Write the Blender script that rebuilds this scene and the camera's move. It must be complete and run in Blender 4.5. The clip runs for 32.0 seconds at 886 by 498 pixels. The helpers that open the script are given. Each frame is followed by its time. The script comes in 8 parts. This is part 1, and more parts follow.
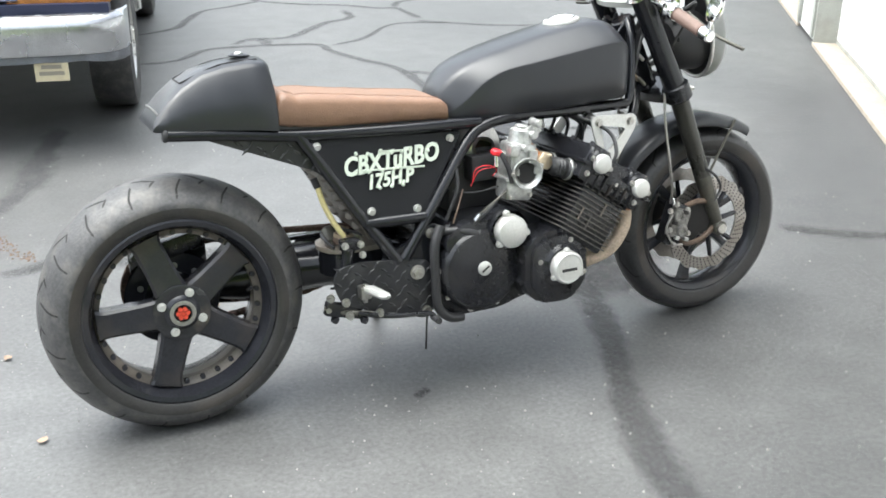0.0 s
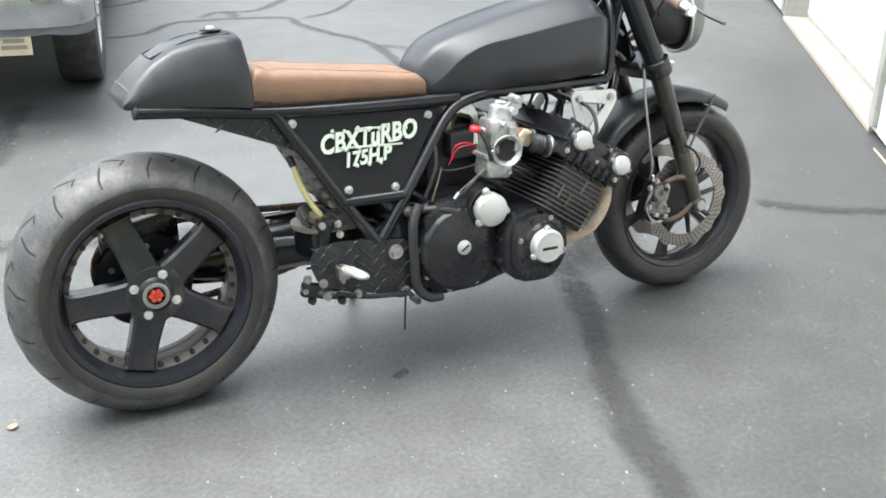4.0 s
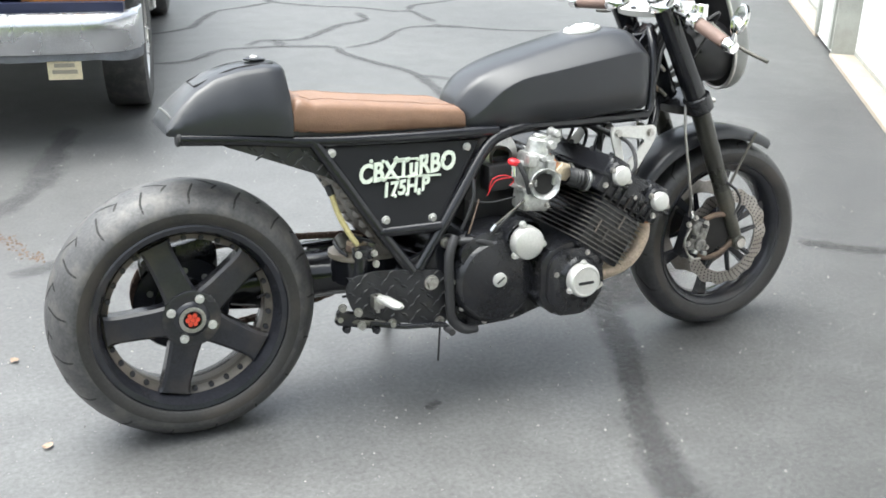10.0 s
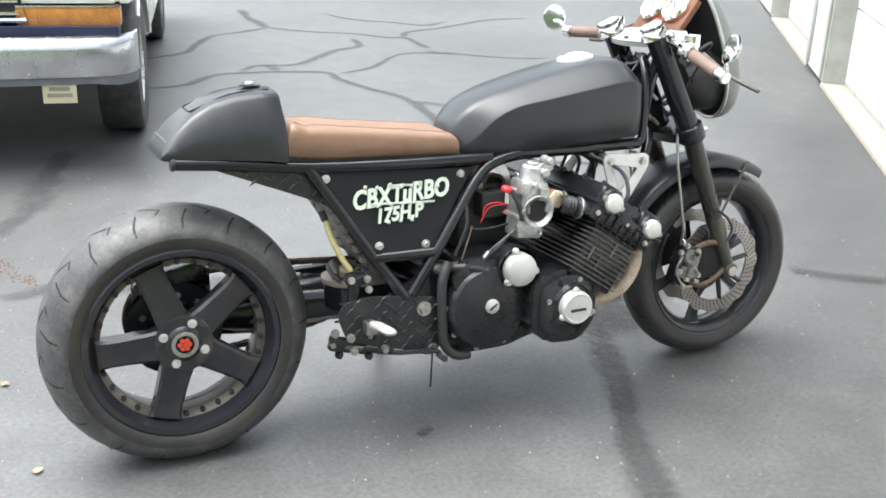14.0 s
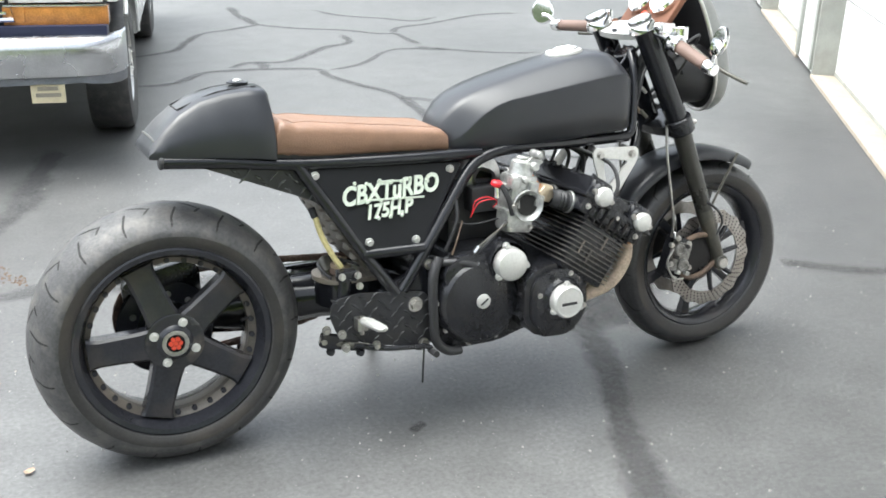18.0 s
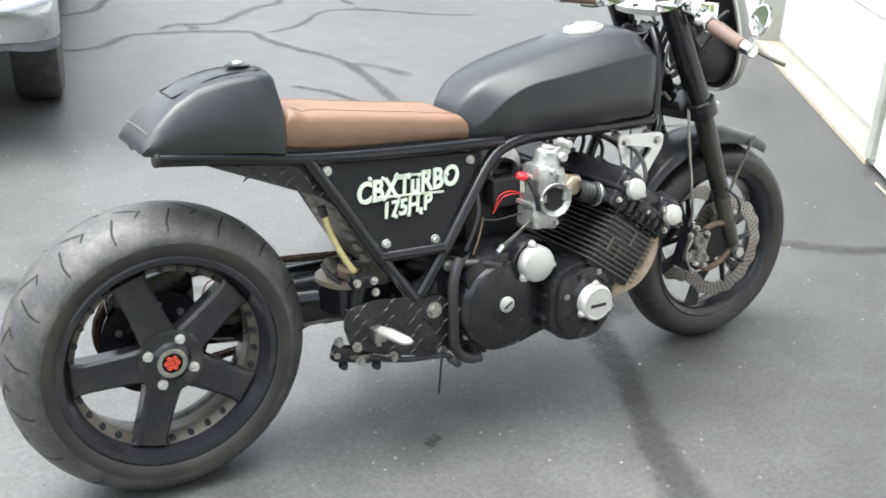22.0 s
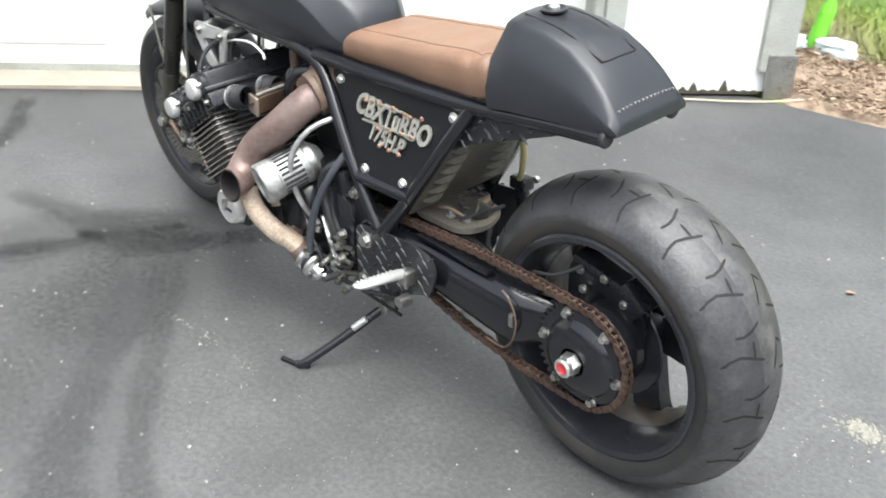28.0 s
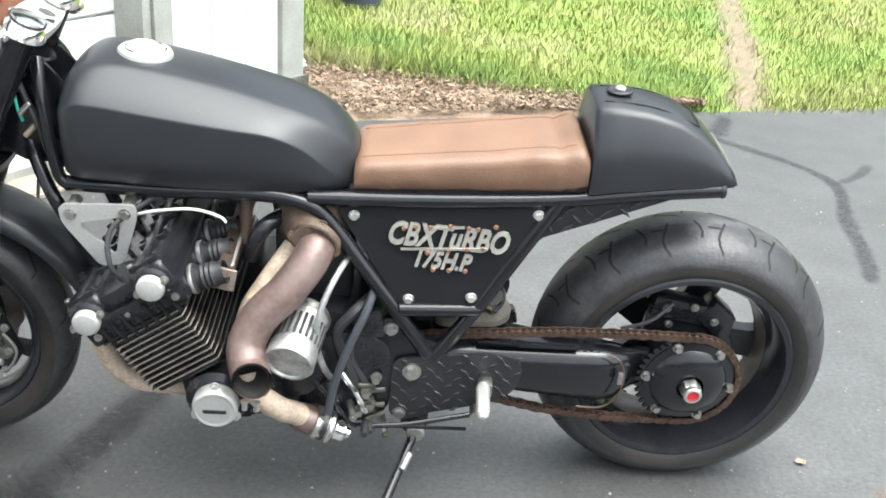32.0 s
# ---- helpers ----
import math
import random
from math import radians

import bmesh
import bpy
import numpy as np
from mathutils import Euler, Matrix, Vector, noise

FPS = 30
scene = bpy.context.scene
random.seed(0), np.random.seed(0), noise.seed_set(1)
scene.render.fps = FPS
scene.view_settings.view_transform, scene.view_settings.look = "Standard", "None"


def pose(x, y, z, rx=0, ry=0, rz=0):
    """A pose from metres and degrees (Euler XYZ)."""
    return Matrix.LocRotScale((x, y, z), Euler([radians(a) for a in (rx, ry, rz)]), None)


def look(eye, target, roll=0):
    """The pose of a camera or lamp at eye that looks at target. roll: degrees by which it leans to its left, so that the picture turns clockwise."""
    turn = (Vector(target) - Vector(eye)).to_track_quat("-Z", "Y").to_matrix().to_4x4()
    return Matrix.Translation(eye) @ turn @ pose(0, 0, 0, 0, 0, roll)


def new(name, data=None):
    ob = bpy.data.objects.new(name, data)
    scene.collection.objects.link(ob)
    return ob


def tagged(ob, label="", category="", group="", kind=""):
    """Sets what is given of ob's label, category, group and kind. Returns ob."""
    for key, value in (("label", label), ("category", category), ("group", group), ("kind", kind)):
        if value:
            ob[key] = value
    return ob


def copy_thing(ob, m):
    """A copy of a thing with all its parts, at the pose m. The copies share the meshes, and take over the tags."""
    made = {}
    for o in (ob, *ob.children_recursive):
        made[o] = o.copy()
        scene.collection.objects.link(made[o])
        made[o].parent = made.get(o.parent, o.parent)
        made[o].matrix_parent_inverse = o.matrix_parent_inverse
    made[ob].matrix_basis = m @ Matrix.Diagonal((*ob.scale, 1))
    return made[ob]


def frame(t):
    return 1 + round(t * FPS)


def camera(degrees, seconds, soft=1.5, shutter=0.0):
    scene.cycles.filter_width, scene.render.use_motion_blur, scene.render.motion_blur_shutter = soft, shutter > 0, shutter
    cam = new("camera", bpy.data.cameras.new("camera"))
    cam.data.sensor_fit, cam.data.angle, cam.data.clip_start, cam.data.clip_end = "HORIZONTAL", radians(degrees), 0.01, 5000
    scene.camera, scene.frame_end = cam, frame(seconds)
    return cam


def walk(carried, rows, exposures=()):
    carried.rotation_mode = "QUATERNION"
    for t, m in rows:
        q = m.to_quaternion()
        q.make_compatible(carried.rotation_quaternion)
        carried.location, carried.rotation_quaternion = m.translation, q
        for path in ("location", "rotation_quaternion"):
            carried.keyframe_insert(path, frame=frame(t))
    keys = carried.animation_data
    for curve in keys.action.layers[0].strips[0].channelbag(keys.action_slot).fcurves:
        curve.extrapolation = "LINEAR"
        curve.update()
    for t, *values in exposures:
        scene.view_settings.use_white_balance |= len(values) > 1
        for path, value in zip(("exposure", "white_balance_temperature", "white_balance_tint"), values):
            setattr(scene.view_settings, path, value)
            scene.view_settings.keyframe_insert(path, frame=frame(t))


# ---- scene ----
# camera and its walk
cam = camera(46.87, 32.0, soft=1.7, shutter=0.3)
PATH = [
    (0, pose(-0.392, -2.425, 1.465, 67.47, -0.42, -25.03)),
    (0.5, pose(-0.344, -2.416, 1.473, 66.85, -0.68, -23.30)),
    (1, pose(-0.312, -2.425, 1.472, 67.12, -0.34, -21.92)),
    (1.5, pose(-0.308, -2.429, 1.469, 67.26, -0.81, -22.02)),
    (2, pose(-0.330, -2.412, 1.474, 66.74, 0.69, -24.63)),
    (2.5, pose(-0.353, -2.397, 1.468, 65.33, 0.77, -26.39)),
    (4.5, pose(-0.400, -2.367, 1.458, 66.57, -1.14, -26.41)),
    (5, pose(-0.392, -2.378, 1.464, 67.55, -1.28, -25.78)),
    (5.5, pose(-0.389, -2.379, 1.466, 67.88, -1.72, -25.28)),
    (6, pose(-0.391, -2.374, 1.462, 68.44, -1.14, -24.04)),
    (6.5, pose(-0.392, -2.372, 1.456, 67.52, -0.68, -24.36)),
    (7, pose(-0.390, -2.366, 1.456, 67.14, -0.70, -24.24)),
    (7.5, pose(-0.392, -2.365, 1.455, 66.99, -1.17, -24.12)),
    (8, pose(-0.395, -2.364, 1.456, 66.94, -1.33, -24.14)),
    (8.5, pose(-0.392, -2.363, 1.454, 66.88, -1.37, -24.16)),
    (9, pose(-0.394, -2.365, 1.456, 66.76, -1.53, -24.24)),
    (9.5, pose(-0.392, -2.363, 1.458, 67.13, -1.39, -24.40)),
    (10, pose(-0.387, -2.373, 1.465, 67.62, -1.28, -24.18)),
    (10.5, pose(-0.386, -2.371, 1.467, 67.86, -1.46, -23.95)),
    (11, pose(-0.387, -2.373, 1.469, 68.31, -1.71, -24.06)),
    (11.5, pose(-0.394, -2.377, 1.468, 68.61, -1.77, -24.10)),
    (12, pose(-0.395, -2.383, 1.469, 68.57, -1.68, -24.29)),
    (12.5, pose(-0.395, -2.384, 1.468, 68.59, -1.76, -24.45)),
    (13, pose(-0.395, -2.386, 1.469, 68.81, -1.69, -24.44)),
    (13.5, pose(-0.393, -2.384, 1.470, 68.91, -1.85, -24.65)),
    (14, pose(-0.391, -2.377, 1.470, 69.04, -1.81, -24.43)),
    (14.5, pose(-0.385, -2.372, 1.470, 69.24, -1.51, -24.53)),
    (16.5, pose(-0.396, -2.377, 1.469, 69.14, -1.78, -24.37)),
    (17, pose(-0.397, -2.378, 1.469, 68.99, -1.72, -24.55)),
    (17.5, pose(-0.394, -2.378, 1.467, 68.84, -1.79, -24.80)),
    (18, pose(-0.383, -2.379, 1.469, 68.81, -1.29, -25.02)),
    (18.5, pose(-0.376, -2.385, 1.475, 69.16, -1.05, -25.12)),
    (19, pose(-0.378, -2.390, 1.476, 69.25, -1.34, -25.25)),
    (19.5, pose(-0.384, -2.392, 1.475, 69.44, -1.35, -24.98)),
    (20, pose(-0.385, -2.395, 1.474, 69.29, -1.39, -25.11)),
    (20.5, pose(-0.391, -2.368, 1.467, 68.70, -1.53, -25.66)),
    (21, pose(-0.428, -2.300, 1.464, 68.40, -1.49, -26.72)),
    (21.5, pose(-0.463, -2.201, 1.458, 67.90, -1.95, -27.80)),
    (22, pose(-0.513, -2.005, 1.464, 66.56, -2.67, -30.27)),
    (22.5, pose(-0.682, -1.751, 1.453, 66.00, -1.92, -36.42)),
    (23, pose(-0.894, -1.413, 1.490, 61.20, -4.59, -39.81)),
    (23.5, pose(-1.023, -1.131, 1.470, 61.96, -3.93, -46.67)),
    (24, pose(-1.219, -0.867, 1.458, 61.11, -3.63, -58.92)),
    (24.5, pose(-1.354, -0.581, 1.426, 59.42, -5.36, -66.25)),
    (25, pose(-1.334, -0.247, 1.414, 57.81, -5.25, -74.87)),
    (25.5, pose(-1.326, 0.118, 1.395, 57.37, -4.95, -88.16)),
    (27.5, look((-1.182, 1.339, 1.37), (0.265, 0.283, 0.481), 3.8)),
    (28, look((-1.023, 1.52, 1.393), (0.265, 0.294, 0.477), 3.3)),
    (28.5, look((-0.87, 1.702, 1.401), (0.204, 0.27, 0.508), 3.2)),
    (29, look((-0.707, 1.799, 1.384), (0.225, 0.27, 0.494), 4.4)),
    (29.5, look((-0.487, 1.84, 1.394), (0.269, 0.221, 0.496), 5.0)),
    (30, look((-0.237, 1.924, 1.419), (0.284, 0.219, 0.513), 3.1)),
    (30.5, look((0.008, 1.965, 1.433), (0.444, 0.213, 0.572), 5.1)),
    (31, look((0.266, 1.973, 1.455), (0.49, 0.181, 0.597), 4.7)),
    (31.5, look((0.492, 2.074, 1.472), (0.474, 0.258, 0.633), 2.2)),
    (32, look((0.658, 2.059, 1.478), (0.561, 0.247, 0.638), 4.2)),
]
walk(cam, PATH, exposures=[(0, 2.15, 6300, 6), (22.5, 2.14, 6300, 6), (23.4, 2.15, 6300, 6), (24, 2.05, 6300, 6), (25, 1.75, 6300, 6), (25.5, 1.49, 6300, 6), (27.5, 1.77, 6300, 6), (28.5, 2.02, 6300, 6), (30, 2.08, 6300, 5), (32, 2.05, 6300, 5)])

# world, sun: a bright overcast day
world = bpy.data.worlds.new("overcast_sky")
scene.world = world
world.use_nodes = True
wn, wl = world.node_tree.nodes, world.node_tree.links
sky = wn.new("ShaderNodeTexSky")
sky.sky_type = "NISHITA"
sky.sun_disc = False
sky.sun_elevation, sky.sun_rotation = radians(62), radians(300)
sky.air_density, sky.dust_density = 1.0, 4.0
pale = wn.new("ShaderNodeHueSaturation")
pale.inputs["Saturation"].default_value = 0.3
wl.new(sky.outputs[0], pale.inputs["Color"])
wl.new(pale.outputs[0], wn["Background"].inputs["Color"])
wn["Background"].inputs["Strength"].default_value = 0.122
sun = new("sun", bpy.data.lights.new("sun", "SUN"))
sun.data.energy, sun.data.angle, sun.data.color = 1.5, radians(60), (1.0, 0.97, 0.92)
sun.matrix_world = look((-0.7, 0.2, 6.0), (0.0, 0, 0))


# ---- materials ----
def node_mat(name):
    m = bpy.data.materials.new(name)
    m.use_nodes = True
    return m, m.node_tree.nodes, m.node_tree.links, m.node_tree.nodes["Principled BSDF"]


def tone(c, k):
    return (min(c[0] * k, 1), min(c[1] * k, 1), min(c[2] * k, 1), 1)


def mat(name, color, rough=0.5, metal=0.0, var=0.2, coarse=9.0, fine=160.0, bump=0.06, dirt=None, dirt_amount=0.35, dirt_scale=5.0, coat=0.0, per_piece=0.0, spec=0.5):
    """A painted, metal or leather surface: two scales of tone, fine relief, uneven gloss and patches of dirt."""
    m, n, l, b = node_mat(name)
    co = n.new("ShaderNodeTexCoord")
    big, small = n.new("ShaderNodeTexNoise"), n.new("ShaderNodeTexNoise")
    big.inputs["Scale"].default_value, small.inputs["Scale"].default_value = coarse, fine
    big.inputs["Detail"].default_value, small.inputs["Detail"].default_value = 5, 3
    l.new(co.outputs["Object"], big.inputs["Vector"]), l.new(co.outputs["Object"], small.inputs["Vector"])
    add = n.new("ShaderNodeMath")
    add.operation = "ADD"
    l.new(big.outputs[0], add.inputs[0]), l.new(small.outputs[0], add.inputs[1])
    ramp = n.new("ShaderNodeMapRange")
    ramp.inputs[1].default_value, ramp.inputs[2].default_value = 0.7, 1.3
    l.new(add.outputs[0], ramp.inputs[0])
    mix = n.new("ShaderNodeMix")
    mix.data_type = "RGBA"
    mix.inputs[6].default_value, mix.inputs[7].default_value = tone(color, 1 - var), tone(color, 1 + var)
    l.new(ramp.outputs[0], mix.inputs[0])
    out = mix.outputs[2]
    if per_piece:
        info = n.new("ShaderNodeObjectInfo")
        rng = n.new("ShaderNodeMapRange")
        rng.inputs[3].default_value, rng.inputs[4].default_value = 1 - per_piece, 1 + per_piece
        l.new(info.outputs["Random"], rng.inputs[0])
        hsv = n.new("ShaderNodeHueSaturation")
        l.new(rng.outputs[0], hsv.inputs["Value"]), l.new(out, hsv.inputs["Color"])
        out = hsv.outputs[0]
    if dirt:
        dn = n.new("ShaderNodeTexNoise")
        dn.inputs["Scale"].default_value, dn.inputs["Detail"].default_value = dirt_scale, 9
        l.new(co.outputs["Object"], dn.inputs["Vector"])
        dr = n.new("ShaderNodeMapRange")
        dr.inputs[1].default_value, dr.inputs[2].default_value = 0.62 - dirt_amount * 0.5, 0.78
        dr.inputs[4].default_value = min(1.0, 0.35 + dirt_amount)
        l.new(dn.outputs[0], dr.inputs[0])
        dm = n.new("ShaderNodeMix")
        dm.data_type = "RGBA"
        dm.inputs[7].default_value = (*dirt, 1)
        l.new(dr.outputs[0], dm.inputs[0]), l.new(out, dm.inputs[6])
        out = dm.outputs[2]
    l.new(out, b.inputs["Base Color"])
    rr = n.new("ShaderNodeMapRange")
    rr.inputs[3].default_value, rr.inputs[4].default_value = max(0.03, rough - 0.09), min(1, rough + 0.09)
    l.new(big.outputs[0], rr.inputs[0]), l.new(rr.outputs[0], b.inputs["Roughness"])
    b.inputs["Metallic"].default_value = metal
    b.inputs["Coat Weight"].default_value = coat
    b.inputs["Specular IOR Level"].default_value = spec
    if bump:
        bp = n.new("ShaderNodeBump")
        bp.inputs["Strength"].default_value, bp.inputs["Distance"].default_value = bump, 0.004
        l.new(small.outputs[0], bp.inputs["Height"]), l.new(bp.outputs[0], b.inputs["Normal"])
    return m


def asphalt_mat():
    m, n, l, b = node_mat("asphalt")
    co = n.new("ShaderNodeTexCoord")
    patch, mid, grit = n.new("ShaderNodeTexNoise"), n.new("ShaderNodeTexNoise"), n.new("ShaderNodeTexNoise")
    stone, chip = n.new("ShaderNodeTexVoronoi"), n.new("ShaderNodeTexVoronoi")
    for t, s in ((patch, 0.7), (mid, 6), (grit, 70), (stone, 420), (chip, 52)):
        t.inputs["Scale"].default_value = s
        l.new(co.outputs["Object"], t.inputs["Vector"])
    patch.inputs["Detail"].default_value, mid.inputs["Detail"].default_value, grit.inputs["Detail"].default_value = 6, 5, 9
    grit.inputs["Roughness"].default_value = 0.72
    r1 = n.new("ShaderNodeValToRGB")
    r1.color_ramp.elements[0].position, r1.color_ramp.elements[1].position = 0.3, 0.72
    r1.color_ramp.elements[0].color, r1.color_ramp.elements[1].color = (0.059, 0.0598, 0.0598, 1), (0.087, 0.0878, 0.087, 1)
    l.new(patch.outputs[0], r1.inputs[0])
    r2 = n.new("ShaderNodeMapRange")
    r2.inputs[1].default_value, r2.inputs[2].default_value, r2.inputs[3].default_value, r2.inputs[4].default_value = 0.3, 0.7, 0.83, 1.15
    l.new(mid.outputs[0], r2.inputs[0])
    r3 = n.new("ShaderNodeMapRange")
    r3.inputs[1].default_value, r3.inputs[2].default_value, r3.inputs[3].default_value, r3.inputs[4].default_value = 0.28, 0.72, 0.5, 1.55
    l.new(grit.outputs[0], r3.inputs[0])
    mul = n.new("ShaderNodeMath")
    mul.operation = "MULTIPLY"
    l.new(r2.outputs[0], mul.inputs[0]), l.new(r3.outputs[0], mul.inputs[1])
    sc = n.new("ShaderNodeVectorMath")
    sc.operation = "SCALE"
    l.new(r1.outputs[0], sc.inputs[0]), l.new(mul.outputs[0], sc.inputs[3])
    # sparse pale stone chips
    far = n.new("ShaderNodeMapRange")
    far.inputs[1].default_value, far.inputs[2].default_value, far.inputs[3].default_value, far.inputs[4].default_value = 0.27, 0.38, 1, 0
    rag = n.new("ShaderNodeMath")
    rag.operation = "MULTIPLY_ADD"
    rag.inputs[1].default_value = 0.5
    l.new(grit.outputs[0], rag.inputs[0]), l.new(chip.outputs["Distance"], rag.inputs[2])
    l.new(rag.outputs[0], far.inputs[0])
    sep = n.new("ShaderNodeSeparateColor")
    l.new(chip.outputs["Color"], sep.inputs[0])
    few = n.new("ShaderNodeMath")
    few.operation = "GREATER_THAN"
    few.inputs[1].default_value = 0.55
    l.new(sep.outputs[0], few.inputs[0])
    k = n.new("ShaderNodeMath")
    k.operation = "MULTIPLY"
    l.new(far.outputs[0], k.inputs[0]), l.new(few.outputs[0], k.inputs[1])
    cm = n.new("ShaderNodeMix")
    cm.data_type = "RGBA"
    cm.inputs[7].default_value = (0.19, 0.187, 0.18, 1)
    l.new(k.outputs[0], cm.inputs[0]), l.new(sc.outputs[0], cm.inputs[6])
    l.new(cm.outputs[2], b.inputs["Base Color"])
    b.inputs["Roughness"].default_value = 0.5
    b.inputs["Specular IOR Level"].default_value = 0.75
    bp = n.new("ShaderNodeBump")
    bp.inputs["Strength"].default_value, bp.inputs["Distance"].default_value = 0.11, 0.003
    l.new(stone.outputs["Distance"], bp.inputs["Height"]), l.new(bp.outputs[0], b.inputs["Normal"])
    return m


def seam_mat(name, color, strength, noisy, rough=0.6, soft=1.1):
    """Tar, a stain or painted shade on asphalt: fades out across the strip, with ragged edges."""
    m, n, l, b = node_mat(name)
    co, uv = n.new("ShaderNodeTexCoord"), n.new("ShaderNodeUVMap")
    uv.uv_map = "across"
    sp = n.new("ShaderNodeSeparateXYZ")
    l.new(uv.outputs[0], sp.inputs[0])
    noi = n.new("ShaderNodeTexNoise")
    noi.inputs["Scale"].default_value, noi.inputs["Detail"].default_value = noisy, 6
    l.new(co.outputs["Object"], noi.inputs["Vector"])
    a = n.new("ShaderNodeMath")
    a.operation = "MULTIPLY_ADD"
    a.inputs[1].default_value, a.inputs[2].default_value = soft, -0.5 * soft
    l.new(noi.outputs[0], a.inputs[0])
    s = n.new("ShaderNodeMath")
    s.operation = "ADD"
    l.new(sp.outputs[0], s.inputs[0]), l.new(a.outputs[0], s.inputs[1])
    r = n.new("ShaderNodeMapRange")
    r.interpolation_type = "SMOOTHSTEP"
    r.inputs[1].default_value, r.inputs[2].default_value, r.inputs[4].default_value = 0.12, 0.95, strength
    l.new(s.outputs[0], r.inputs[0])
    # fade out at the rim of the strip for certain
    rim = n.new("ShaderNodeMapRange")
    rim.inputs[2].default_value = 0.3
    l.new(sp.outputs[0], rim.inputs[0])
    mu = n.new("ShaderNodeMath")
    mu.operation = "MULTIPLY"
    l.new(r.outputs[0], mu.inputs[0]), l.new(rim.outputs[0], mu.inputs[1])
    # bare stones show through the film
    grit = n.new("ShaderNodeTexNoise")
    grit.inputs["Scale"].default_value, grit.inputs["Detail"].default_value, grit.inputs["Roughness"].default_value = 60, 7, 0.7
    l.new(co.outputs["Object"], grit.inputs["Vector"])
    gr = n.new("ShaderNodeMapRange")
    gr.inputs[1].default_value, gr.inputs[2].default_value, gr.inputs[3].default_value, gr.inputs[4].default_value = 0.32, 0.64, 1.4, 0.55
    l.new(grit.outputs[0], gr.inputs[0])
    worn = n.new("ShaderNodeMath")
    worn.operation, worn.use_clamp = "MULTIPLY", True
    l.new(mu.outputs[0], worn.inputs[0]), l.new(gr.outputs[0], worn.inputs[1])
    l.new(worn.outputs[0], b.inputs["Alpha"])
    b.inputs["Base Color"].default_value = (*color, 1)
    b.inputs["Roughness"].default_value = rough
    return m


M_ASPHALT = asphalt_mat()
M_TAR = seam_mat("tar", (0.044, 0.044, 0.046), 0.58, 16, 0.6, 0.95)
M_STAIN = seam_mat("oily_tyre_stain", (0.055, 0.056, 0.058), 0.5, 9)
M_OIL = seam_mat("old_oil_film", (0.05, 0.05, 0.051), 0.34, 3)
M_TARLINE = seam_mat("worn_tar_line", (0.042, 0.042, 0.044), 0.62, 18, 0.6, 0.9)
M_RUSTSTAIN = seam_mat("rust_stain", (0.24, 0.16, 0.11), 0.35, 14, 0.9)
M_SATIN = mat("satin_black_paint", (0.022, 0.0235, 0.0278), 0.33, var=0.14, fine=420, bump=0.04, spec=0.45)
M_FRAME = mat("black_frame_paint", (0.0095, 0.01, 0.0125), 0.17, var=0.2, bump=0.02, spec=0.45)
M_PANEL = mat("side_panel_black", (0.0105, 0.011, 0.013), 0.42, var=0.2, fine=500, bump=0.05, spec=0.22)
M_ENGINE = mat("engine_black", (0.0125, 0.013, 0.0155), 0.22, var=0.3, bump=0.08, spec=0.42, dirt=(0.035, 0.031, 0.028), dirt_amount=0.1, dirt_scale=14)
M_FIN = mat("fin_black_worn", (0.009, 0.009, 0.0095), 0.5, 0.0, var=0.4, bump=0.1, spec=0.3, dirt=(0.12, 0.09, 0.065), dirt_amount=0.1, dirt_scale=12)
M_WHEEL = mat("wheel_black", (0.0205, 0.0212, 0.026), 0.21, var=0.2, spec=0.42, bump=0.05, dirt=(0.08, 0.068, 0.056), dirt_amount=0.1, dirt_scale=7)
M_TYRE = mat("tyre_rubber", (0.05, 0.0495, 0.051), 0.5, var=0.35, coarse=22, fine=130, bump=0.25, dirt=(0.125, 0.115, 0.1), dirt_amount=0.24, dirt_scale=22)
M_TYREDARK = mat("darker_tyre_rubber", (0.03, 0.03, 0.0325), 0.4, var=0.35, coarse=24, fine=120, bump=0.25, dirt=(0.08, 0.078, 0.075), dirt_amount=0.16, dirt_scale=26)
M_SIDEWALL = mat("dusty_sidewall", (0.021, 0.02, 0.0195), 0.55, var=0.3, bump=0.1, dirt=(0.068, 0.055, 0.044), dirt_amount=0.24, dirt_scale=6)
M_BARREL = mat("dusty_wheel_barrel", (0.016, 0.016, 0.017), 0.3, var=0.3, bump=0.04, dirt=(0.3, 0.25, 0.19), dirt_amount=0.5, dirt_scale=4)
M_DISH = mat("half_dusty_hub", (0.02, 0.0205, 0.023), 0.25, var=0.2, bump=0.04, dirt=(0.19, 0.16, 0.125), dirt_amount=0.2, dirt_scale=11)
M_RING = mat("dusty_bolt_ring", (0.055, 0.049, 0.042), 0.5, var=0.3, bump=0.06, dirt=(0.2, 0.168, 0.135), dirt_amount=0.46, dirt_scale=6)
# faint dark film: shade beside the garage, put into the ground's colour
M_GARAGESHADE = seam_mat("painted_garage_shade", (0.066, 0.067, 0.069), 0.2, 0.6, 0.8, 0.25)
M_GROOVE = mat("tread_groove", (0.008, 0.008, 0.008), 0.8, bump=0)
M_LEATHER = mat("brown_leather", (0.195, 0.112, 0.072), 0.46, var=0.18, coarse=14, fine=330, bump=0.25, dirt=(0.15, 0.07, 0.04), dirt_amount=0.1, dirt_scale=8)
M_ALU = mat("cast_aluminium", (0.62, 0.61, 0.59), 0.38, 1.0, var=0.15, bump=0.1, dirt=(0.2, 0.18, 0.15), dirt_amount=0.12, dirt_scale=22)
M_CARB = mat("dull_cast_alloy", (0.46, 0.465, 0.455), 0.42, 0.75, var=0.3, coarse=30, bump=0.12, dirt=(0.07, 0.065, 0.06), dirt_amount=0.3, dirt_scale=40)
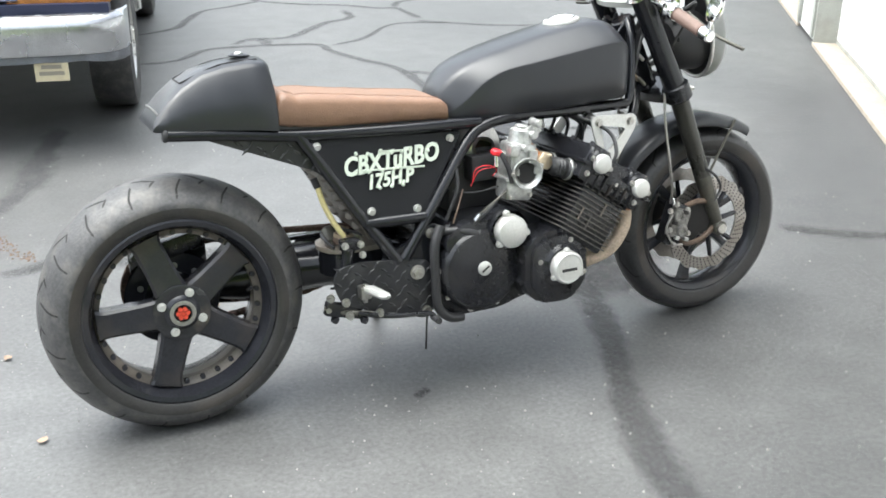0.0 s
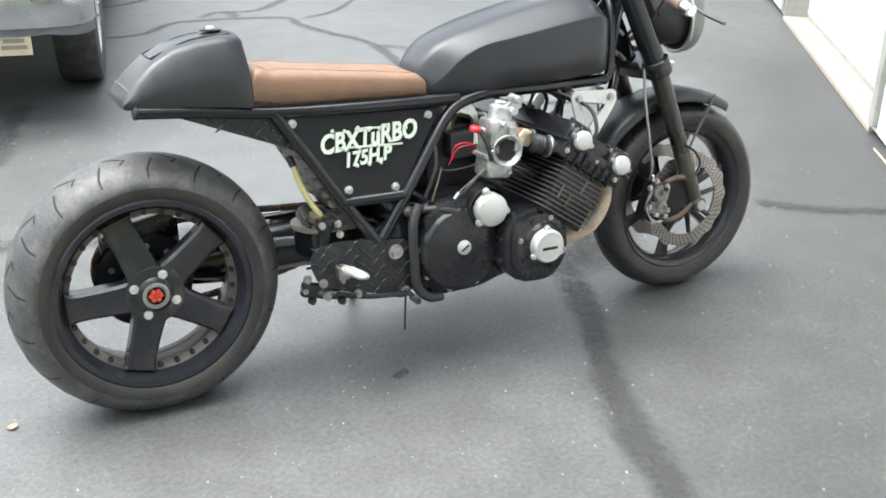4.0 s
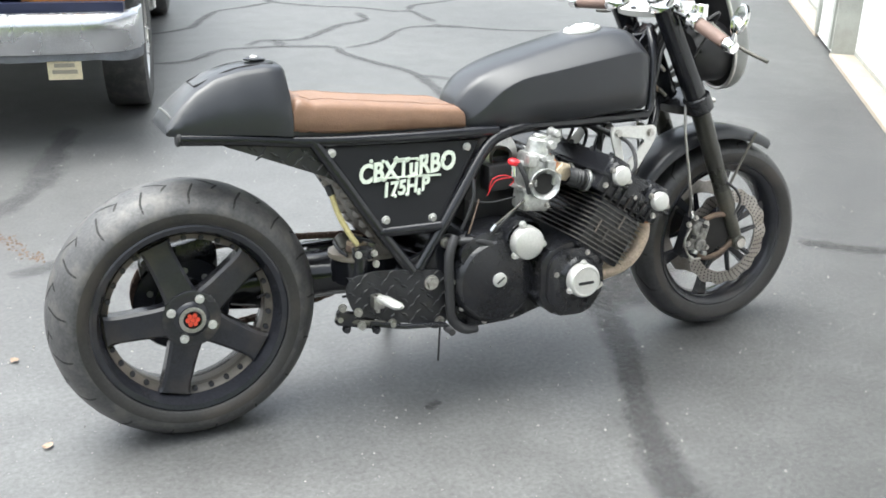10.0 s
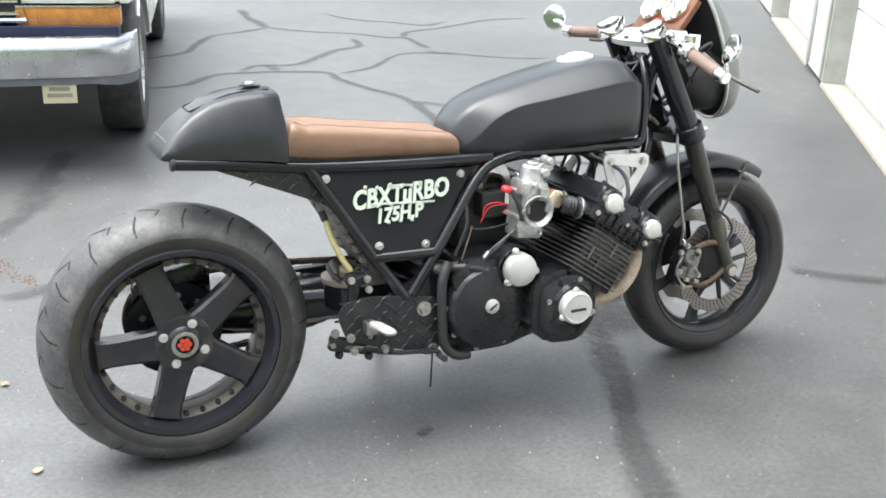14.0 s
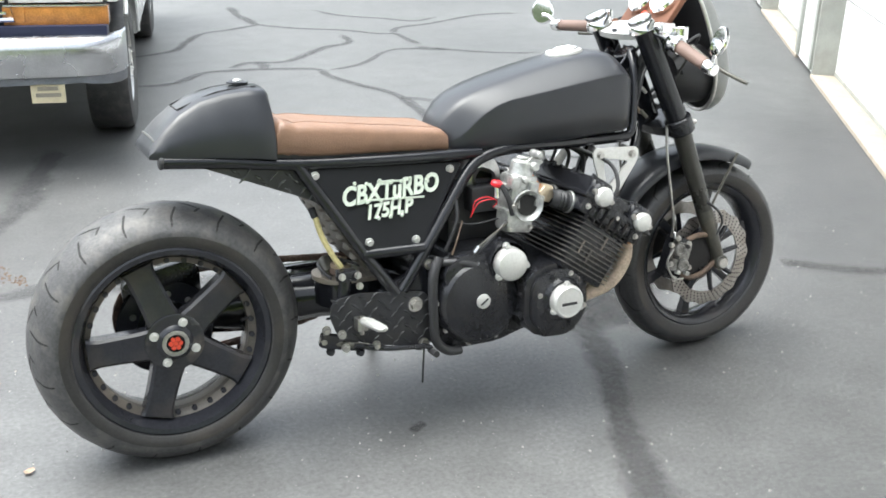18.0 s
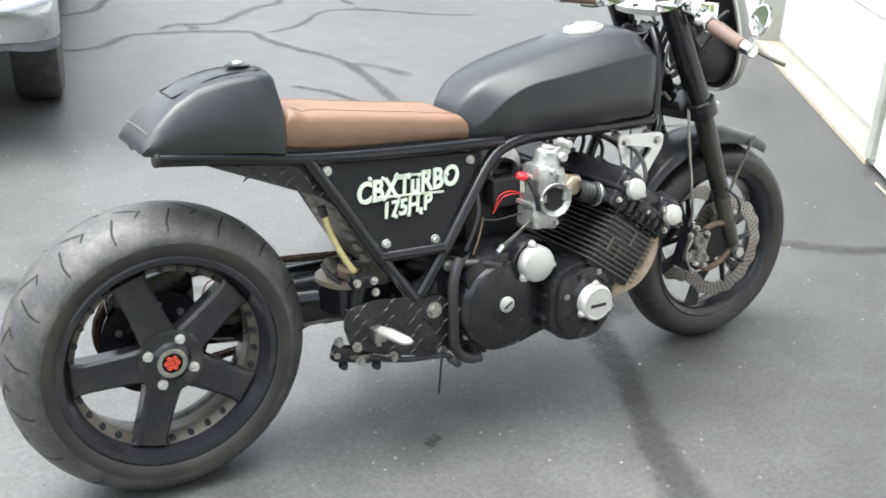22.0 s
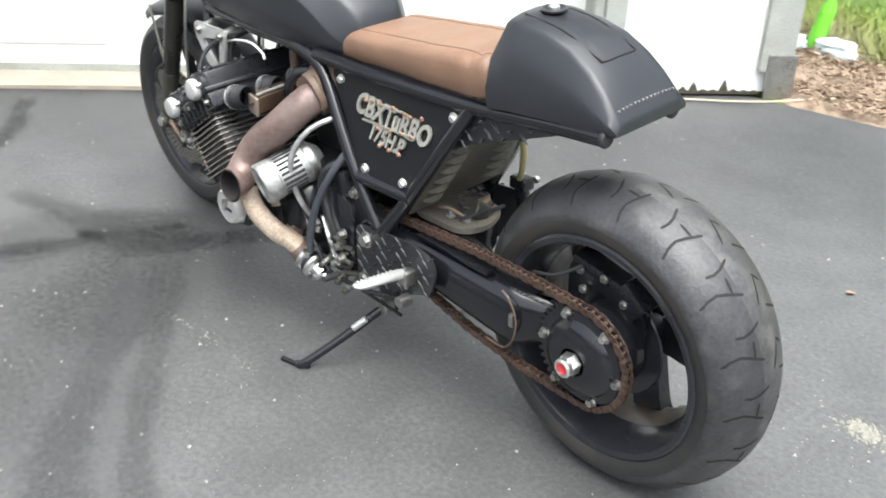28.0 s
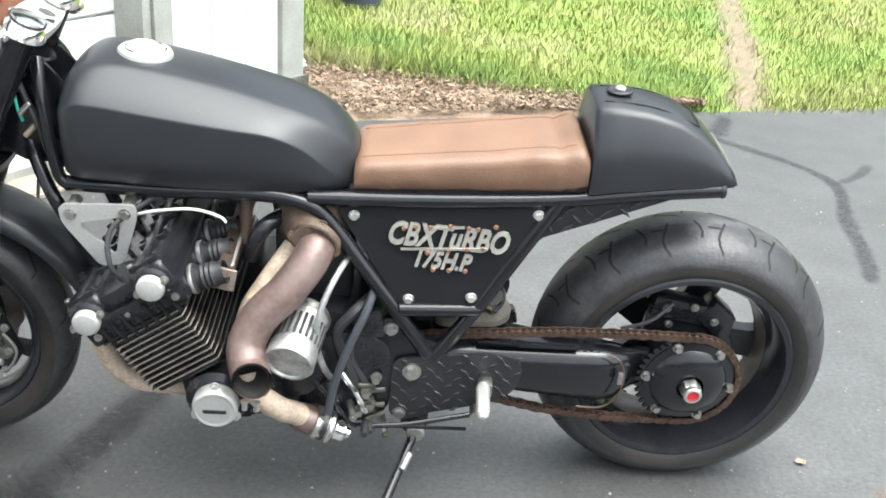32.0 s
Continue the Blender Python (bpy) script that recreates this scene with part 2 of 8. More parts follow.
M_FINEDGE = mat("worn_fin_edge", (0.075, 0.07, 0.064), 0.45, 0.3, var=0.35, coarse=20, bump=0.08, dirt=(0.03, 0.027, 0.025), dirt_amount=0.3, dirt_scale=16)
M_CALIPER = mat("grimy_caliper_metal", (0.2, 0.195, 0.185), 0.45, 0.6, var=0.4, coarse=40, bump=0.15, dirt=(0.03, 0.027, 0.024), dirt_amount=0.4, dirt_scale=45)
M_FINTAN = mat("rust_dusted_fin_edge", (0.17, 0.145, 0.12), 0.6, 0.1, var=0.3, coarse=20, bump=0.08, dirt=(0.1, 0.075, 0.055), dirt_amount=0.25, dirt_scale=18)
M_FRONTDISC = mat("bright_disc_steel", (0.3, 0.285, 0.27), 0.38, 1.0, var=0.2, bump=0.05, dirt=(0.14, 0.11, 0.09), dirt_amount=0.3, dirt_scale=16)
M_HOSEBLUE = mat("blue_grey_hose", (0.045, 0.05, 0.06), 0.45, var=0.2, bump=0.03)
M_DULLWIRE = mat("tan_wire", (0.3, 0.23, 0.16), 0.5, 0.3, var=0.3, bump=0.03)
M_BRUSHED = mat("brushed_aluminium_cover", (0.58, 0.58, 0.56), 0.42, 0.6, var=0.1, bump=0.04)
M_CHROME = mat("chrome", (0.82, 0.82, 0.82), 0.1, 1.0, var=0.06, bump=0.01)
M_STEEL = mat("dull_steel", (0.42, 0.41, 0.39), 0.4, 1.0, var=0.25, bump=0.06, dirt=(0.1, 0.07, 0.05), dirt_amount=0.15, dirt_scale=30)
M_RUSTPIPE = mat("heat_rusted_exhaust", (0.155, 0.105, 0.094), 0.42, 0.3, var=0.3, coarse=16, fine=90, bump=0.12, dirt=(0.26, 0.2, 0.18), dirt_amount=0.3, dirt_scale=11)
M_WRAP = mat("tan_scorched_header", (0.5, 0.4, 0.31), 0.7, 0.1, var=0.3, coarse=30, bump=0.2, dirt=(0.16, 0.1, 0.06), dirt_amount=0.25, dirt_scale=12)
M_CAST = mat("rusty_turbo_casting", (0.115, 0.08, 0.06), 0.65, 0.3, var=0.4, bump=0.2, dirt=(0.19, 0.13, 0.09), dirt_amount=0.3, dirt_scale=18)
# soot in the exhaust; elsewhere also the painted dark of gaps and holes
M_SOOTSHADE = mat("soot_and_shade_black", (0.012, 0.011, 0.011), 0.8, bump=0.05)
M_CHAIN = mat("rusty_chain", (0.088, 0.055, 0.041), 0.6, 0.5, var=0.4, coarse=60, bump=0.1, per_piece=0.3, dirt=(0.05, 0.035, 0.03), dirt_amount=0.3, dirt_scale=40)
M_PLATE = mat("black_tread_plate", (0.016, 0.0165, 0.019), 0.42, var=0.3, bump=0.06, dirt=(0.05, 0.045, 0.04), dirt_amount=0.08, dirt_scale=16)
M_SHELF = mat("dusty_tan_casting", (0.19, 0.17, 0.145), 0.6, 0.3, var=0.35, bump=0.15, dirt=(0.26, 0.22, 0.17), dirt_amount=0.35, dirt_scale=14)
M_TRAY = mat("dusty_louvred_sheet", (0.11, 0.1, 0.085), 0.45, 0.5, var=0.4, bump=0.08, dirt=(0.17, 0.14, 0.11), dirt_amount=0.3, dirt_scale=9)
M_BRASS = mat("brazed_copper", (0.5, 0.24, 0.12), 0.4, 0.8, var=0.25, bump=0.05)
# right-hand letters: bright reflection of the lawn put into the base colour
M_LETTER = mat("letter_lawn_reflection", (0.6, 0.66, 0.57), 0.35, 0.3, var=0.08, bump=0.03)
M_WELD = mat("copper_weld", (0.34, 0.2, 0.13), 0.45, 0.5, var=0.25, bump=0.05)
M_LETTERSTEEL = mat("letter_steel", (0.54, 0.52, 0.47), 0.35, 0.7, var=0.2, bump=0.05)
M_RUBBER = mat("black_rubber_hose", (0.021, 0.021, 0.023), 0.5, var=0.2, bump=0.05)
M_REDP = mat("red_plastic", (0.6, 0.02, 0.03), 0.4, var=0.1, bump=0.02)
M_CRIMSON = mat("orange_red_emblem", (0.55, 0.06, 0.03), 0.4, var=0.1, bump=0.02)
M_YELLOW = mat("yellowed_fluid_hose", (0.4, 0.35, 0.17), 0.3, var=0.25, bump=0.02)
M_WHITEW = mat("white_wire", (0.75, 0.75, 0.72), 0.4, var=0.08, bump=0.02)
M_GRIP = mat("brown_leather_grip", (0.15, 0.098, 0.08), 0.65, var=0.2, fine=420, bump=0.2)
M_DASH = mat("copper_brown_dash", (0.125, 0.055, 0.032), 0.6, var=0.2, fine=300, bump=0.12, spec=0.25)
M_DIAL = mat("pale_gauge_face", (0.3, 0.3, 0.29), 0.3, var=0.06, bump=0)
M_FORK = mat("fork_leg_worn", (0.062, 0.06, 0.05), 0.42, 0.3, var=0.25, bump=0.05, dirt=(0.13, 0.11, 0.08), dirt_amount=0.15, dirt_scale=12)
M_SLIDER = mat("olive_black_slider", (0.03, 0.0295, 0.025), 0.28, 0.3, var=0.25, bump=0.04, dirt=(0.09, 0.08, 0.06), dirt_amount=0.12, dirt_scale=12)
M_WALL = mat("white_painted_boards", (0.72, 0.72, 0.7), 0.6, var=0.04, coarse=3, fine=60, bump=0.08, dirt=(0.5, 0.47, 0.4), dirt_amount=0.05, dirt_scale=2.5)
M_DOORW = mat("white_garage_door", (0.75, 0.75, 0.735), 0.5, var=0.03, coarse=2, fine=80, bump=0.05)
M_TRIM = mat("weathered_grey_trim", (0.33, 0.34, 0.31), 0.7, var=0.2, coarse=6, bump=0.15, dirt=(0.2, 0.19, 0.16), dirt_amount=0.3, dirt_scale=5)
M_SILL = mat("tan_concrete_sill", (0.36, 0.315, 0.26), 0.85, var=0.15, coarse=8, fine=90, bump=0.3, dirt=(0.3, 0.25, 0.19), dirt_amount=0.3, dirt_scale=6)
M_ROOF = mat("grey_shingle", (0.1, 0.1, 0.1), 0.85, var=0.3, bump=0.3)
M_EARTH = mat("earth_under_grass", (0.21, 0.29, 0.07), 0.95, var=0.3, coarse=1.2, fine=26, bump=0.6, dirt=(0.36, 0.35, 0.17), dirt_amount=0.25, dirt_scale=0.9)
M_DIRT = mat("brown_mulch_dirt", (0.27, 0.195, 0.14), 0.95, var=0.45, coarse=12, fine=70, bump=0.9, dirt=(0.34, 0.28, 0.2), dirt_amount=0.25, dirt_scale=7)
M_LEAF = mat("dry_leaf", (0.24, 0.17, 0.12), 0.8, var=0.3, coarse=40, bump=0.2, per_piece=0.4)
M_CARPAINT = mat("white_truck_paint", (0.75, 0.75, 0.73), 0.25, var=0.04, bump=0.01, coat=0.5)
M_BUMPER = mat("scuffed_chrome_bumper", (0.6, 0.61, 0.63), 0.28, 0.9, var=0.15, coarse=5, bump=0.05, dirt=(0.25, 0.25, 0.26), dirt_amount=0.25, dirt_scale=4)
M_BLACKP = mat("black_plastic", (0.015, 0.015, 0.017), 0.5, var=0.2, bump=0.05)
M_LENS = mat("clear_lens", (0.72, 0.73, 0.72), 0.15, var=0.1, coarse=20, bump=0.03, coat=0.6)
M_AMBER = mat("amber_lens", (0.5, 0.21, 0.055), 0.2, var=0.3, coarse=18, bump=0.05, coat=0.6)
M_TAG = mat("yellowed_tag", (0.62, 0.55, 0.38), 0.5, var=0.15, coarse=25, bump=0.05)
M_GREEN = mat("green_bottle", (0.2, 0.62, 0.05), 0.3, var=0.1, bump=0.02)
M_BAG = mat("pale_blue_plastic_bag", (0.66, 0.76, 0.8), 0.4, var=0.15, bump=0.05)
M_BIN = mat("dark_grey_bin", (0.05, 0.062, 0.09), 0.5, var=0.15, bump=0.05)


# ---- building tools ----
def V(*a):
    return Vector(a)


def part(name, bm, material, parent, label="", smooth=True, angle=35):
    """Links a bmesh as one mesh object under a thing or a part."""
    me = bpy.data.meshes.new(name)
    bmesh.ops.recalc_face_normals(bm, faces=bm.faces)
    bm.to_mesh(me)
    bm.free()
    me.materials.append(material)
    if smooth:
        me.polygons.foreach_set("use_smooth", [True] * len(me.polygons))
        me.set_sharp_from_angle(angle=radians(angle))
    ob = new(name, me)
    ob.parent = parent
    if label:
        ob["label"] = label
    return ob


def again(ob, name, m, parent=None):
    """Another object on the same mesh, placed by m."""
    o = new(name, ob.data)
    o.parent = parent or ob.parent
    o.matrix_basis = m
    return o


def thing(name, label, category, m=None, group="", kind=""):
    ob = new(name)
    if m is not None:
        ob.matrix_basis = m
    return tagged(ob, label, category, group, kind)


def box(bm, c, s, rot=None, bevel=0.0, seg=2):
    m = Matrix.Translation(c) @ (rot.to_4x4() if rot else Matrix()) @ Matrix.Diagonal((*s, 1))
    r = bmesh.ops.create_cube(bm, size=1, matrix=m)
    if bevel:
        es = list({e for v in r["verts"] for e in v.link_edges})
        bmesh.ops.bevel(bm, geom=es, offset=bevel, segments=seg, affect="EDGES", profile=0.6)
    return bm


def basis(d):
    d = Vector(d).normalized()
    u = d.orthogonal().normalized()
    return u, d.cross(u), d


def ring(c, u, v, r, n, r2=None):
    r2 = r if r2 is None else r2
    return [Vector(c) + u * (r * math.cos(2 * math.pi * i / n)) + v * (r2 * math.sin(2 * math.pi * i / n)) for i in range(n)]


def loft(bm, loops, closed=True, cap=True):
    rows = [[bm.verts.new(p) for p in lp] for lp in loops]
    n = len(rows[0])
    for a, b in zip(rows, rows[1:]):
        for i in range(n if closed else n - 1):
            j = (i + 1) % n
            bm.faces.new((a[i], a[j], b[j], b[i]))
    if cap and closed:
        bm.faces.new(list(reversed(rows[0])))
        bm.faces.new(rows[-1])
    return bm


def cyl(bm, p0, p1, r0, r1=None, n=20, bevel=0.0):
    """A round bar from p0 to p1, with softened ends."""
    r1 = r0 if r1 is None else r1
    p0, p1 = Vector(p0), Vector(p1)
    u, v, d = basis(p1 - p0)
    if bevel:
        ls = [ring(p0, u, v, r0 - bevel, n), ring(p0 + d * bevel, u, v, r0, n), ring(p1 - d * bevel, u, v, r1, n), ring(p1, u, v, r1 - bevel, n)]
    else:
        ls = [ring(p0, u, v, r0, n), ring(p1, u, v, r1, n)]
    return loft(bm, ls)


def smooth_path(pts, k=6):
    pts = [Vector(p) for p in pts]
    if len(pts) < 3:
        return pts
    out = []
    for i in range(len(pts) - 1):
        a, b, c, d = pts[max(i - 1, 0)], pts[i], pts[i + 1], pts[min(i + 2, len(pts) - 1)]
        for j in range(k):
            t = j / k
            out.append(0.5 * (2 * b + (c - a) * t + (2 * a - 5 * b + 4 * c - d) * t * t + (3 * b - a - 3 * c + d) * t ** 3))
    return out + [pts[-1]]


def tube(bm, pts, r, n=12, k=6, cap=True, r_end=None, hollow=False):
    """A tube along a smooth path."""
    ps = smooth_path(pts, k) if k > 1 else [Vector(p) for p in pts]
    m = len(ps)
    d = (ps[1] - ps[0]).normalized()
    u = d.orthogonal().normalized()
    loops = []
    for i, p in enumerate(ps):
        d = (ps[min(i + 1, m - 1)] - ps[max(i - 1, 0)]).normalized()
        u = (u - d * u.dot(d)).normalized()
        v = d.cross(u)
        rr = r if r_end is None else r + (r_end - r) * i / (m - 1)
        loops.append(ring(p, u, v, rr, n))
    return loft(bm, loops, cap=cap)


def lathe(bm, c, axis, prof, n=48, closed_profile=False, start=None):
    """Turns a profile of (radius, along axis) about an axis through c."""
    u, v, d = basis(axis)
    if start is not None:
        u = Vector(start)
        v = d.cross(u)
    rows = []
    for r, h in prof:
        if r < 1e-6:
            rows.append([bm.verts.new(Vector(c) + d * h)] * n)
        else:
            rows.append([bm.verts.new(p) for p in ring(Vector(c) + d * h, u, v, r, n)])
    pairs = list(zip(rows, rows[1:]))
    if closed_profile:
        pairs.append((rows[-1], rows[0]))
    for a, b in pairs:
        for i in range(n):
            j = (i + 1) % n
            f = list(dict.fromkeys((a[i], a[j], b[j], b[i])))
            if len(f) > 2:
                bm.faces.new(f)
    return bm


def prism(bm, outline, y0, y1, bevel=0.0, shear=None):
    """A plate with an outline in x, z between two values of y; shear(x, z) shifts y."""
    s = shear or (lambda x, z: 0)
    a = [bm.verts.new((x, y0 + s(x, z), z)) for x, z in outline]
    b = [bm.verts.new((x, y1 + s(x, z), z)) for x, z in outline]
    bm.faces.new(a)
    bm.faces.new(list(reversed(b)))
    for i in range(len(a)):
        j = (i + 1) % len(a)
        bm.faces.new((a[i], b[i], b[j], a[j]))
    if bevel:
        es = [e for e in bm.edges if e.verts[0] in a and e.verts[1] in a or e.verts[0] in b and e.verts[1] in b]
        bmesh.ops.bevel(bm, geom=es, offset=bevel, segments=2, affect="EDGES", profile=0.6)
    return bm


def round_outline(pts, r, k=4):
    """Rounds the corners of a polygon."""
    out = []
    n = len(pts)
    for i in range(n):
        p, a, b = Vector(pts[i]), Vector(pts[i - 1]), Vector(pts[(i + 1) % n])
        da, db = (a - p), (b - p)
        q = min(r, da.length * 0.45, db.length * 0.45)
        p0, p1 = p + da.normalized() * q, p + db.normalized() * q
        for j in range(k + 1):
            t = j / k
            out.append(tuple((1 - t) ** 2 * p0 + 2 * t * (1 - t) * p + t * t * p1))
    return out


def bolt(bm, c, d, r=0.009, h=0.008):
    """A hexagon head on a washer."""
    d = Vector(d).normalized()
    cyl(bm, Vector(c) - d * 0.002, Vector(c) + d * 0.0025, r * 1.35, n=16)
    cyl(bm, Vector(c) + d * 0.002, Vector(c) + d * h, r, r * 0.94, n=6)
    return bm


def lettering(body, size, shear, depth, bold):
    cu = bpy.data.curves.new("letters", "FONT")
    cu.body, cu.size, cu.shear, cu.extrude, cu.offset = body, size, shear, depth, size * bold
    cu.align_x, cu.align_y = "CENTER", "CENTER"
    cu.resolution_u = 3
    tmp = bpy.data.objects.new("letters", cu)
    me = bpy.data.meshes.new_from_object(tmp)
    bpy.data.objects.remove(tmp)
    return me


# ---- ground ----
def sheet(name, pts, z, material, label, category, kind="structure", thick=0.0, grid=0):
    bm = bmesh.new()
    f = bm.faces.new([bm.verts.new((x, y, z)) for x, y in pts])
    if thick:
        r = bmesh.ops.extrude_face_region(bm, geom=[f])
        for v in r["geom"]:
            if isinstance(v, bmesh.types.BMVert):
                v.co.z -= thick
    ob = part(name, bm, material, None, smooth=False)
    return tagged(ob, label, category, kind=kind)


EDGE = [(1.2, -2.42), (1.0, -2.46), (0.7, -2.53), (0.35, -2.63), (0.0, -2.72), (-0.35, -2.83), (-0.7, -2.92), (-1.05, -2.99), (-1.4, -3.1), (-1.9, -3.22), (-3.4, -3.65), (-5, -4.1), (-14, -6.4), (-45, -14)]
sheet("ground", [(-900, -900), (900, -900), (900, 900), (-900, 900)], -0.012, M_EARTH, "grassy earth reaching away to the horizon", "ground")
sheet("road", [*EDGE, (-45, 60), (30, 60), (30, 38), (9.64, 9.05), (1.5, -2.3)], 0.0, M_ASPHALT, "old grey asphalt driveway with sealed cracks", "driveway", thick=0.01)


def seam(name, pts, width, material, label, seed=0, wobble=0.009, z=0.003):
    """A ragged strip along a path on the asphalt, soft towards both edges."""
    rng = random.Random(seed)
    ps = smooth_path([(x, y, z) for x, y in pts], 10)
    rows, me = [], bpy.data.meshes.new(name)
    verts, faces, across = [], [], []
    m = len(ps)
    for i, p in enumerate(ps):
        d = (ps[min(i + 1, m - 1)] - ps[max(i - 1, 0)]).normalized()
        s = Vector((-d.y, d.x, 0))
        g = noise.noise_vector(p * 3 + Vector((seed * 3.1, 0, 0)))
        p = p + s * (wobble * 2 * g.x)
        w = width * (1 + 0.4 * g.y) * (0.45 if i in (0, m - 1) else 1)
        for k, a in ((-1, 0.0), (-0.62, 0.4), (-0.25, 0.85), (0.25, 0.85), (0.62, 0.4), (1, 0.0)):
            verts.append(p + s * (w * 1.25 * k))
            across.append(a * min(1.0, i / 5, (m - 1 - i) / 5))
        if i:
            o = 6 * i
            for k in range(5):
                faces.append((o - 6 + k, o - 5 + k, o + k + 1, o + k))
    me.from_pydata(verts, [], faces)
    uv = me.uv_layers.new(name="across")
    for lp in me.loops:
        uv.data[lp.index].uv = (across[lp.vertex_index], 0)
    me.materials.append(material)
    ob = new(name, me)
    return tagged(ob, label, "asphalt seam", kind="structure")


TAR = "black tar sealed crack in the asphalt"
CRACKS = [
    ([(0.72, 5.42), (1.09, 5.6), (1.25, 5.93), (1.47, 6.32), (1.74, 6.46), (2.04, 6.64), (2.12, 6.56), (2.37, 6.34), (2.71, 6.13), (2.89, 5.9), (3.03, 5.86), (3.04, 5.63), (3.02, 5.24)], 0.04, M_TAR),
    ([(2.11, 7.9), (2.02, 7.3), (2.03, 6.81), (2.04, 6.64)], 0.055, M_TAR),
    ([(3.03, 5.86), (3.19, 6.14), (3.54, 6.28), (4.25, 6.64), (4.79, 6.6)], 0.04, M_TAR),
    ([(2.8, 7.43), (2.92, 7.02), (3.26, 6.69), (3.5, 6.46), (3.83, 6.66)], 0.035, M_TAR),
    ([(0.57, 4.44), (0.86, 4.46), (1.11, 4.71), (1.32, 4.75), (1.79, 4.66), (1.93, 4.57), (1.93, 4.33), (2.0, 4.06), (2.1, 3.81), (2.13, 3.58), (2.11, 3.26), (2.07, 2.97), (2.0, 2.6)], 0.04, M_TAR),
    ([(2.13, 3.58), (2.3, 3.4), (2.36, 3.1)], 0.05, M_STAIN),
    ([(1.33, 4.81), (1.5, 4.98), (1.75, 4.95), (1.98, 5.12), (2.26, 5.42), (2.52, 5.59), (2.57, 5.98)], 0.045, M_TAR),
    ([(1.55, 4.7), (1.6, 4.85), (1.55, 4.98)], 0.05, M_STAIN),
    ([(1.96, 4.53), (2.21, 4.64), (2.42, 4.84), (2.74, 5.16), (3.1, 5.07), (3.46, 4.79), (3.85, 4.66)], 0.032, M_TAR),
    ([(3.02, 5.24), (3.0, 5.16), (3.2, 5.04)], 0.05, M_STAIN),
    ([(3.91, 5.64), (4.47, 5.72)], 0.03, M_TAR),
    ([(1.62, 3.2), (1.68, 3.11), (1.78, 2.94), (1.83, 2.64), (1.76, 2.37), (1.54, 2.29), (1.47, 2.27)], 0.032, M_TAR),
    ([(1.0, 2.7), (1.18, 2.48), (1.36, 2.28), (1.57, 2.0), (1.72, 1.82), (1.89, 1.67)], 0.026, M_TAR),
    ([(1.76, 2.37), (1.96, 2.18), (2.19, 2.07), (2.51, 1.96), (2.84, 1.81), (3.3, 1.75)], 0.03, M_TAR),
    ([(2.97, 2.31), (2.77, 2.02), (2.84, 1.81)], 0.035, M_TAR),
    ([(2.09, 2.01), (2.04, 1.86), (1.95, 1.77), (1.9, 1.67)], 0.035, M_STAIN),
    ([(2.01, 2.02), (1.9, 1.71), (1.79, 1.41), (1.71, 1.12), (1.67, 0.88), (1.66, 0.67), (1.58, 0.4)], 0.05, M_TARLINE),
    ([(2.41, 0.44), (2.52, 0.34), (2.7, 0.21), (2.9, 0.1)], 0.04, M_TAR),
    ([(-0.62, 1.5), (-0.48, 1.75), (-0.35, 1.95), (-0.24, 2.18), (-0.14, 2.59), (0.02, 3.12)], 0.085, M_STAIN),
    ([(-0.42, 1.15), (-0.27, 1.2), (-0.1, 1.2)], 0.05, M_STAIN),
    ([(-0.35, -2.88), (-0.42, -2.85), (-0.56, -2.65), (-0.77, -2.57), (-0.95, -2.41), (-1.14, -2.2), (-1.21, -1.99), (-1.15, -1.72), (-1.1, -1.5), (-1.02, -1.18), (-0.98, -1.0)], 0.036, M_TARLINE),
    ([(-0.82, -2.54), (-0.9, -2.7), (-1.01, -2.94)], 0.05, M_TARLINE),
    ([(-1.21, -1.99), (-1.36, -2.1), (-1.5, -2.3)], 0.03, M_STAIN),
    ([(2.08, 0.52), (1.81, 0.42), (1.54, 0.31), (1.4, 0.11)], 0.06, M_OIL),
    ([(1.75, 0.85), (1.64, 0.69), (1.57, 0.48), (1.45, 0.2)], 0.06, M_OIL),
]
for i, (pts, w, mt) in enumerate(CRACKS):
    seam("tar_seam", pts, w * 1.15, mt, TAR, i)
seam("tyre_mark", [(1.5, 0.45), (1.42, 0.29), (1.335, 0.028), (1.228, -0.205), (1.11, -0.442), (1.027, -0.667), (0.95, -0.93), (0.86, -1.23)], 0.066, M_TARLINE, "dark tar line crossing the driveway under the motorcycle", 40, 0.006)
seam("tyre_mark", [(-0.3, 1.2), (0.15, 1.1), (0.45, 1.04), (0.72, 0.92), (0.98, 0.72), (1.15, 0.55), (1.4, 0.38)], 0.075, M_STAIN, "broad dark tyre mark curving over the asphalt", 41, 0.008)
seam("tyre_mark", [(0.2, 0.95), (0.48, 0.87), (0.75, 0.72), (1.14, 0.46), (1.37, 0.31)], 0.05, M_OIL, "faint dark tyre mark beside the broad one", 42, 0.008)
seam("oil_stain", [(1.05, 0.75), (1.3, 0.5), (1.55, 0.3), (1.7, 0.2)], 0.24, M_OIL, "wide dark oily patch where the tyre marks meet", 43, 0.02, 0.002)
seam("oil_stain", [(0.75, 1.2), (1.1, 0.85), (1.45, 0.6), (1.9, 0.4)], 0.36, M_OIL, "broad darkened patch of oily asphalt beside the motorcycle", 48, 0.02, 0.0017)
# painted shade: darkens the asphalt on the garage side
seam("worn_strip", [(0.2, -2.3), (1.0, -1.55), (1.9, -0.75), (3.2, 0.6), (5.0, 2.6)], 0.75, M_GARAGESHADE, "soft darker strip on the asphalt, painted as shade along the garage", 47, 0.01, 0.0015)
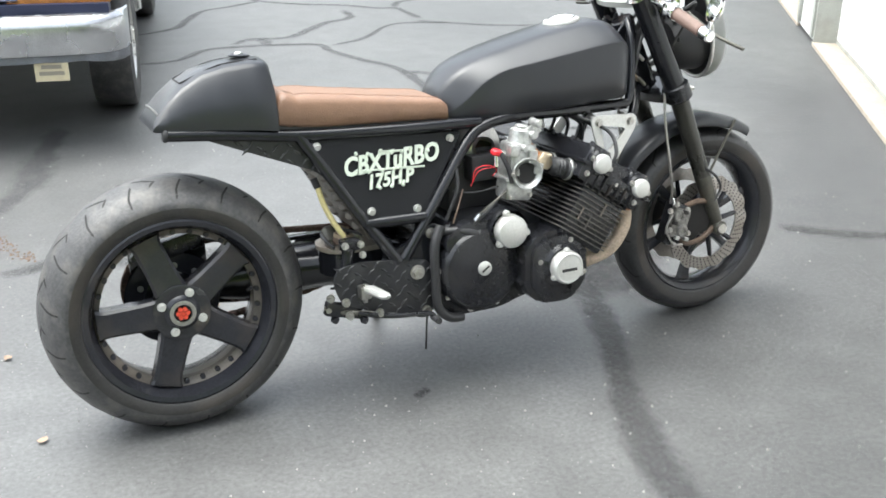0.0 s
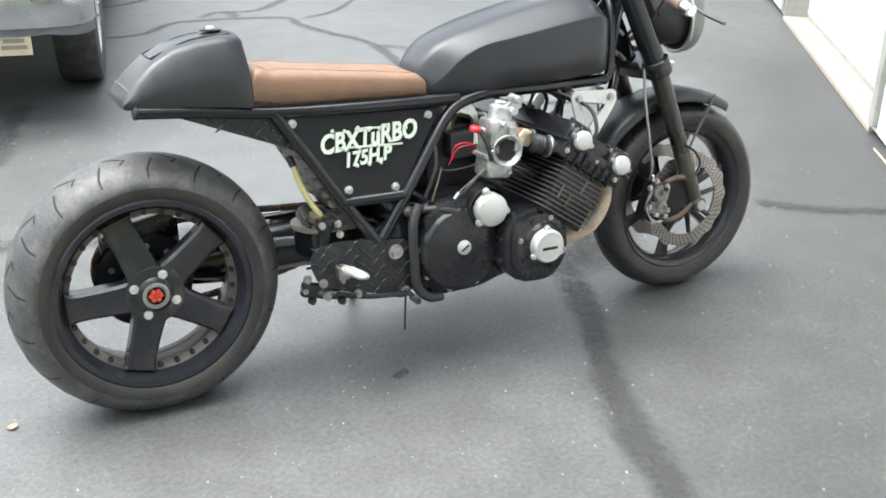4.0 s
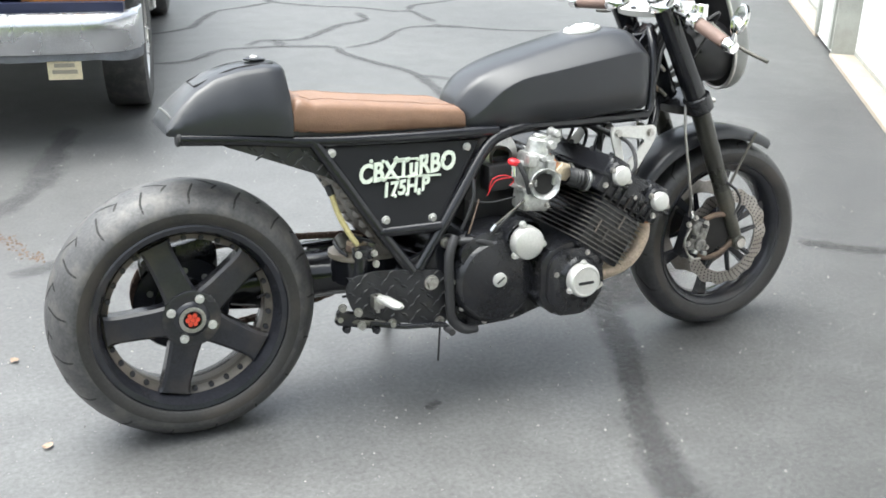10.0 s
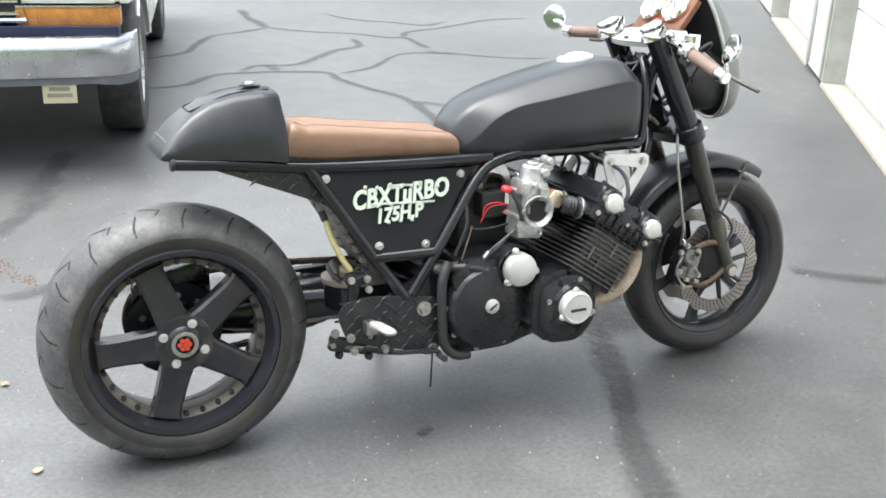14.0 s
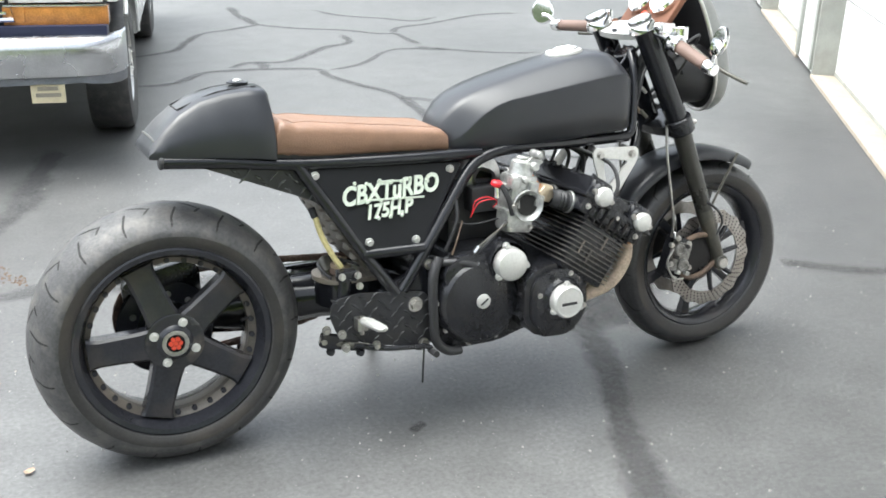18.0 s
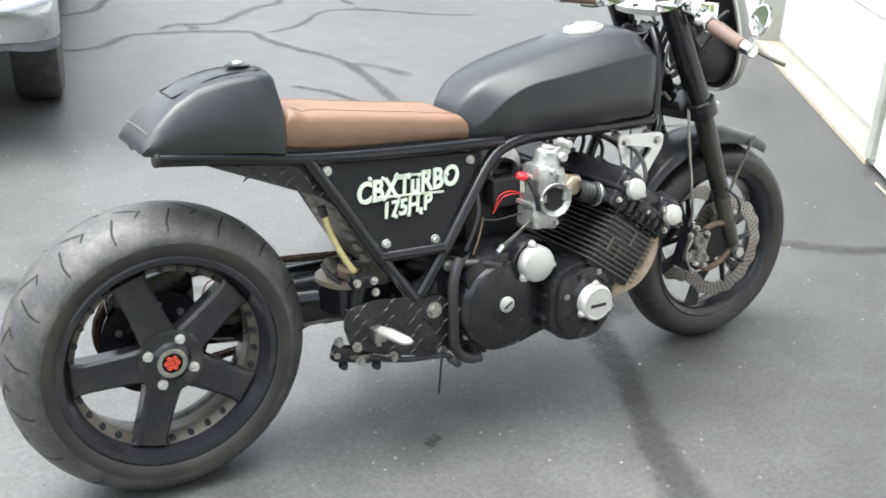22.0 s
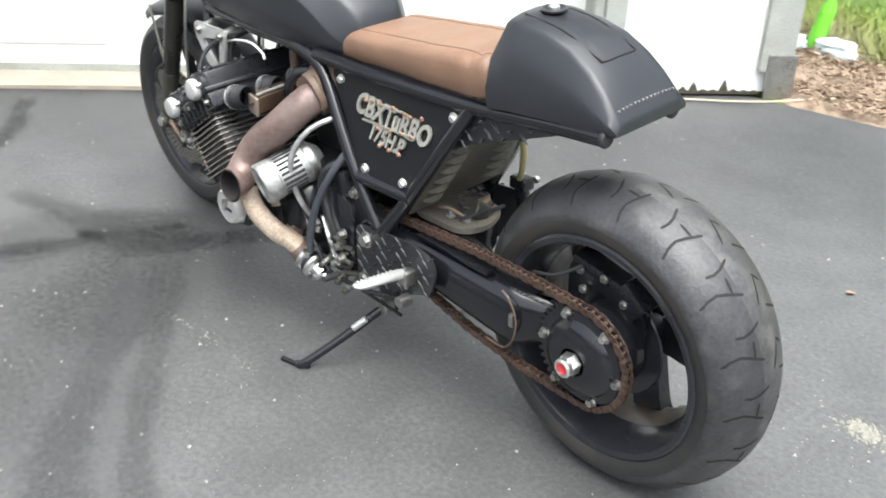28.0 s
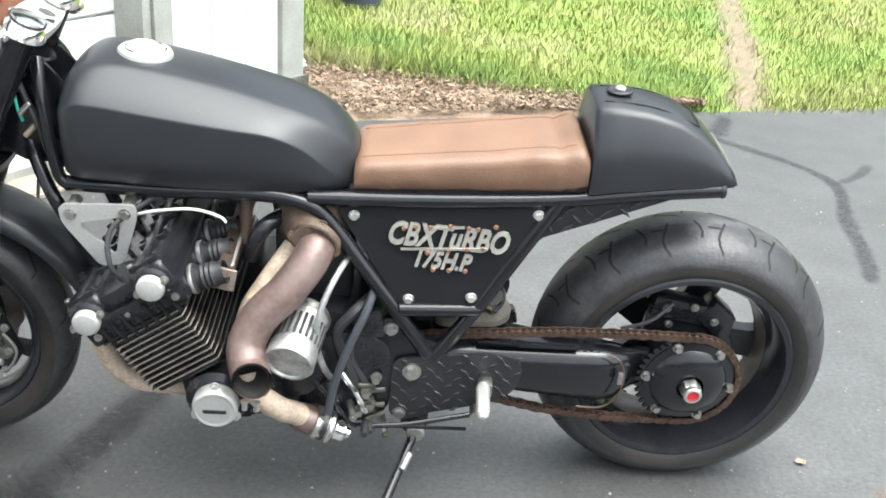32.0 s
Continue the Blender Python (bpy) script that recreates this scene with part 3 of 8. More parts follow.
seam("oil_stain", [(0.585, -0.175), (0.615, -0.158), (0.645, -0.145)], 0.022, M_TAR, "small dark oil spot on the asphalt", 44, 0.004)
seam("rust_stain", [(-0.62, 0.1), (-0.55, 0.17), (-0.5, 0.25)], 0.07, M_RUSTSTAIN, "pale rusty stain on the asphalt", 45)


seam("footpath", [(-1.12, -2.95), (-1.25, -3.35), (-1.37, -3.82), (-1.63, -4.9), (-1.89, -6.03), (-2.9, -10)], 0.17, seam_mat("trodden_earth", (0.24, 0.185, 0.135), 0.85, 5, 0.95), "worn brown footpath across the lawn", 60, 0.01, -0.006)


# loose leaves, chips and twigs on the asphalt
def leaf_mesh(seed):
    rng = random.Random(seed)
    bm = bmesh.new()
    c = bm.verts.new((0, 0, 0.006))
    vs = []
    for i in range(7):
        a = i / 7 * 2 * math.pi
        r = rng.uniform(0.009, 0.02) * (1.5 if i in (0, 3) else 1)
        vs.append(bm.verts.new((r * math.cos(a), r * math.sin(a) * 0.7, 0.004 + rng.uniform(0, 0.008))))
    for i in range(7):
        bm.faces.new((c, vs[i], vs[(i + 1) % 7]))
    return bm


leaf0 = tagged(part("leaf", leaf_mesh(3), M_LEAF, None), "small dry brown leaf lying on the asphalt", "leaf", "fallen leaves")
leaf0.matrix_basis = pose(-0.37, 0.02, 0.0, 0, 0, 30)
for x, y, a in [(-0.30, -1.02, 10), (-0.42, 0.52, 120), (1.55, -1.15, 200), (0.5, 1.62, 250), (-0.72, -1.35, 300), (0.03, -1.1, 75), (0.22, 0.62, 35)]:
    copy_thing(leaf0, pose(x, y, 0, 0, 0, a))
rngc = np.random.RandomState(5)
N = 4500
cx, cy = rngc.uniform(-1.6, 3.0, N), rngc.uniform(-1.9, 2.6, N)
cs = 0.0009 + 0.005 * rngc.rand(N) ** 5
vv, ff = [], []
for i in range(N):
    o, a = len(vv), rngc.uniform(0, 3.1)
    for k in range(3):
        vv.append((cx[i] + cs[i] * math.cos(a + 2.1 * k), cy[i] + cs[i] * math.sin(a + 2.1 * k), 0.0005))
    vv.append((cx[i], cy[i], 0.001 + cs[i]))
    ff += [(o, o + 1, o + 3), (o + 1, o + 2, o + 3), (o + 2, o, o + 3)]
me = bpy.data.meshes.new("stone_chips")
me.from_pydata(vv, [], ff)
M_CHIP = mat("pale_stone_chip", (0.35, 0.34, 0.32), 0.8, var=0.3, coarse=50, bump=0)
me.materials.append(M_CHIP)
tagged(new("stone_chips", me), "pale stone chips and grit scattered over the asphalt", "grit", kind="stuff")



def crumbs(name, pts, count, spread, size, material, label, category, seed):
    """Loose crumbs strewn along a line, thinning out sideways."""
    rng = np.random.RandomState(seed)
    ps = smooth_path([(x, y, 0) for x, y in pts], 12)
    vv, ff = [], []
    for k in range(count):
        c = ps[rng.randint(len(ps))]
        x, y = c.x + rng.normal(0, spread), c.y + rng.normal(0, spread)
        r, a, o = size * (0.35 + rng.rand() ** 2), rng.uniform(0, 6.3), len(vv)
        for j in range(4):
            q = a + j * 1.57 + rng.uniform(-0.3, 0.3)
            vv.append((x + r * math.cos(q), y + r * math.sin(q), 0.0005))
        vv.append((x, y, 0.0008 + r * rng.uniform(0.4, 0.9)))
        ff += [(o + j, o + (j + 1) % 4, o + 4) for j in range(4)]
    me = bpy.data.meshes.new(name)
    me.from_pydata(vv, [], ff)
    me.materials.append(material)
    return tagged(new(name, me), label, category, kind="stuff")


M_CRUMB = mat("cream_crumbs", (0.24, 0.23, 0.195), 0.9, var=0.25, coarse=60, bump=0)
crumbs("sand_spill", [(-0.285, -0.525), (-0.32, -0.515), (-0.36, -0.512)], 260, 0.018, 0.006, M_CRUMB, "small spill of cream sandy crumbs on the asphalt", "sand", 3)
crumbs("sand_spill", [(-0.32, -0.515), (-0.33, -0.46)], 60, 0.05, 0.004, M_CRUMB, "scattered cream crumbs beside the spill", "sand", 4)
crumbs("crack_grit", [(1.095, 0.481), (0.973, 0.457), (0.862, 0.446), (0.737, 0.452)], 90, 0.01, 0.003, M_CRUMB, "pale grit lying along a hairline crack", "grit", 5)
crumbs("crack_grit", [(0.7, 0.5), (0.8, 0.56), (0.9, 0.62)], 40, 0.05, 0.0025, M_CRUMB, "scattered pale grit on the asphalt", "grit", 6)
crumbs("leaf_litter", [(-0.422, 1.573), (-0.36, 1.428), (-0.283, 1.283)], 150, 0.02, 0.006, mat("crumbled_leaf", (0.13, 0.09, 0.065), 0.9, var=0.4, coarse=60, bump=0), "brown crumbled leaves caught in a tar seam", "litter", 7)


# ---- verge: dirt bed and grass ----
def bed():
    """Low uneven bank of mulch beside the garage corner and along the asphalt edge."""
    bm = bmesh.new()
    top = [(1.12, -2.5), (1.0, -2.46), (0.7, -2.53), (0.35, -2.63), (0.0, -2.72), (-0.35, -2.83), (-0.75, -2.93)]
    far = [(1.9, -3.12), (1.65, -3.55), (1.05, -3.38), (0.5, -3.36), (0.1, -3.14), (-0.3, -2.99), (-0.75, -2.97)]
    a = smooth_path([(x, y, 0) for x, y in top], 8)
    b = smooth_path([(x, y, 0) for x, y in far], 8)
    rows = []
    for p, q in zip(a, b):
        row = []
        for k in range(13):
            t = k / 12
            c = p.lerp(q, t)
            h = 0.05 * math.sin(math.pi * min(1, t * 1.3)) ** 0.8 if t < 0.77 else 0.02
            c.z = -0.01 + h + 0.03 * noise.noise(c * 3.0) + 0.012 * noise.noise(c * 14)
            row.append(bm.verts.new(c))
        rows.append(row)
    for r, s in zip(rows, rows[1:]):
        for i in range(12):
            bm.faces.new((r[i], r[i + 1], s[i + 1], s[i]))
    return bm


tagged(part("dirt_bed", bed(), M_DIRT, None), "brown mulch and dirt bank between asphalt and lawn", "dirt", kind="structure")


def scatter_mulch():
    rng = np.random.RandomState(8)
    vv, ff = [], []
    for i in range(15000):
        t = rng.rand() ** 0.9
        x = 1.7 - 2.6 * t
        y0 = np.interp(x, [-2.6, -1.4, -0.7, 0.0, 0.35, 0.7, 1.0, 1.7], [-3.42, -3.1, -2.92, -2.72, -2.63, -2.53, -2.47, -3.0])
        y = y0 - 0.02 - rng.rand() * float(np.interp(x, [-0.9, -0.4, 0.0, 0.5, 1.0], [0.04, 0.14, 0.32, 0.62, 0.8]))
        s, a = 0.003 + 0.016 * rng.rand() ** 3, rng.uniform(0, 6.3)
        z = 0.022 + rng.rand() * 0.03
        o = len(vv)
        ca, sa = math.cos(a), math.sin(a)
        for dx, dy, dz in ((-s, -s * 0.3, 0), (s, -s * 0.35, rng.uniform(-0.01, 0.012)), (s * 0.9, s * 0.35, 0.004), (-s, s * 0.3, rng.uniform(0, 0.012))):
            vv.append((x + dx * ca - dy * sa, y + dx * sa + dy * ca, z + dz))
        ff.append((o, o + 1, o + 2, o + 3))
    me = bpy.data.meshes.new("bark_mulch")
    me.from_pydata(vv, [], ff)
    m, n, l, b = node_mat("bark_chips")
    geo, rp = n.new("ShaderNodeNewGeometry"), n.new("ShaderNodeValToRGB")
    rp.color_ramp.elements[0].color, rp.color_ramp.elements[1].color = (0.11, 0.075, 0.05, 1), (0.4, 0.3, 0.215, 1)
    l.new(geo.outputs["Random Per Island"], rp.inputs[0]), l.new(rp.outputs[0], b.inputs["Base Color"])
    b.inputs["Roughness"].default_value = 0.9
    me.materials.append(m)
    return new("bark_mulch", me)


tagged(scatter_mulch(), "shredded bark and dead leaves strewn over the dirt bank", "mulch", kind="stuff")


def grass():
    rng = np.random.RandomState(12)
    n = 380000
    # denser close to the asphalt, thinning away
    d = rng.rand(n) ** 1.7 * 9.5
    x = rng.uniform(-7.5, 4.6, n)
    y0 = np.interp(x, [-7.5, -5, -3.4, -1.9, -1.05, -0.5, -0.2, 0.1, 0.5, 1.05, 1.6, 2.3, 4.6], [-4.85, -4.12, -3.67, -3.24, -3.02, -2.93, -2.93, -3.0, -3.18, -3.32, -3.5, -3.1, -4.8])
    y = y0 - d + rng.normal(0, 0.06, n) - 0.12 * rng.rand(n) ** 2 * (x > -0.9)
    # a worn footpath across the lawn
    px = np.interp(y, [-10, -6.03, -4.9, -3.82, -3.0], [-2.9, -1.89, -1.63, -1.37, -1.15])
    worn = np.abs(x - px) < rng.uniform(0.0, 0.3, n)
    # keep clear of the garage
    u, w = 0.582 * (x - 1.137) + 0.813 * (y + 2.523), -0.813 * (x - 1.137) + 0.582 * (y + 2.523)
    ok = ~worn & ~((u > -0.1) & (w < 0.1))
    x, y, d = x[ok], y[ok], d[ok]
    n = len(x)
    clump = np.array([noise.noise(Vector((a * 1.3, b * 1.3, 0))) for a, b in zip(x, y)])
    h = (0.018 + 0.03 * clump * np.exp(-d) + rng.rand(n) * 0.022 + (0.015 + 0.1 * np.exp(-(((x - 0.95) / 0.8) ** 2))) * np.exp(-d * 1.5) * rng.rand(n)).clip(0.012, 0.2)
    # the blades at the border stand on the low bank
    h += 0.035 * np.exp(-d * 4) * (x > -0.6)
    wd = rng.uniform(0.0016, 0.0034, n) * (1 + d * 0.18)
    a, lean = rng.uniform(0, 6.28, n), rng.uniform(0.2, 1.2, n) * h
    ca, sa, la = np.cos(a), np.sin(a), rng.uniform(0, 6.28, n)
    v = np.empty((n, 3, 3))
    v[:, 0] = np.stack([x - wd * ca, y - wd * sa, np.full(n, -0.013)], 1)
    v[:, 1] = np.stack([x + wd * ca, y + wd * sa, np.full(n, -0.013)], 1)
    v[:, 2] = np.stack([x + lean * np.cos(la), y + lean * np.sin(la), h], 1)
    me = bpy.data.meshes.new("lawn_grass")
    me.from_pydata(v.reshape(-1, 3).tolist(), [], np.arange(3 * n).reshape(-1, 3).tolist())
    # blades take the soft light of the turf as a whole
    up = np.repeat(np.stack([rng.uniform(-0.35, 0.35, n), rng.uniform(-0.35, 0.35, n), np.ones(n)], 1), 3, 0)
    me.normals_split_custom_set_from_vertices((up / np.linalg.norm(up, axis=1)[:, None]).tolist())
    m, nn, l, b = node_mat("grass_blade")
    geo, rp = nn.new("ShaderNodeNewGeometry"), nn.new("ShaderNodeValToRGB")
    e = rp.color_ramp.elements
    e[0].color, e[1].color = (0.15, 0.27, 0.055, 1), (0.41, 0.405, 0.19, 1)
    e.new(0.5).color = (0.305, 0.365, 0.085, 1)
    co, nz = nn.new("ShaderNodeTexCoord"), nn.new("ShaderNodeTexNoise")
    nz.inputs["Scale"].default_value = 0.8
    l.new(co.outputs["Object"], nz.inputs["Vector"])
    mx = nn.new("ShaderNodeMath")
    mx.operation = "MULTIPLY_ADD"
    mx.inputs[1].default_value, mx.inputs[2].default_value = 3.2, -1.27
    l.new(nz.outputs[0], mx.inputs[0])
    ad = nn.new("ShaderNodeMath")
    ad.operation = "ADD"
    hf = nn.new("ShaderNodeMath")
    hf.operation = "MULTIPLY"
    hf.inputs[1].default_value = 0.34
    l.new(geo.outputs["Random Per Island"], hf.inputs[0])
    l.new(hf.outputs[0], ad.inputs[0]), l.new(mx.outputs[0], ad.inputs[1])
    l.new(ad.outputs[0], rp.inputs[0]), l.new(rp.outputs[0], b.inputs["Base Color"])
    b.inputs["Roughness"].default_value = 0.6
    b.inputs["Transmission Weight"].default_value = 0.0
    me.materials.append(m)
    return new("lawn_grass", me)


tagged(grass(), "bright green lawn grass with a worn footpath", "grass", kind="stuff")

# ---- garage ----
garage = thing("garage", "white garage with sectional doors and weathered grey trim", "garage", pose(1.137, -2.523, 0, 0, 0, 54.4))
WALL_TOP, DOOR_TOP = 2.75, 2.15
DOORS = [(0.835, 3.48), (4.23, 7.03), (7.83, 10.53)]
piers = [(0.0, 0.835), (3.48, 4.23), (7.03, 7.83), (10.53, 12.5)]
for i, (a, b) in enumerate(piers):
    part("wall", box(bmesh.new(), ((a + b) / 2, -0.1, WALL_TOP / 2 + 0.0125), (b - a, 0.2, WALL_TOP - 0.025)), M_WALL, garage, smooth=False)
for a, b in DOORS:
    part("wall", box(bmesh.new(), ((a + b) / 2, -0.1, (DOOR_TOP + WALL_TOP) / 2), (b - a, 0.2, WALL_TOP - DOOR_TOP)), M_WALL, garage, smooth=False)
part("wall", box(bmesh.new(), (0.1, -3.65, WALL_TOP / 2), (0.2, 6.9, WALL_TOP)), M_WALL, garage, smooth=False)
part("wall", box(bmesh.new(), (6.25, -7.2, WALL_TOP / 2), (12.5, 0.2, WALL_TOP)), M_WALL, garage, smooth=False)
part("wall", box(bmesh.new(), (12.4, -3.65, WALL_TOP / 2), (0.2, 6.9, WALL_TOP)), M_WALL, garage, smooth=False)
bm = bmesh.new()
prism(bm, [(-7.7, WALL_TOP), (0.45, WALL_TOP), (0.45, WALL_TOP + 0.12), (-3.6, WALL_TOP + 1.7), (-7.7, WALL_TOP + 0.12)], -0.4, 12.9)
bmesh.ops.transform(bm, matrix=Matrix(((0, 1, 0, 0), (1, 0, 0, 0), (0, 0, 1, 0), (0, 0, 0, 1))), verts=bm.verts)
part("roof", bm, M_ROOF, garage, smooth=False)
for a, b in DOORS:
    w = b - a
    door = part("garage_door", box(bmesh.new(), ((a + b) / 2, -0.19, DOOR_TOP / 2 + 0.03), (w, 0.02, DOOR_TOP - 0.06)), M_DOORW, garage, "white sectional garage door", smooth=False)
    for k in range(4):
        z0, z1 = 0.05 + k * 0.525, 0.05 + (k + 1) * 0.525 - 0.012
        bm = box(bmesh.new(), ((a + b) / 2, -0.165, (z0 + z1) / 2), (w - 0.02, 0.03, z1 - z0), bevel=0.006)
        part("door_panel", bm, M_DOORW, door, smooth=False)
        for q in range(4):
            pw = (w - 0.02) / 4
            part("raised_panel", box(bmesh.new(), (a + 0.01 + pw * (q + 0.5), -0.148, (z0 + z1) / 2), (pw * 0.8, 0.008, 0.33), bevel=0.0035), M_DOORW, door, smooth=False)
    part("door_seal", box(bmesh.new(), ((a + b) / 2, -0.16, 0.042), (w - 0.02, 0.025, 0.03)), M_TRIM, door)
    part("sill", box(bmesh.new(), ((a + b) / 2, -0.085, 0.002), (w, 0.2, 0.05), bevel=0.008), M_SILL, garage, "tan concrete door sill")
    for x, s in ((a, 1), (b, -1)):
        part("door_jamb", box(bmesh.new(), (x + s * 0.022, -0.075, DOOR_TOP / 2), (0.04, 0.17, DOOR_TOP), bevel=0.004), M_TRIM, garage, "weathered grey door jamb", smooth=False)
        part("door_casing", box(bmesh.new(), (x - s * 0.045, 0.013, DOOR_TOP / 2 + 0.03), (0.09, 0.026, DOOR_TOP - 0.04), bevel=0.004), M_TRIM, garage, "weathered grey casing board", smooth=False)
    part("door_casing", box(bmesh.new(), ((a + b) / 2, 0.013, DOOR_TOP + 0.065), (w + 0.18, 0.026, 0.09), bevel=0.004), M_TRIM, garage, smooth=False)
# corner boards of the front wall, its rotten foot and the metal corner shoe
part("corner_board", box(bmesh.new(), (0.062, 0.015, WALL_TOP / 2 + 0.06), (0.135, 0.03, WALL_TOP - 0.12), bevel=0.005), M_TRIM, garage, "weathered grey corner board", smooth=False)
part("corner_board", box(bmesh.new(), (-0.014, -0.05, WALL_TOP / 2 + 0.06), (0.026, 0.13, WALL_TOP - 0.12), bevel=0.005), M_TRIM, garage, smooth=False)
part("corner_shoe", box(bmesh.new(), (0.03, 0.036, 0.1), (0.13, 0.012, 0.2), bevel=0.004), M_STEEL, garage, "bent galvanised corner shoe", smooth=False)
bm = bmesh.new()
rng = random.Random(4)
ragged = []
for i in range(23):
    z = 0.02 + rng.uniform(0.006, 0.022) * (i % 2) + (0.04 if i in (7, 13) else 0.003)
    ragged.append([bm.verts.new((0.1 + i * 0.023, y, h)) for y, h in ((0.0, 0.012), (0.003, 0.012), (0.003, z), (0.0, z))])
for p, q in zip(ragged, ragged[1:]):
    for k in range(4):
        bm.faces.new((p[k], p[k - 1], q[k - 1], q[k]))
bm.faces.new(ragged[0])
bm.faces.new(ragged[-1][::-1])
bmesh.ops.recalc_face_normals(bm, faces=bm.faces[:])
M_ROT = mat("rotten_board_foot", (0.06, 0.05, 0.036), 0.9, var=0.4, coarse=30, bump=0.4)
part("rotten_foot", bm, M_ROT, garage, "dark rotten lower edge of the boards", smooth=False)
for x in (0.32, 0.52):
    part("board_joint", box(bmesh.new(), (x, 0.004, WALL_TOP / 2 + 0.1), (0.012, 0.01, WALL_TOP - 0.3), bevel=0.002), M_WALL, garage, smooth=False)
# yellow hose or cord lying along the wall foot
bm = bmesh.new()
tube(bm, [(3.9, 0.06, 0.02), (3.2, 0.05, 0.03), (2.2, 0.055, 0.034), (1.2, 0.05, 0.03), (0.6, 0.06, 0.012), (0.1, 0.1, 0.012), (-0.5, 0.02, 0.02), (-1.1, 0.12, 0.02)], 0.0045, 8)
bmesh.ops.transform(bm, matrix=pose(1.137, -2.523, 0, 0, 0, 54.4), verts=bm.verts)
tagged(part("power_cord", bm, mat("tan_cord", (0.55, 0.46, 0.33), 0.5, var=0.15, bump=0.02), None), "tan cord lying along the foot of the garage", "cord")

# ---- litter by the garage corner, and the bin on the lawn ----
bottle = thing("bottle", "bright green plastic bottle with a dark cap, standing in mulch", "bottle", pose(1.41, -3.27, 0.04, 6, -8, 0))
bm = bmesh.new()
lathe(bm, (0, 0, 0), (0, 0, 1), [(0, 0), (0.035, 0.002), (0.04, 0.02), (0.04, 0.17), (0.036, 0.2), (0.02, 0.25), (0.014, 0.28), (0, 0.28)], 20)
part("body", bm, M_GREEN, bottle)
part("cap", cyl(bmesh.new(), (0, 0, 0.275), (0, 0, 0.4), 0.017, 0.02, 16, 0.003), M_BIN, bottle, "dark trigger cap")


def crumple(c, r, seed):
    bm = bmesh.new()
    bmesh.ops.create_icosphere(bm, subdivisions=3, radius=1)
    for v in bm.verts:
        k = 1 + 0.5 * noise.noise(v.co * 2.2 + Vector((seed, 0, 0))) + 0.3 * noise.noise(v.co * 6)
        v.co = Vector((v.co.x * r[0], v.co.y * r[1], max(v.co.z, -0.6) * r[2])) * k + Vector(c)
    return bm


tagged(part("plastic_bag", crumple((1.28, -3.26, 0.06), (0.11, 0.06, 0.05), 2), M_BAG, None, angle=60), "crumpled pale blue plastic bag on the mulch", "litter")
tagged(part("plastic_bag", crumple((1.47, -3.2, 0.06), (0.05, 0.05, 0.05), 7), M_BAG, None, angle=60), "small crumpled pale blue plastic bag", "litter")
bin_ = thing("bin", "dark grey plastic bin standing on the lawn", "bin", pose(0.97, -5.12, -0.03, 0, 0, 20))
bm = bmesh.new()
lathe(bm, (0, 0, 0), (0, 0, 1), [(0, 0), (0.135, 0.01), (0.19, 0.5), (0.2, 0.5), (0.2, 0.53), (0.18, 0.53), (0.13, 0.05), (0, 0.05)], 28)
part("body", bm, M_BIN, bin_)
part("rim", lathe(bmesh.new(), (0, 0, 0.535), (0, 0, 1), [(0.182, 0), (0.21, 0), (0.21, 0.025), (0.182, 0.025)], 28, True), M_BIN, bin_)

# ---- far tree ring, unseen: added to block low sky, tallest towards -y ----
bm = bmesh.new()
rows = []
for i in range(90):
    a = 2 * math.pi * i / 90
    h = 9 + 11 * max(0, -math.sin(a)) + 3.5 * noise.noise(V(math.cos(a) * 4, math.sin(a) * 4, 1)) + 1.5 * noise.noise(V(math.cos(a) * 17, math.sin(a) * 17, 3))
    c, s_ = 48 * math.cos(a), 48 * math.sin(a)
    rows.append([bm.verts.new((c, s_, -0.5)), bm.verts.new((c * 0.98, s_ * 0.98, h * 0.6)), bm.verts.new((c * 1.02, s_ * 1.02, h))])
for i in range(90):
    p, q = rows[i], rows[(i + 1) % 90]
    for k in range(2):
        bm.faces.new((p[k], q[k], q[k + 1], p[k + 1]))
tagged(part("backdrop", bm, mat("far_foliage", (0.06, 0.085, 0.035), 0.9, var=0.5, coarse=0.6, fine=3, bump=0.5), None), "unseen ring of dark green trees, added to darken the low sky", "trees", kind="structure")

# ---- pickup truck ----
truck = thing("pickup_truck", "white pickup truck with scuffed chrome bumper, parked on the asphalt", "truck", pose(-0.36, 3.6, 0, 0, 0, -101.9))


def arch_outline(x0, x1, z0, top, wheels, r):
    """Side outline of a body with round wheel arches along its lower edge."""
    out = []
    out.append((x0, z0))
    for wx in sorted(wheels):
        for k in range(13):
            a = math.pi - math.pi * k / 12
            zz = 0.36 + r * math.sin(a)
            out.append((wx + r * math.cos(a), max(z0, zz) if wx + r * math.cos(a) < 0.1 else max(0.79, zz)))
    out.append((x1, 0.79))
    return out + top


side = arch_outline(-4.2, 0.74, 0.42, [(0.81, 0.8), (0.82, 0.84), (0.8, 0.92), (0.66, 1.0), (-0.75, 1.08), (-2.2, 1.06), (-4.2, 1.06)], [0.0, -3.0], 0.54)
bm = bmesh.new()
prism(bm, side, -0.86, 0.86, bevel=0.035)
part("body", bm, M_CARPAINT, truck, angle=40)
bm = bmesh.new()
cabin = [(-0.55, 1.06), (-1.05, 1.62), (-1.2, 1.67), (-2.0, 1.67), (-2.15, 1.6), (-2.2, 1.06)]
prism(bm, cabin, -0.7, 0.7, bevel=0.04)
part("cab", bm, M_CARPAINT, truck)
M_GLASSD = mat("dark_window_glass", (0.02, 0.022, 0.025), 0.08, var=0.1, bump=0, coat=0.5)
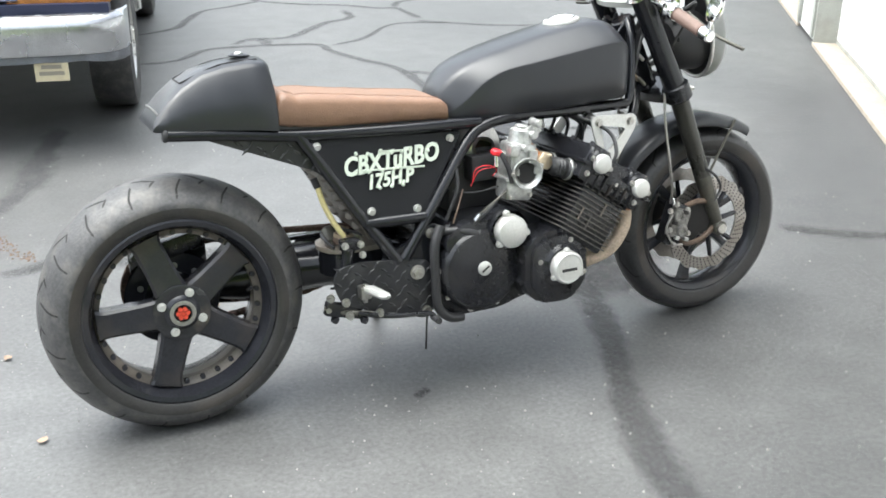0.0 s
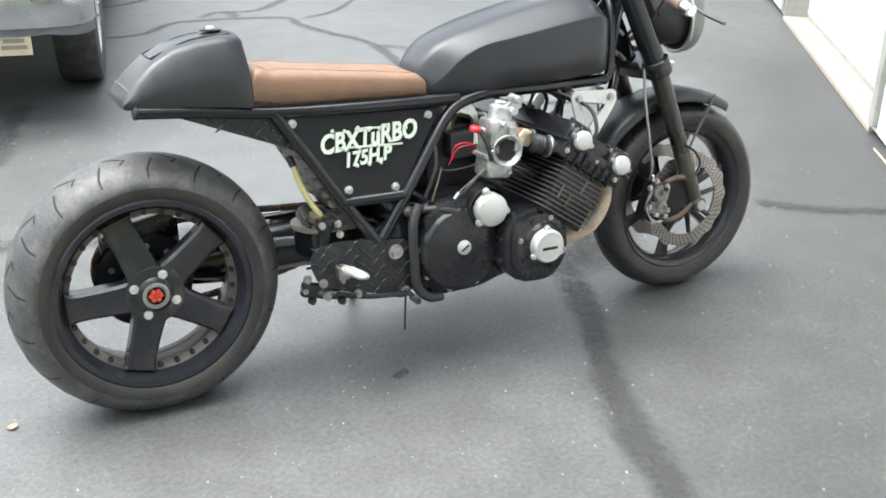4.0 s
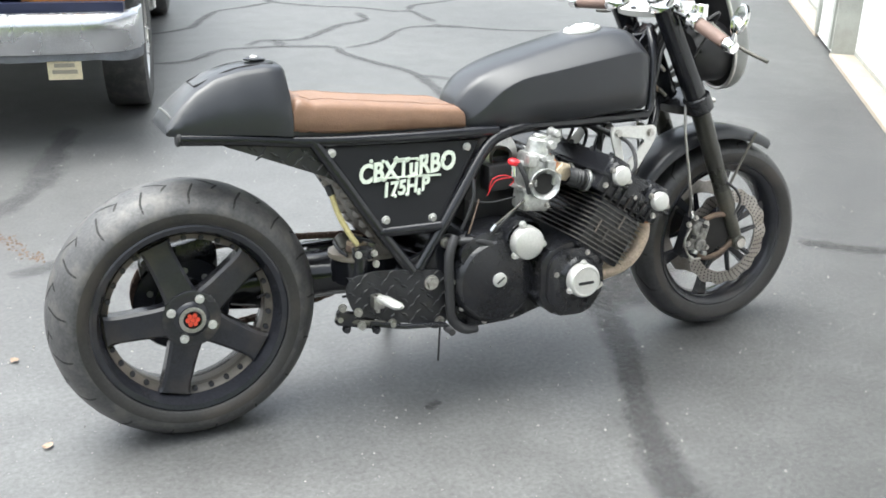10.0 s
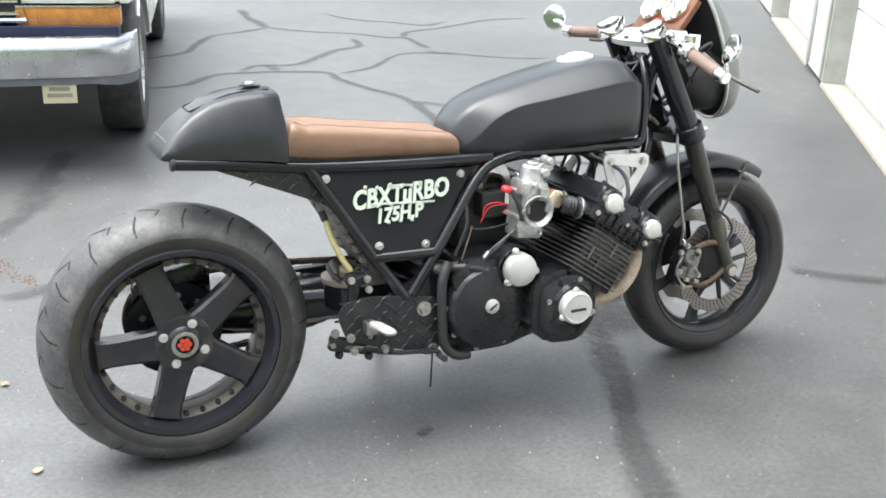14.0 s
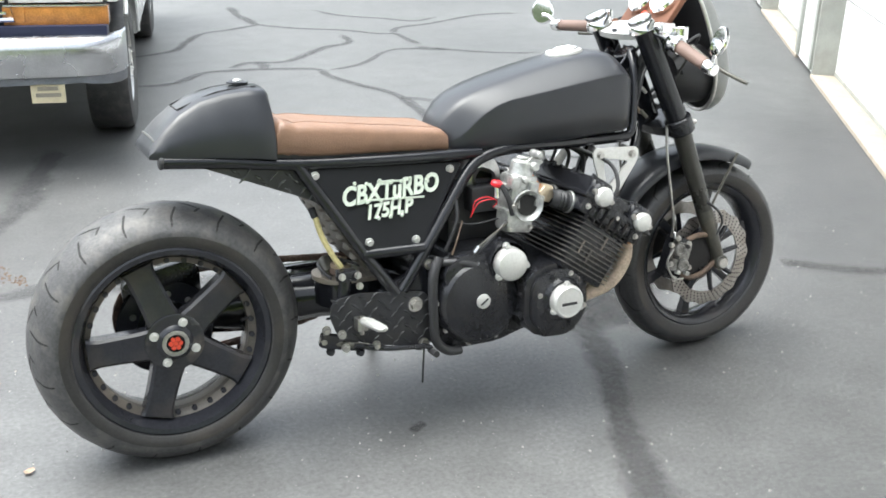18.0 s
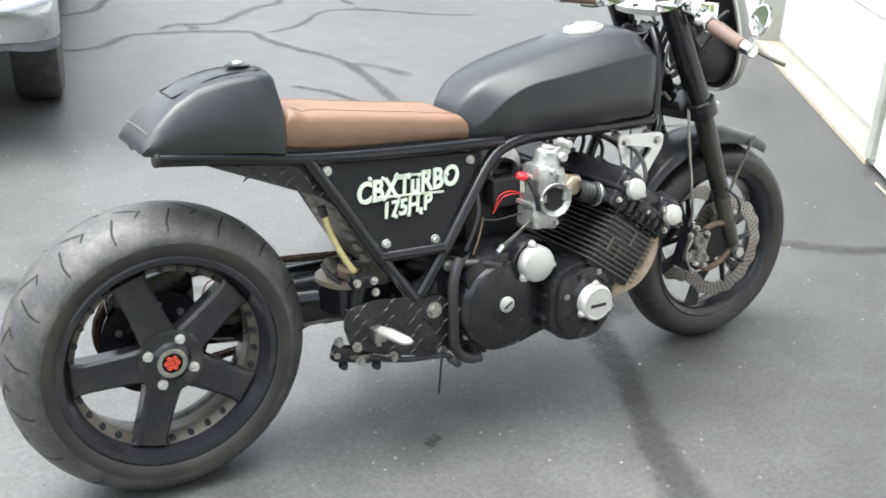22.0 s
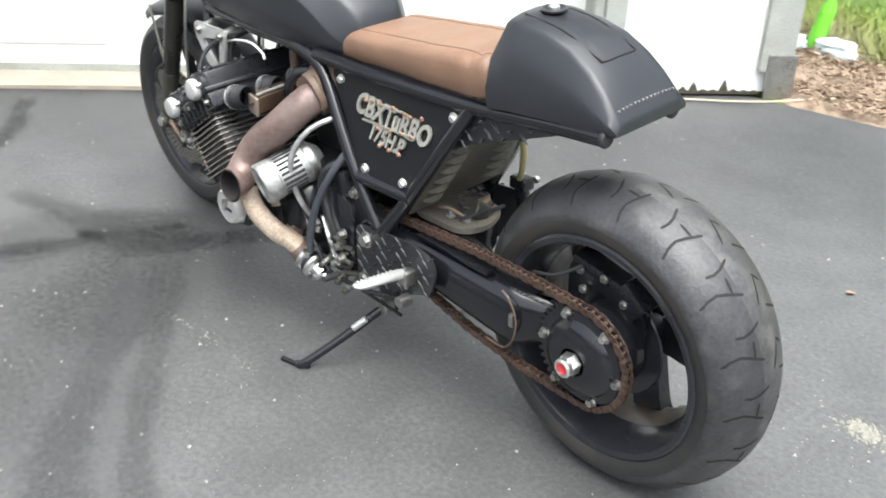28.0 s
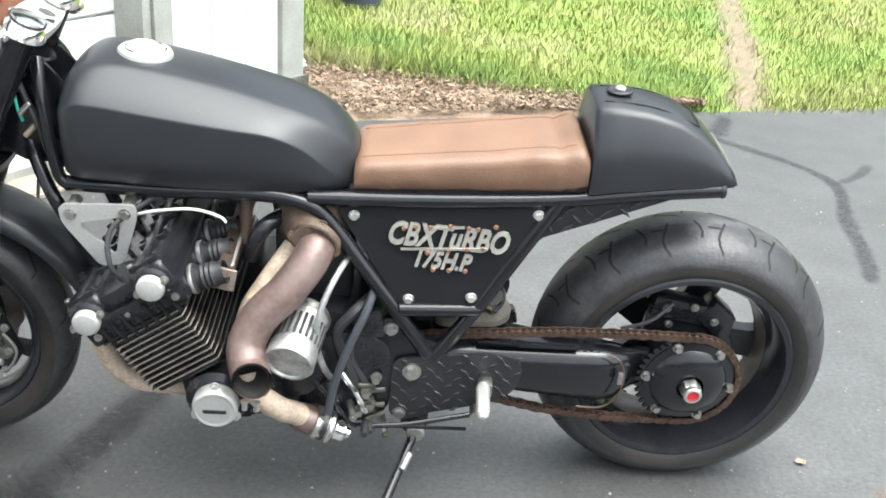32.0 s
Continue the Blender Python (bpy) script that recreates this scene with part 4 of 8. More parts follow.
for s in (-1, 1):
    part("side_window", prism(bmesh.new(), [(-0.85, 1.12), (-1.12, 1.55), (-1.95, 1.56), (-2.05, 1.12)], s * 0.702, s * 0.708), M_GLASSD, truck)
bm = bmesh.new()
ws = [V(-0.6, -0.62, 1.1), V(-0.6, 0.62, 1.1), V(-1.04, 0.58, 1.59), V(-1.04, -0.58, 1.59)]
nrm = V(0.75, 0, 0.66) * 0.012
loft(bm, [ws, [p + nrm for p in ws]])
part("windscreen", bm, M_GLASSD, truck)
# underbody keeps the wheel housings dark; its navy tint is painted shadow colour
part("underbody", box(bmesh.new(), (-1.75, 0, 0.66), (4.7, 1.1, 0.16), bevel=0.05), mat("shadow_blue_underbody", (0.03, 0.03, 0.048), 0.7, var=0.3), truck)
# dark box added to close the open front behind the bumper
part("front_apron", box(bmesh.new(), (0.64, 0, 0.66), (0.2, 1.5, 0.28), bevel=0.03), M_BLACKP, truck)
# bumper: a bowed chrome bar with a lower lip
def bumper_line(t):
    """Plan of the bumper: gently bowed, its ends wrapped back round the corners."""
    k = max(0.0, abs(t) - 0.78) / 0.22
    return 0.98 - 0.06 * t * t - 0.2 * k ** 2.2, math.copysign(0.67 * min(1, abs(t) / 0.78) + 0.2 * math.sin(k * math.pi / 2), t)


bm = bmesh.new()
loops = []
for i in range(41):
    x, y = bumper_line(-1 + i / 20)
    prof = [(-0.03, 0.475), (0.0, 0.475), (0.014, 0.495), (0.018, 0.53), (0.028, 0.545), (0.031, 0.6), (0.022, 0.632), (-0.002, 0.65), (-0.05, 0.655), (-0.05, 0.5)]
    loops.append([V(x + dx, y * (1 + dx * 0.1), z) for dx, z in prof])
loft(bm, loops)
part("bumper", bm, M_BUMPER, truck, "scuffed chrome front bumper", angle=45)
bm = bmesh.new()
loops = []
for i in range(41):
    x, y = bumper_line((-1 + i / 20) * 0.97)
    loops.append([V(x + dx - 0.03, y, z + (0.016 if z < 0.45 else 0.004) * noise.noise(V(y * 9, z, 2))) for dx, z in ((0.0, 0.432), (0.015, 0.437), (0.015, 0.485), (-0.03, 0.485))])
loft(bm, loops)
part("valance", bm, mat("dull_grey_valance", (0.2, 0.21, 0.235), 0.55, 0.2, var=0.25, coarse=8, bump=0.1, dirt=(0.16, 0.16, 0.17), dirt_amount=0.3, dirt_scale=9), truck, "dull grey lower valance", angle=45)
# navy strip in the bumper gap: the shade there, given as colour
part("filler", box(bmesh.new(), (0.83, 0, 0.67), (0.12, 1.6, 0.05)), mat("navy_gap_shade", (0.02, 0.025, 0.06), 0.5, var=0.1), truck, "dark blue strip filling the gap at the bumper, coloured as its shade")
for s in (-1, 1):
    lamp = part("headlight", box(bmesh.new(), (0.79, s * 0.58, 0.865), (0.09, 0.42, 0.15), bevel=0.015), M_LENS, truck, "clear headlight lens")
    part("turn_signal", box(bmesh.new(), (0.795, s * 0.58, 0.735), (0.1, 0.46, 0.09), bevel=0.012), M_AMBER, lamp, "amber turn signal")
    part("signal_trim", box(bmesh.new(), (0.845, s * 0.58, 0.781), (0.006, 0.45, 0.008), bevel=0.002), M_CHROME, lamp)
    part("signal_divider", box(bmesh.new(), (0.846, s * 0.44, 0.735), (0.004, 0.012, 0.08), bevel=0.001), M_AMBER, lamp)
    part("corner_lens", box(bmesh.new(), (0.76, s * 0.83, 0.85), (0.12, 0.05, 0.12), bevel=0.012), M_LENS, lamp)
grille = part("grille", box(bmesh.new(), (0.8, 0, 0.83), (0.08, 0.78, 0.24), bevel=0.02), M_BLACKP, truck, "black grille")
for k in range(4):
    part("grille_bar", box(bmesh.new(), (0.845, 0, 0.75 + k * 0.055), (0.02, 0.74, 0.016), bevel=0.004), M_CHROME, grille)
bm = bmesh.new()
tube(bm, [(0.85, -0.4, 0.72), (0.85, 0.4, 0.72), (0.84, 0.36, 0.95), (0.84, -0.36, 0.95), (0.85, -0.4, 0.72)], 0.014, 8, 1)
part("grille_surround", bm, M_CHROME, grille)
for s in (-1, 1):
    part("fog_light_hole", cyl(bmesh.new(), (0.97, s * 0.22, 0.52), (1.013, s * 0.22, 0.52), 0.022, n=16), M_BLACKP, truck)
tag = part("front_tag", box(bmesh.new(), (0.93, 0.52, 0.4), (0.008, 0.15, 0.095), bevel=0.003), M_TAG, truck, "small yellowed tag under the bumper")
for k, (w, z) in enumerate(((0.09, 0.42), (0.11, 0.39))):
    part("tag_bar", box(bmesh.new(), (0.9355, 0.52, z), (0.002, w, 0.018)), mat("tag_bar_grey", (0.3, 0.27, 0.22), 0.6), tag)


def truck_wheel(name, x, y, s):
    tyre = part("wheel", lathe(bmesh.new(), (x, y, 0.36), (0, s, 0), [(0.21, -0.1), (0.3, -0.115), (0.345, -0.105), (0.36, -0.08), (0.36, 0.08), (0.345, 0.105), (0.3, 0.118), (0.215, 0.105), (0.2, 0.06)], 48), M_TYRE, truck, "black truck tyre")
    part("rim", lathe(bmesh.new(), (x, y, 0.36), (0, s, 0), [(0.215, 0.104), (0.2, 0.085), (0.19, 0.05), (0.12, 0.07), (0.09, 0.1), (0.05, 0.105), (0, 0.105)], 40), M_ALU, tyre, "silver steel rim")
    for k in range(5):
        a = k * 2 * math.pi / 5
        part("lug_nut", cyl(bmesh.new(), (x + 0.08 * math.cos(a), y + s * 0.09, 0.36 + 0.08 * math.sin(a)), (x + 0.08 * math.cos(a), y + s * 0.118, 0.36 + 0.08 * math.sin(a)), 0.011, n=8), M_CHROME, tyre)


for x in (0.0, -3.0):
    for s in (-1, 1):
        truck_wheel("wheel", x, s * 0.73, s)
for s in (-1, 1):
    part("arch_lip", tube(bmesh.new(), [(0.545 * math.cos(a), s * 0.86, 0.36 + 0.545 * math.sin(a)) for a in np.linspace(0.62, math.pi - 0.15, 15)], 0.012, 8, 1), M_CARPAINT, truck)


# ---- motorcycle: its own frame, leaning on the side stand ----
LEAN = 5.29
bike = thing("motorcycle", "matte black cafe racer motorcycle, brown leather seat, on its side stand", "motorcycle", pose(0, 0, 0, -LEAN))
SIDES = (-1, 1)


def flip(p, s):
    return V(p[0], p[1] * s, p[2])


# rear wheel: axle at x 0, height RZ
RZ = 0.323
rim = part("rear_wheel", lathe(bmesh.new(), (0, 0, RZ), (0, 1, 0), [
    (0.238, -0.1), (0.243, -0.097), (0.243, -0.088), (0.228, -0.083), (0.218, -0.06), (0.213, 0.0), (0.216, 0.05), (0.228, 0.083), (0.243, 0.088), (0.243, 0.097), (0.238, 0.1),
    (0.226, 0.097), (0.214, 0.075), (0.207, 0.04), (0.2, 0.0), (0.196, -0.03), (0.196, -0.048), (0.207, -0.052), (0.216, -0.07), (0.226, -0.097)], 96, True), M_WHEEL, bike, "black five-spoke rear wheel rim, dusty inside")
part("wheel_barrel", lathe(bmesh.new(), (0, 0, RZ), (0, 1, 0), [(0.2027, 0.02), (0.1992, 0.0), (0.1952, -0.03), (0.1952, -0.046)], 96), M_BARREL, rim, "inside of the rim coated with tan dust", angle=60)
part("bolt_ring", lathe(bmesh.new(), (0, 0, RZ), (0, 1, 0), [(0.1946, -0.03), (0.1946, -0.0495), (0.2062, -0.0537), (0.211, -0.062)], 96), M_RING, rim, "dusty ring that carries the rim bolts", angle=60)
tyre_prof = [(0.236, -0.088), (0.246, -0.099), (0.262, -0.104), (0.279, -0.103), (0.287, -0.098), (0.303, -0.086), (0.317, -0.066), (0.327, -0.043), (0.334, -0.02), (0.336, 0.0)]
tyre_prof = tyre_prof + [(r, -h) for r, h in reversed(tyre_prof[:-1])]
tyre = part("tyre", lathe(bmesh.new(), (0, 0, RZ), (0, 1, 0), tyre_prof, 128), M_TYRE, rim, "wide worn rear tyre", angle=60)
# the left half of the tread takes the darker rubber
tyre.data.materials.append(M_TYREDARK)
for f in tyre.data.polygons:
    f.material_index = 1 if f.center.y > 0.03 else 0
sw = [(0.244, 0.0975), (0.25, 0.1015), (0.262, 0.1052), (0.272, 0.1048)]
for s in SIDES:
    part("sidewall", lathe(bmesh.new(), (0, 0, RZ), (0, 1, 0), [(r, s * h) for r, h in sw], 128), M_SIDEWALL, rim, "brown dusty tyre sidewall", angle=60)


def on_tyre(a, y, lift, cz, cx, prof):
    """A point on a tyre's tread at the angle a and the offset y across it."""
    hs, rs = [h for r, h in prof], [r for r, h in prof]
    r = float(np.interp(y, hs, rs)) + lift
    return V(cx + r * math.cos(a), y, cz + r * math.sin(a))


def grooves(prof, cx, cz, count, paths, w, wheel, label=""):
    """One hooked groove a side, then copies round the wheel."""
    tread = [(r, h) for r, h in prof[2:-2]]
    c = V(cx, 0, cz)
    for s in SIDES:
        first = None
        for k in range(count):
            turn = (k + (0.5 if s > 0 else 0)) * 2 * math.pi / count
            m = Matrix.Translation(c) @ Matrix.Rotation(-turn, 4, "Y") @ Matrix.Translation(-c)
            if first:
                again(first, "tread_groove", m, wheel)
                continue
            bm, base = bmesh.new(), 0.0
            for path in paths[s]:
                ps = [(base + radians(a), y * s) for a, y in path]
                fine = []
                for (a0, y0), (a1, y1) in zip(ps, ps[1:]):
                    fine += [(a0 + (a1 - a0) * j / 4, y0 + (y1 - y0) * j / 4) for j in range(4)]
                fine.append(ps[-1])
                rows = []
                for i, (a, y) in enumerate(fine):
                    a2, y2 = fine[min(i + 1, len(fine) - 1)]
                    a1, y1 = fine[max(i - 1, 0)]
                    da, dy = (a2 - a1) * 0.32, y2 - y1
                    q = math.hypot(da, dy) or 1
                    ww = w * (0.5 if i in (0, len(fine) - 1) else 1)
                    na, ny = -dy / q * ww / 0.32, da / q * ww
                    rows.append([bm.verts.new(on_tyre(a + na, y + ny, 0.0006, cz, cx, tread)), bm.verts.new(on_tyre(a - na, y - ny, 0.0006, cz, cx, tread))])
                for p, q in zip(rows, rows[1:]):
                    bm.faces.new((p[0], p[1], q[1], q[0]))
            first = part("tread_groove", bm, M_GROOVE, wheel, label)
            first.matrix_basis = m


HOOK = [[(1.8, 0.093), (1.4, 0.074), (-0.4, 0.05), (-1.6, 0.034)], [(-3, 0.01), (-11.5, 0.034)], [(-12.1, 0.031), (-9, 0.052)]]
WAVE = [[(0.5, 0.09), (-0.8, 0.076), (-1.2, 0.06), (-0.2, 0.046), (1.0, 0.032), (2.4, 0.014)], [(1.0, 0.033), (-4.6, 0.03)], [(-9.4, 0.008), (-7.5, 0.03), (-7, 0.045), (-7.6, 0.06)]]
grooves(tyre_prof, 0, RZ, 17, {-1: HOOK, 1: WAVE}, 0.0027, rim, "black hooked tread groove")

# five broad spokes on the outer face, lug nuts, emblem and beadlock bolts
spoke0 = None
SPK = 110
for k in range(5):
    a = radians(SPK - 72 * k)
    if spoke0 is None:
        bm = bmesh.new()
        loops = []
        for r, w, y0, y1 in ((0.03, 0.03, -0.086, -0.05), (0.06, 0.041, -0.084, -0.045), (0.085, 0.038, -0.081, -0.042), (0.13, 0.036, -0.077, -0.038), (0.175, 0.035, -0.074, -0.033), (0.194, 0.037, -0.073, -0.033), (0.205, 0.042, -0.073, -0.033)):
            loops.append([V(r, y1, -w), V(r, y0 + 0.006, -w), V(r, y0, -w + 0.007), V(r, y0 + 0.0012, 0), V(r, y0, w - 0.007), V(r, y0 + 0.006, w), V(r, y1, w)])
        loft(bm, loops)
        spoke0 = part("spoke", bm, M_WHEEL, rim, angle=30)
        spoke0.matrix_basis = Matrix.Translation((0, 0, RZ)) @ Matrix.Rotation(-a, 4, "Y")
    else:
        again(spoke0, "spoke", Matrix.Translation((0, 0, RZ)) @ Matrix.Rotation(-a, 4, "Y"), rim)
part("hub", lathe(bmesh.new(), (0, 0, RZ), (0, 1, 0), [(0, -0.088), (0.028, -0.088), (0.03, -0.096), (0.035, -0.097), (0.04, -0.094), (0.046, -0.088), (0.06, -0.088), (0.07, -0.08), (0.07, -0.03), (0.05, 0.02), (0.05, 0.06)], 48), M_WHEEL, rim)
part("hub_dish", lathe(bmesh.new(), (0, 0, RZ), (0, 1, 0), [(0.034, -0.0885), (0.042, -0.0892), (0.058, -0.0892), (0.068, -0.0905), (0.0725, -0.0885), (0.0725, -0.08)], 48), M_DISH, rim, "half-dusty hub dish round the emblem")
part("emblem_ring", lathe(bmesh.new(), (0, 0, RZ), (0, 1, 0), [(0.023, -0.099), (0.029, -0.1005), (0.033, -0.099), (0.033, -0.094), (0.023, -0.094)], 40, True), M_STEEL, rim, "silver ring round the wheel emblem")
bm = bmesh.new()
for k in range(6):
    a = k * math.pi / 3
    cyl(bm, (0.012 * math.cos(a), -0.094, RZ + 0.012 * math.sin(a)), (0.012 * math.cos(a), -0.1, RZ + 0.012 * math.sin(a)), 0.0058, n=8)
cyl(bm, (0, -0.094, RZ), (0, -0.099, RZ), 0.006, n=8)
part("emblem", bm, M_CRIMSON, rim, "orange-red centre emblem")
for k in range(4):
    a = radians(65 + 90 * k)
    c = V(0.054 * math.cos(a), -0.088, RZ + 0.054 * math.sin(a))
    part("lug_nut", bolt(bmesh.new(), c, (0, -1, 0), 0.0086, 0.013), M_BRUSHED, rim, "steel lug nut")
for k in range(30):
    a = radians(12 * k + 5)
    c = V(0.2015 * math.cos(a), -0.05, RZ + 0.2015 * math.sin(a))
    part("rim_bolt", cyl(bmesh.new(), c, c + V(0, -0.009, 0), 0.0078, 0.0068, 8), M_WHEEL, rim)
for s in (-1,):
    part("valve", cyl(bmesh.new(), (0.19, -0.05, RZ + 0.02), (0.175, -0.06, RZ + 0.018), 0.004, n=8), M_BLACKP, rim)

# rear brake: disc, carrier and caliper inside the wheel
part("rear_brake_disc", lathe(bmesh.new(), (0, 0.035, RZ), (0, 1, 0), [(0.06, -0.003), (0.121, -0.003), (0.124, 0), (0.121, 0.003), (0.06, 0.003)], 64, True), M_WHEEL, bike, "black drilled rear brake disc")
for k in range(10):
    a = radians(36 * k + 10)
    part("disc_bolt", bolt(bmesh.new(), (0.088 * math.cos(a), 0.031, RZ + 0.088 * math.sin(a)), (0, -1, 0), 0.006, 0.006), M_STEEL, bike)
part("hub_carrier", lathe(bmesh.new(), (0, 0, RZ), (0, 1, 0), [(0, 0.1), (0.075, 0.1), (0.082, 0.092), (0.082, 0.06), (0.09, 0.05), (0.09, 0.042), (0.05, 0.02), (0, 0.02)], 40), M_FRAME, bike, "black eccentric hub carrier")
bm = bmesh.new()
box(bm, (0.03, 0.045, RZ + 0.14), (0.12, 0.05, 0.05), Euler((0, radians(-10), 0)).to_matrix(), 0.008)
box(bm, (-0.055, 0.045, RZ + 0.125), (0.07, 0.06, 0.06), Euler((0, radians(-40), 0)).to_matrix(), 0.008)
caliper = part("rear_caliper", bm, M_ENGINE, bike, "black rear brake caliper")
for x, z in ((0.06, 0.15), (0.0, 0.155), (-0.05, 0.12), (0.05, 0.11)):
    part("caliper_bolt", bolt(bmesh.new(), (x, 0.075, RZ + z), (0, 1, 0), 0.007, 0.007), M_STEEL, caliper)
part("caliper_bracket", prism(bmesh.new(), round_outline([(-0.09, RZ + 0.02), (-0.1, RZ + 0.13), (0.02, RZ + 0.165), (0.1, RZ + 0.15), (0.1, RZ + 0.05), (0, RZ + 0.03)], 0.02), 0.05, 0.062, 0.003), M_FRAME, bike)
tube(bm := bmesh.new(), [(0.05, 0.08, RZ + 0.165), (0.1, 0.1, RZ + 0.13), (0.16, 0.1, RZ + 0.11)], 0.004, 8)
part("brake_hose", bm, M_RUBBER, bike)

# sprocket, drive flange, chain
SY = 0.127


def sprocket(r, teeth, y, h=0.003):
    bm = bmesh.new()
    pts = []
    for i in range(teeth):
        a = 2 * math.pi * i / teeth
        for da, rr in ((-0.38, r - 0.007), (-0.16, r + 0.004), (0.16, r + 0.004), (0.38, r - 0.007)):
            t = a + da * 2 * math.pi / teeth
            pts.append((rr * math.cos(t), RZ + rr * math.sin(t)))
    return prism(bm, pts, y - h, y + h)


spr = part("rear_sprocket", sprocket(0.112, 42, SY), M_FRAME, bike, "black rear sprocket", smooth=False)
part("drive_flange", lathe(bmesh.new(), (0, 0, RZ), (0, 1, 0), [(0.1, SY), (0.1, SY + 0.006), (0.084, SY + 0.01), (0.074, SY + 0.022), (0.045, SY + 0.03), (0.03, SY + 0.03), (0.03, SY + 0.01)], 48), M_FRAME, spr, "black domed drive flange")
part("axle_nut", cyl(bmesh.new(), (0, SY + 0.025, RZ), (0, SY + 0.048, RZ), 0.024, 0.022, 6, 0.002), M_ALU, spr, "large silver axle nut")
part("axle_collar", lathe(bmesh.new(), (0, SY, RZ), (0, 1, 0), [(0.013, 0.046), (0.019, 0.046), (0.02, 0.058), (0.017, 0.061), (0.013, 0.061)], 24, True), M_ALU, spr)
part("axle_plug", cyl(bmesh.new(), (0, SY + 0.044, RZ), (0, SY + 0.056, RZ), 0.013, n=16), M_REDP, spr, "red plastic plug in the axle end")
for k in range(6):
    a = radians(7 + 60 * k)
    part("sprocket_bolt", bolt(bmesh.new(), (0.095 * math.cos(a), SY + 0.006, RZ + 0.095 * math.sin(a)), (0, 1, 0), 0.0085, 0.012), M_STEEL, spr, "steel sprocket bolt")

# closed chain path: rear sprocket, lower run, front sprocket, upper run
FX, FZ, FR, RR = 0.64, 0.36, 0.045, 0.112
loop = []
ang = math.atan2(FZ - RZ, FX)
for k in range(25):
    a = ang + math.pi / 2 + 0.1 + (math.pi - 0.2) * k / 24
    loop.append(V(RR * math.cos(a), SY, RZ + RR * math.sin(a)))
sag = [V(0.16, SY, RZ - 0.112), V(0.32, SY, RZ - 0.095), V(0.48, SY, RZ - 0.058)]
loop += sag
for k in range(9):
    a = ang - math.pi / 2 + math.pi * k / 8
    loop.append(V(FX + FR * math.cos(a), SY, FZ + FR * math.sin(a)))
loop += [V(0.5, SY, FZ + 0.058), V(0.3, SY, FZ + 0.074), V(0.12, SY, RZ + 0.114)]
loop.append(loop[0].copy())
cum = [0.0]
for p, q in zip(loop, loop[1:]):
    cum.append(cum[-1] + (q - p).length)
nlink = round(cum[-1] / 0.0159)
nlink += nlink % 2
pins = []
for i in range(nlink):
    t = cum[-1] * i / nlink
    j = max(k for k in range(len(cum)) if cum[k] <= t)
    j = min(j, len(loop) - 2)
    pins.append(loop[j].lerp(loop[j + 1], (t - cum[j]) / max(cum[j + 1] - cum[j], 1e-6)))
bm = bmesh.new()
for p in pins:
    cyl(bm, p + V(0, -0.011, 0), p + V(0, 0.011, 0), 0.0042, n=8)
chain = part("drive_chain", bm, M_CHAIN, bike, "rusty brown drive chain")


def link_mesh(h):
    bm = bmesh.new()
    out = []
    for c, a0 in ((0.00795, -90), (-0.00795, 90)):
        for k in range(5):
            a = radians(a0 + 45 * k)
            out.append((c + 0.0072 * math.cos(a), 0.0072 * math.sin(a)))
    for s in SIDES:
        prism(bm, out, s * h, s * (h + 0.002))
    return bm


proto = [part("chain_link", link_mesh(h), M_CHAIN, chain, smooth=False) for h in (0.0052, 0.0078)]
for i in range(nlink):
    p, q = pins[i], pins[(i + 1) % nlink]
    d = q - p
    m = Matrix.Translation((p + q) / 2) @ Matrix.Rotation(-math.atan2(d.z, d.x), 4, "Y")
    if i < 2:
        proto[i].matrix_basis = m
    else:
        again(proto[i % 2], "chain_link", m, chain)

# single-sided swing arm, hollow box section narrowing to the pivot
bm = bmesh.new()
loops = []
for x, zc, h, y0, y1 in ((0.08, 0.325, 0.04, 0.06, 0.098), (0.12, 0.325, 0.055, 0.06, 0.115), (0.165, 0.325, 0.066, 0.058, 0.148), (0.2, 0.326, 0.068, 0.05, 0.155), (0.3, 0.33, 0.063, 0.03, 0.155), (0.42, 0.337, 0.057, 0.0, 0.155), (0.5, 0.343, 0.052, -0.05, 0.155), (0.6, 0.35, 0.045, -0.1, 0.155), (0.635, 0.352, 0.03, -0.1, 0.15)):
    b = min(0.036, h * 0.62)
    loops.append([V(x, y0 + b, zc - h), V(x, y1 - b, zc - h), V(x, y1 - b * 0.3, zc - h + b * 0.3), V(x, y1, zc - h + b), V(x, y1, zc + h - b), V(x, y1 - b * 0.3, zc + h - b * 0.3), V(x, y1 - b, zc + h), V(x, y0 + b, zc + h), V(x, y0, zc + h - b), V(x, y0, zc - h + b)])
loft(bm, loops)
swing = part("swing_arm", bm, M_FRAME, bike, "black single-sided swing arm", angle=50)
bm = bmesh.new()
tube(bm, [(0.19, 0.158, 0.4), (0.165, 0.163, 0.39), (0.15, 0.16, 0.35), (0.155, 0.161, 0.3), (0.185, 0.158, 0.262), (0.24, 0.155, 0.258)], 0.0024, 6)
part("arm_wire", bm, M_CAST, swing, "dull brown wire clipped round the end of the arm")
part("arm_clip", box(bmesh.new(), (0.158, 0.162, 0.345), (0.012, 0.01, 0.03), bevel=0.002), M_STEEL, swing)
part("chain_guard", box(bmesh.new(), (0.36, 0.13, 0.405), (0.22, 0.03, 0.01), bevel=0.003), M_FRAME, swing)
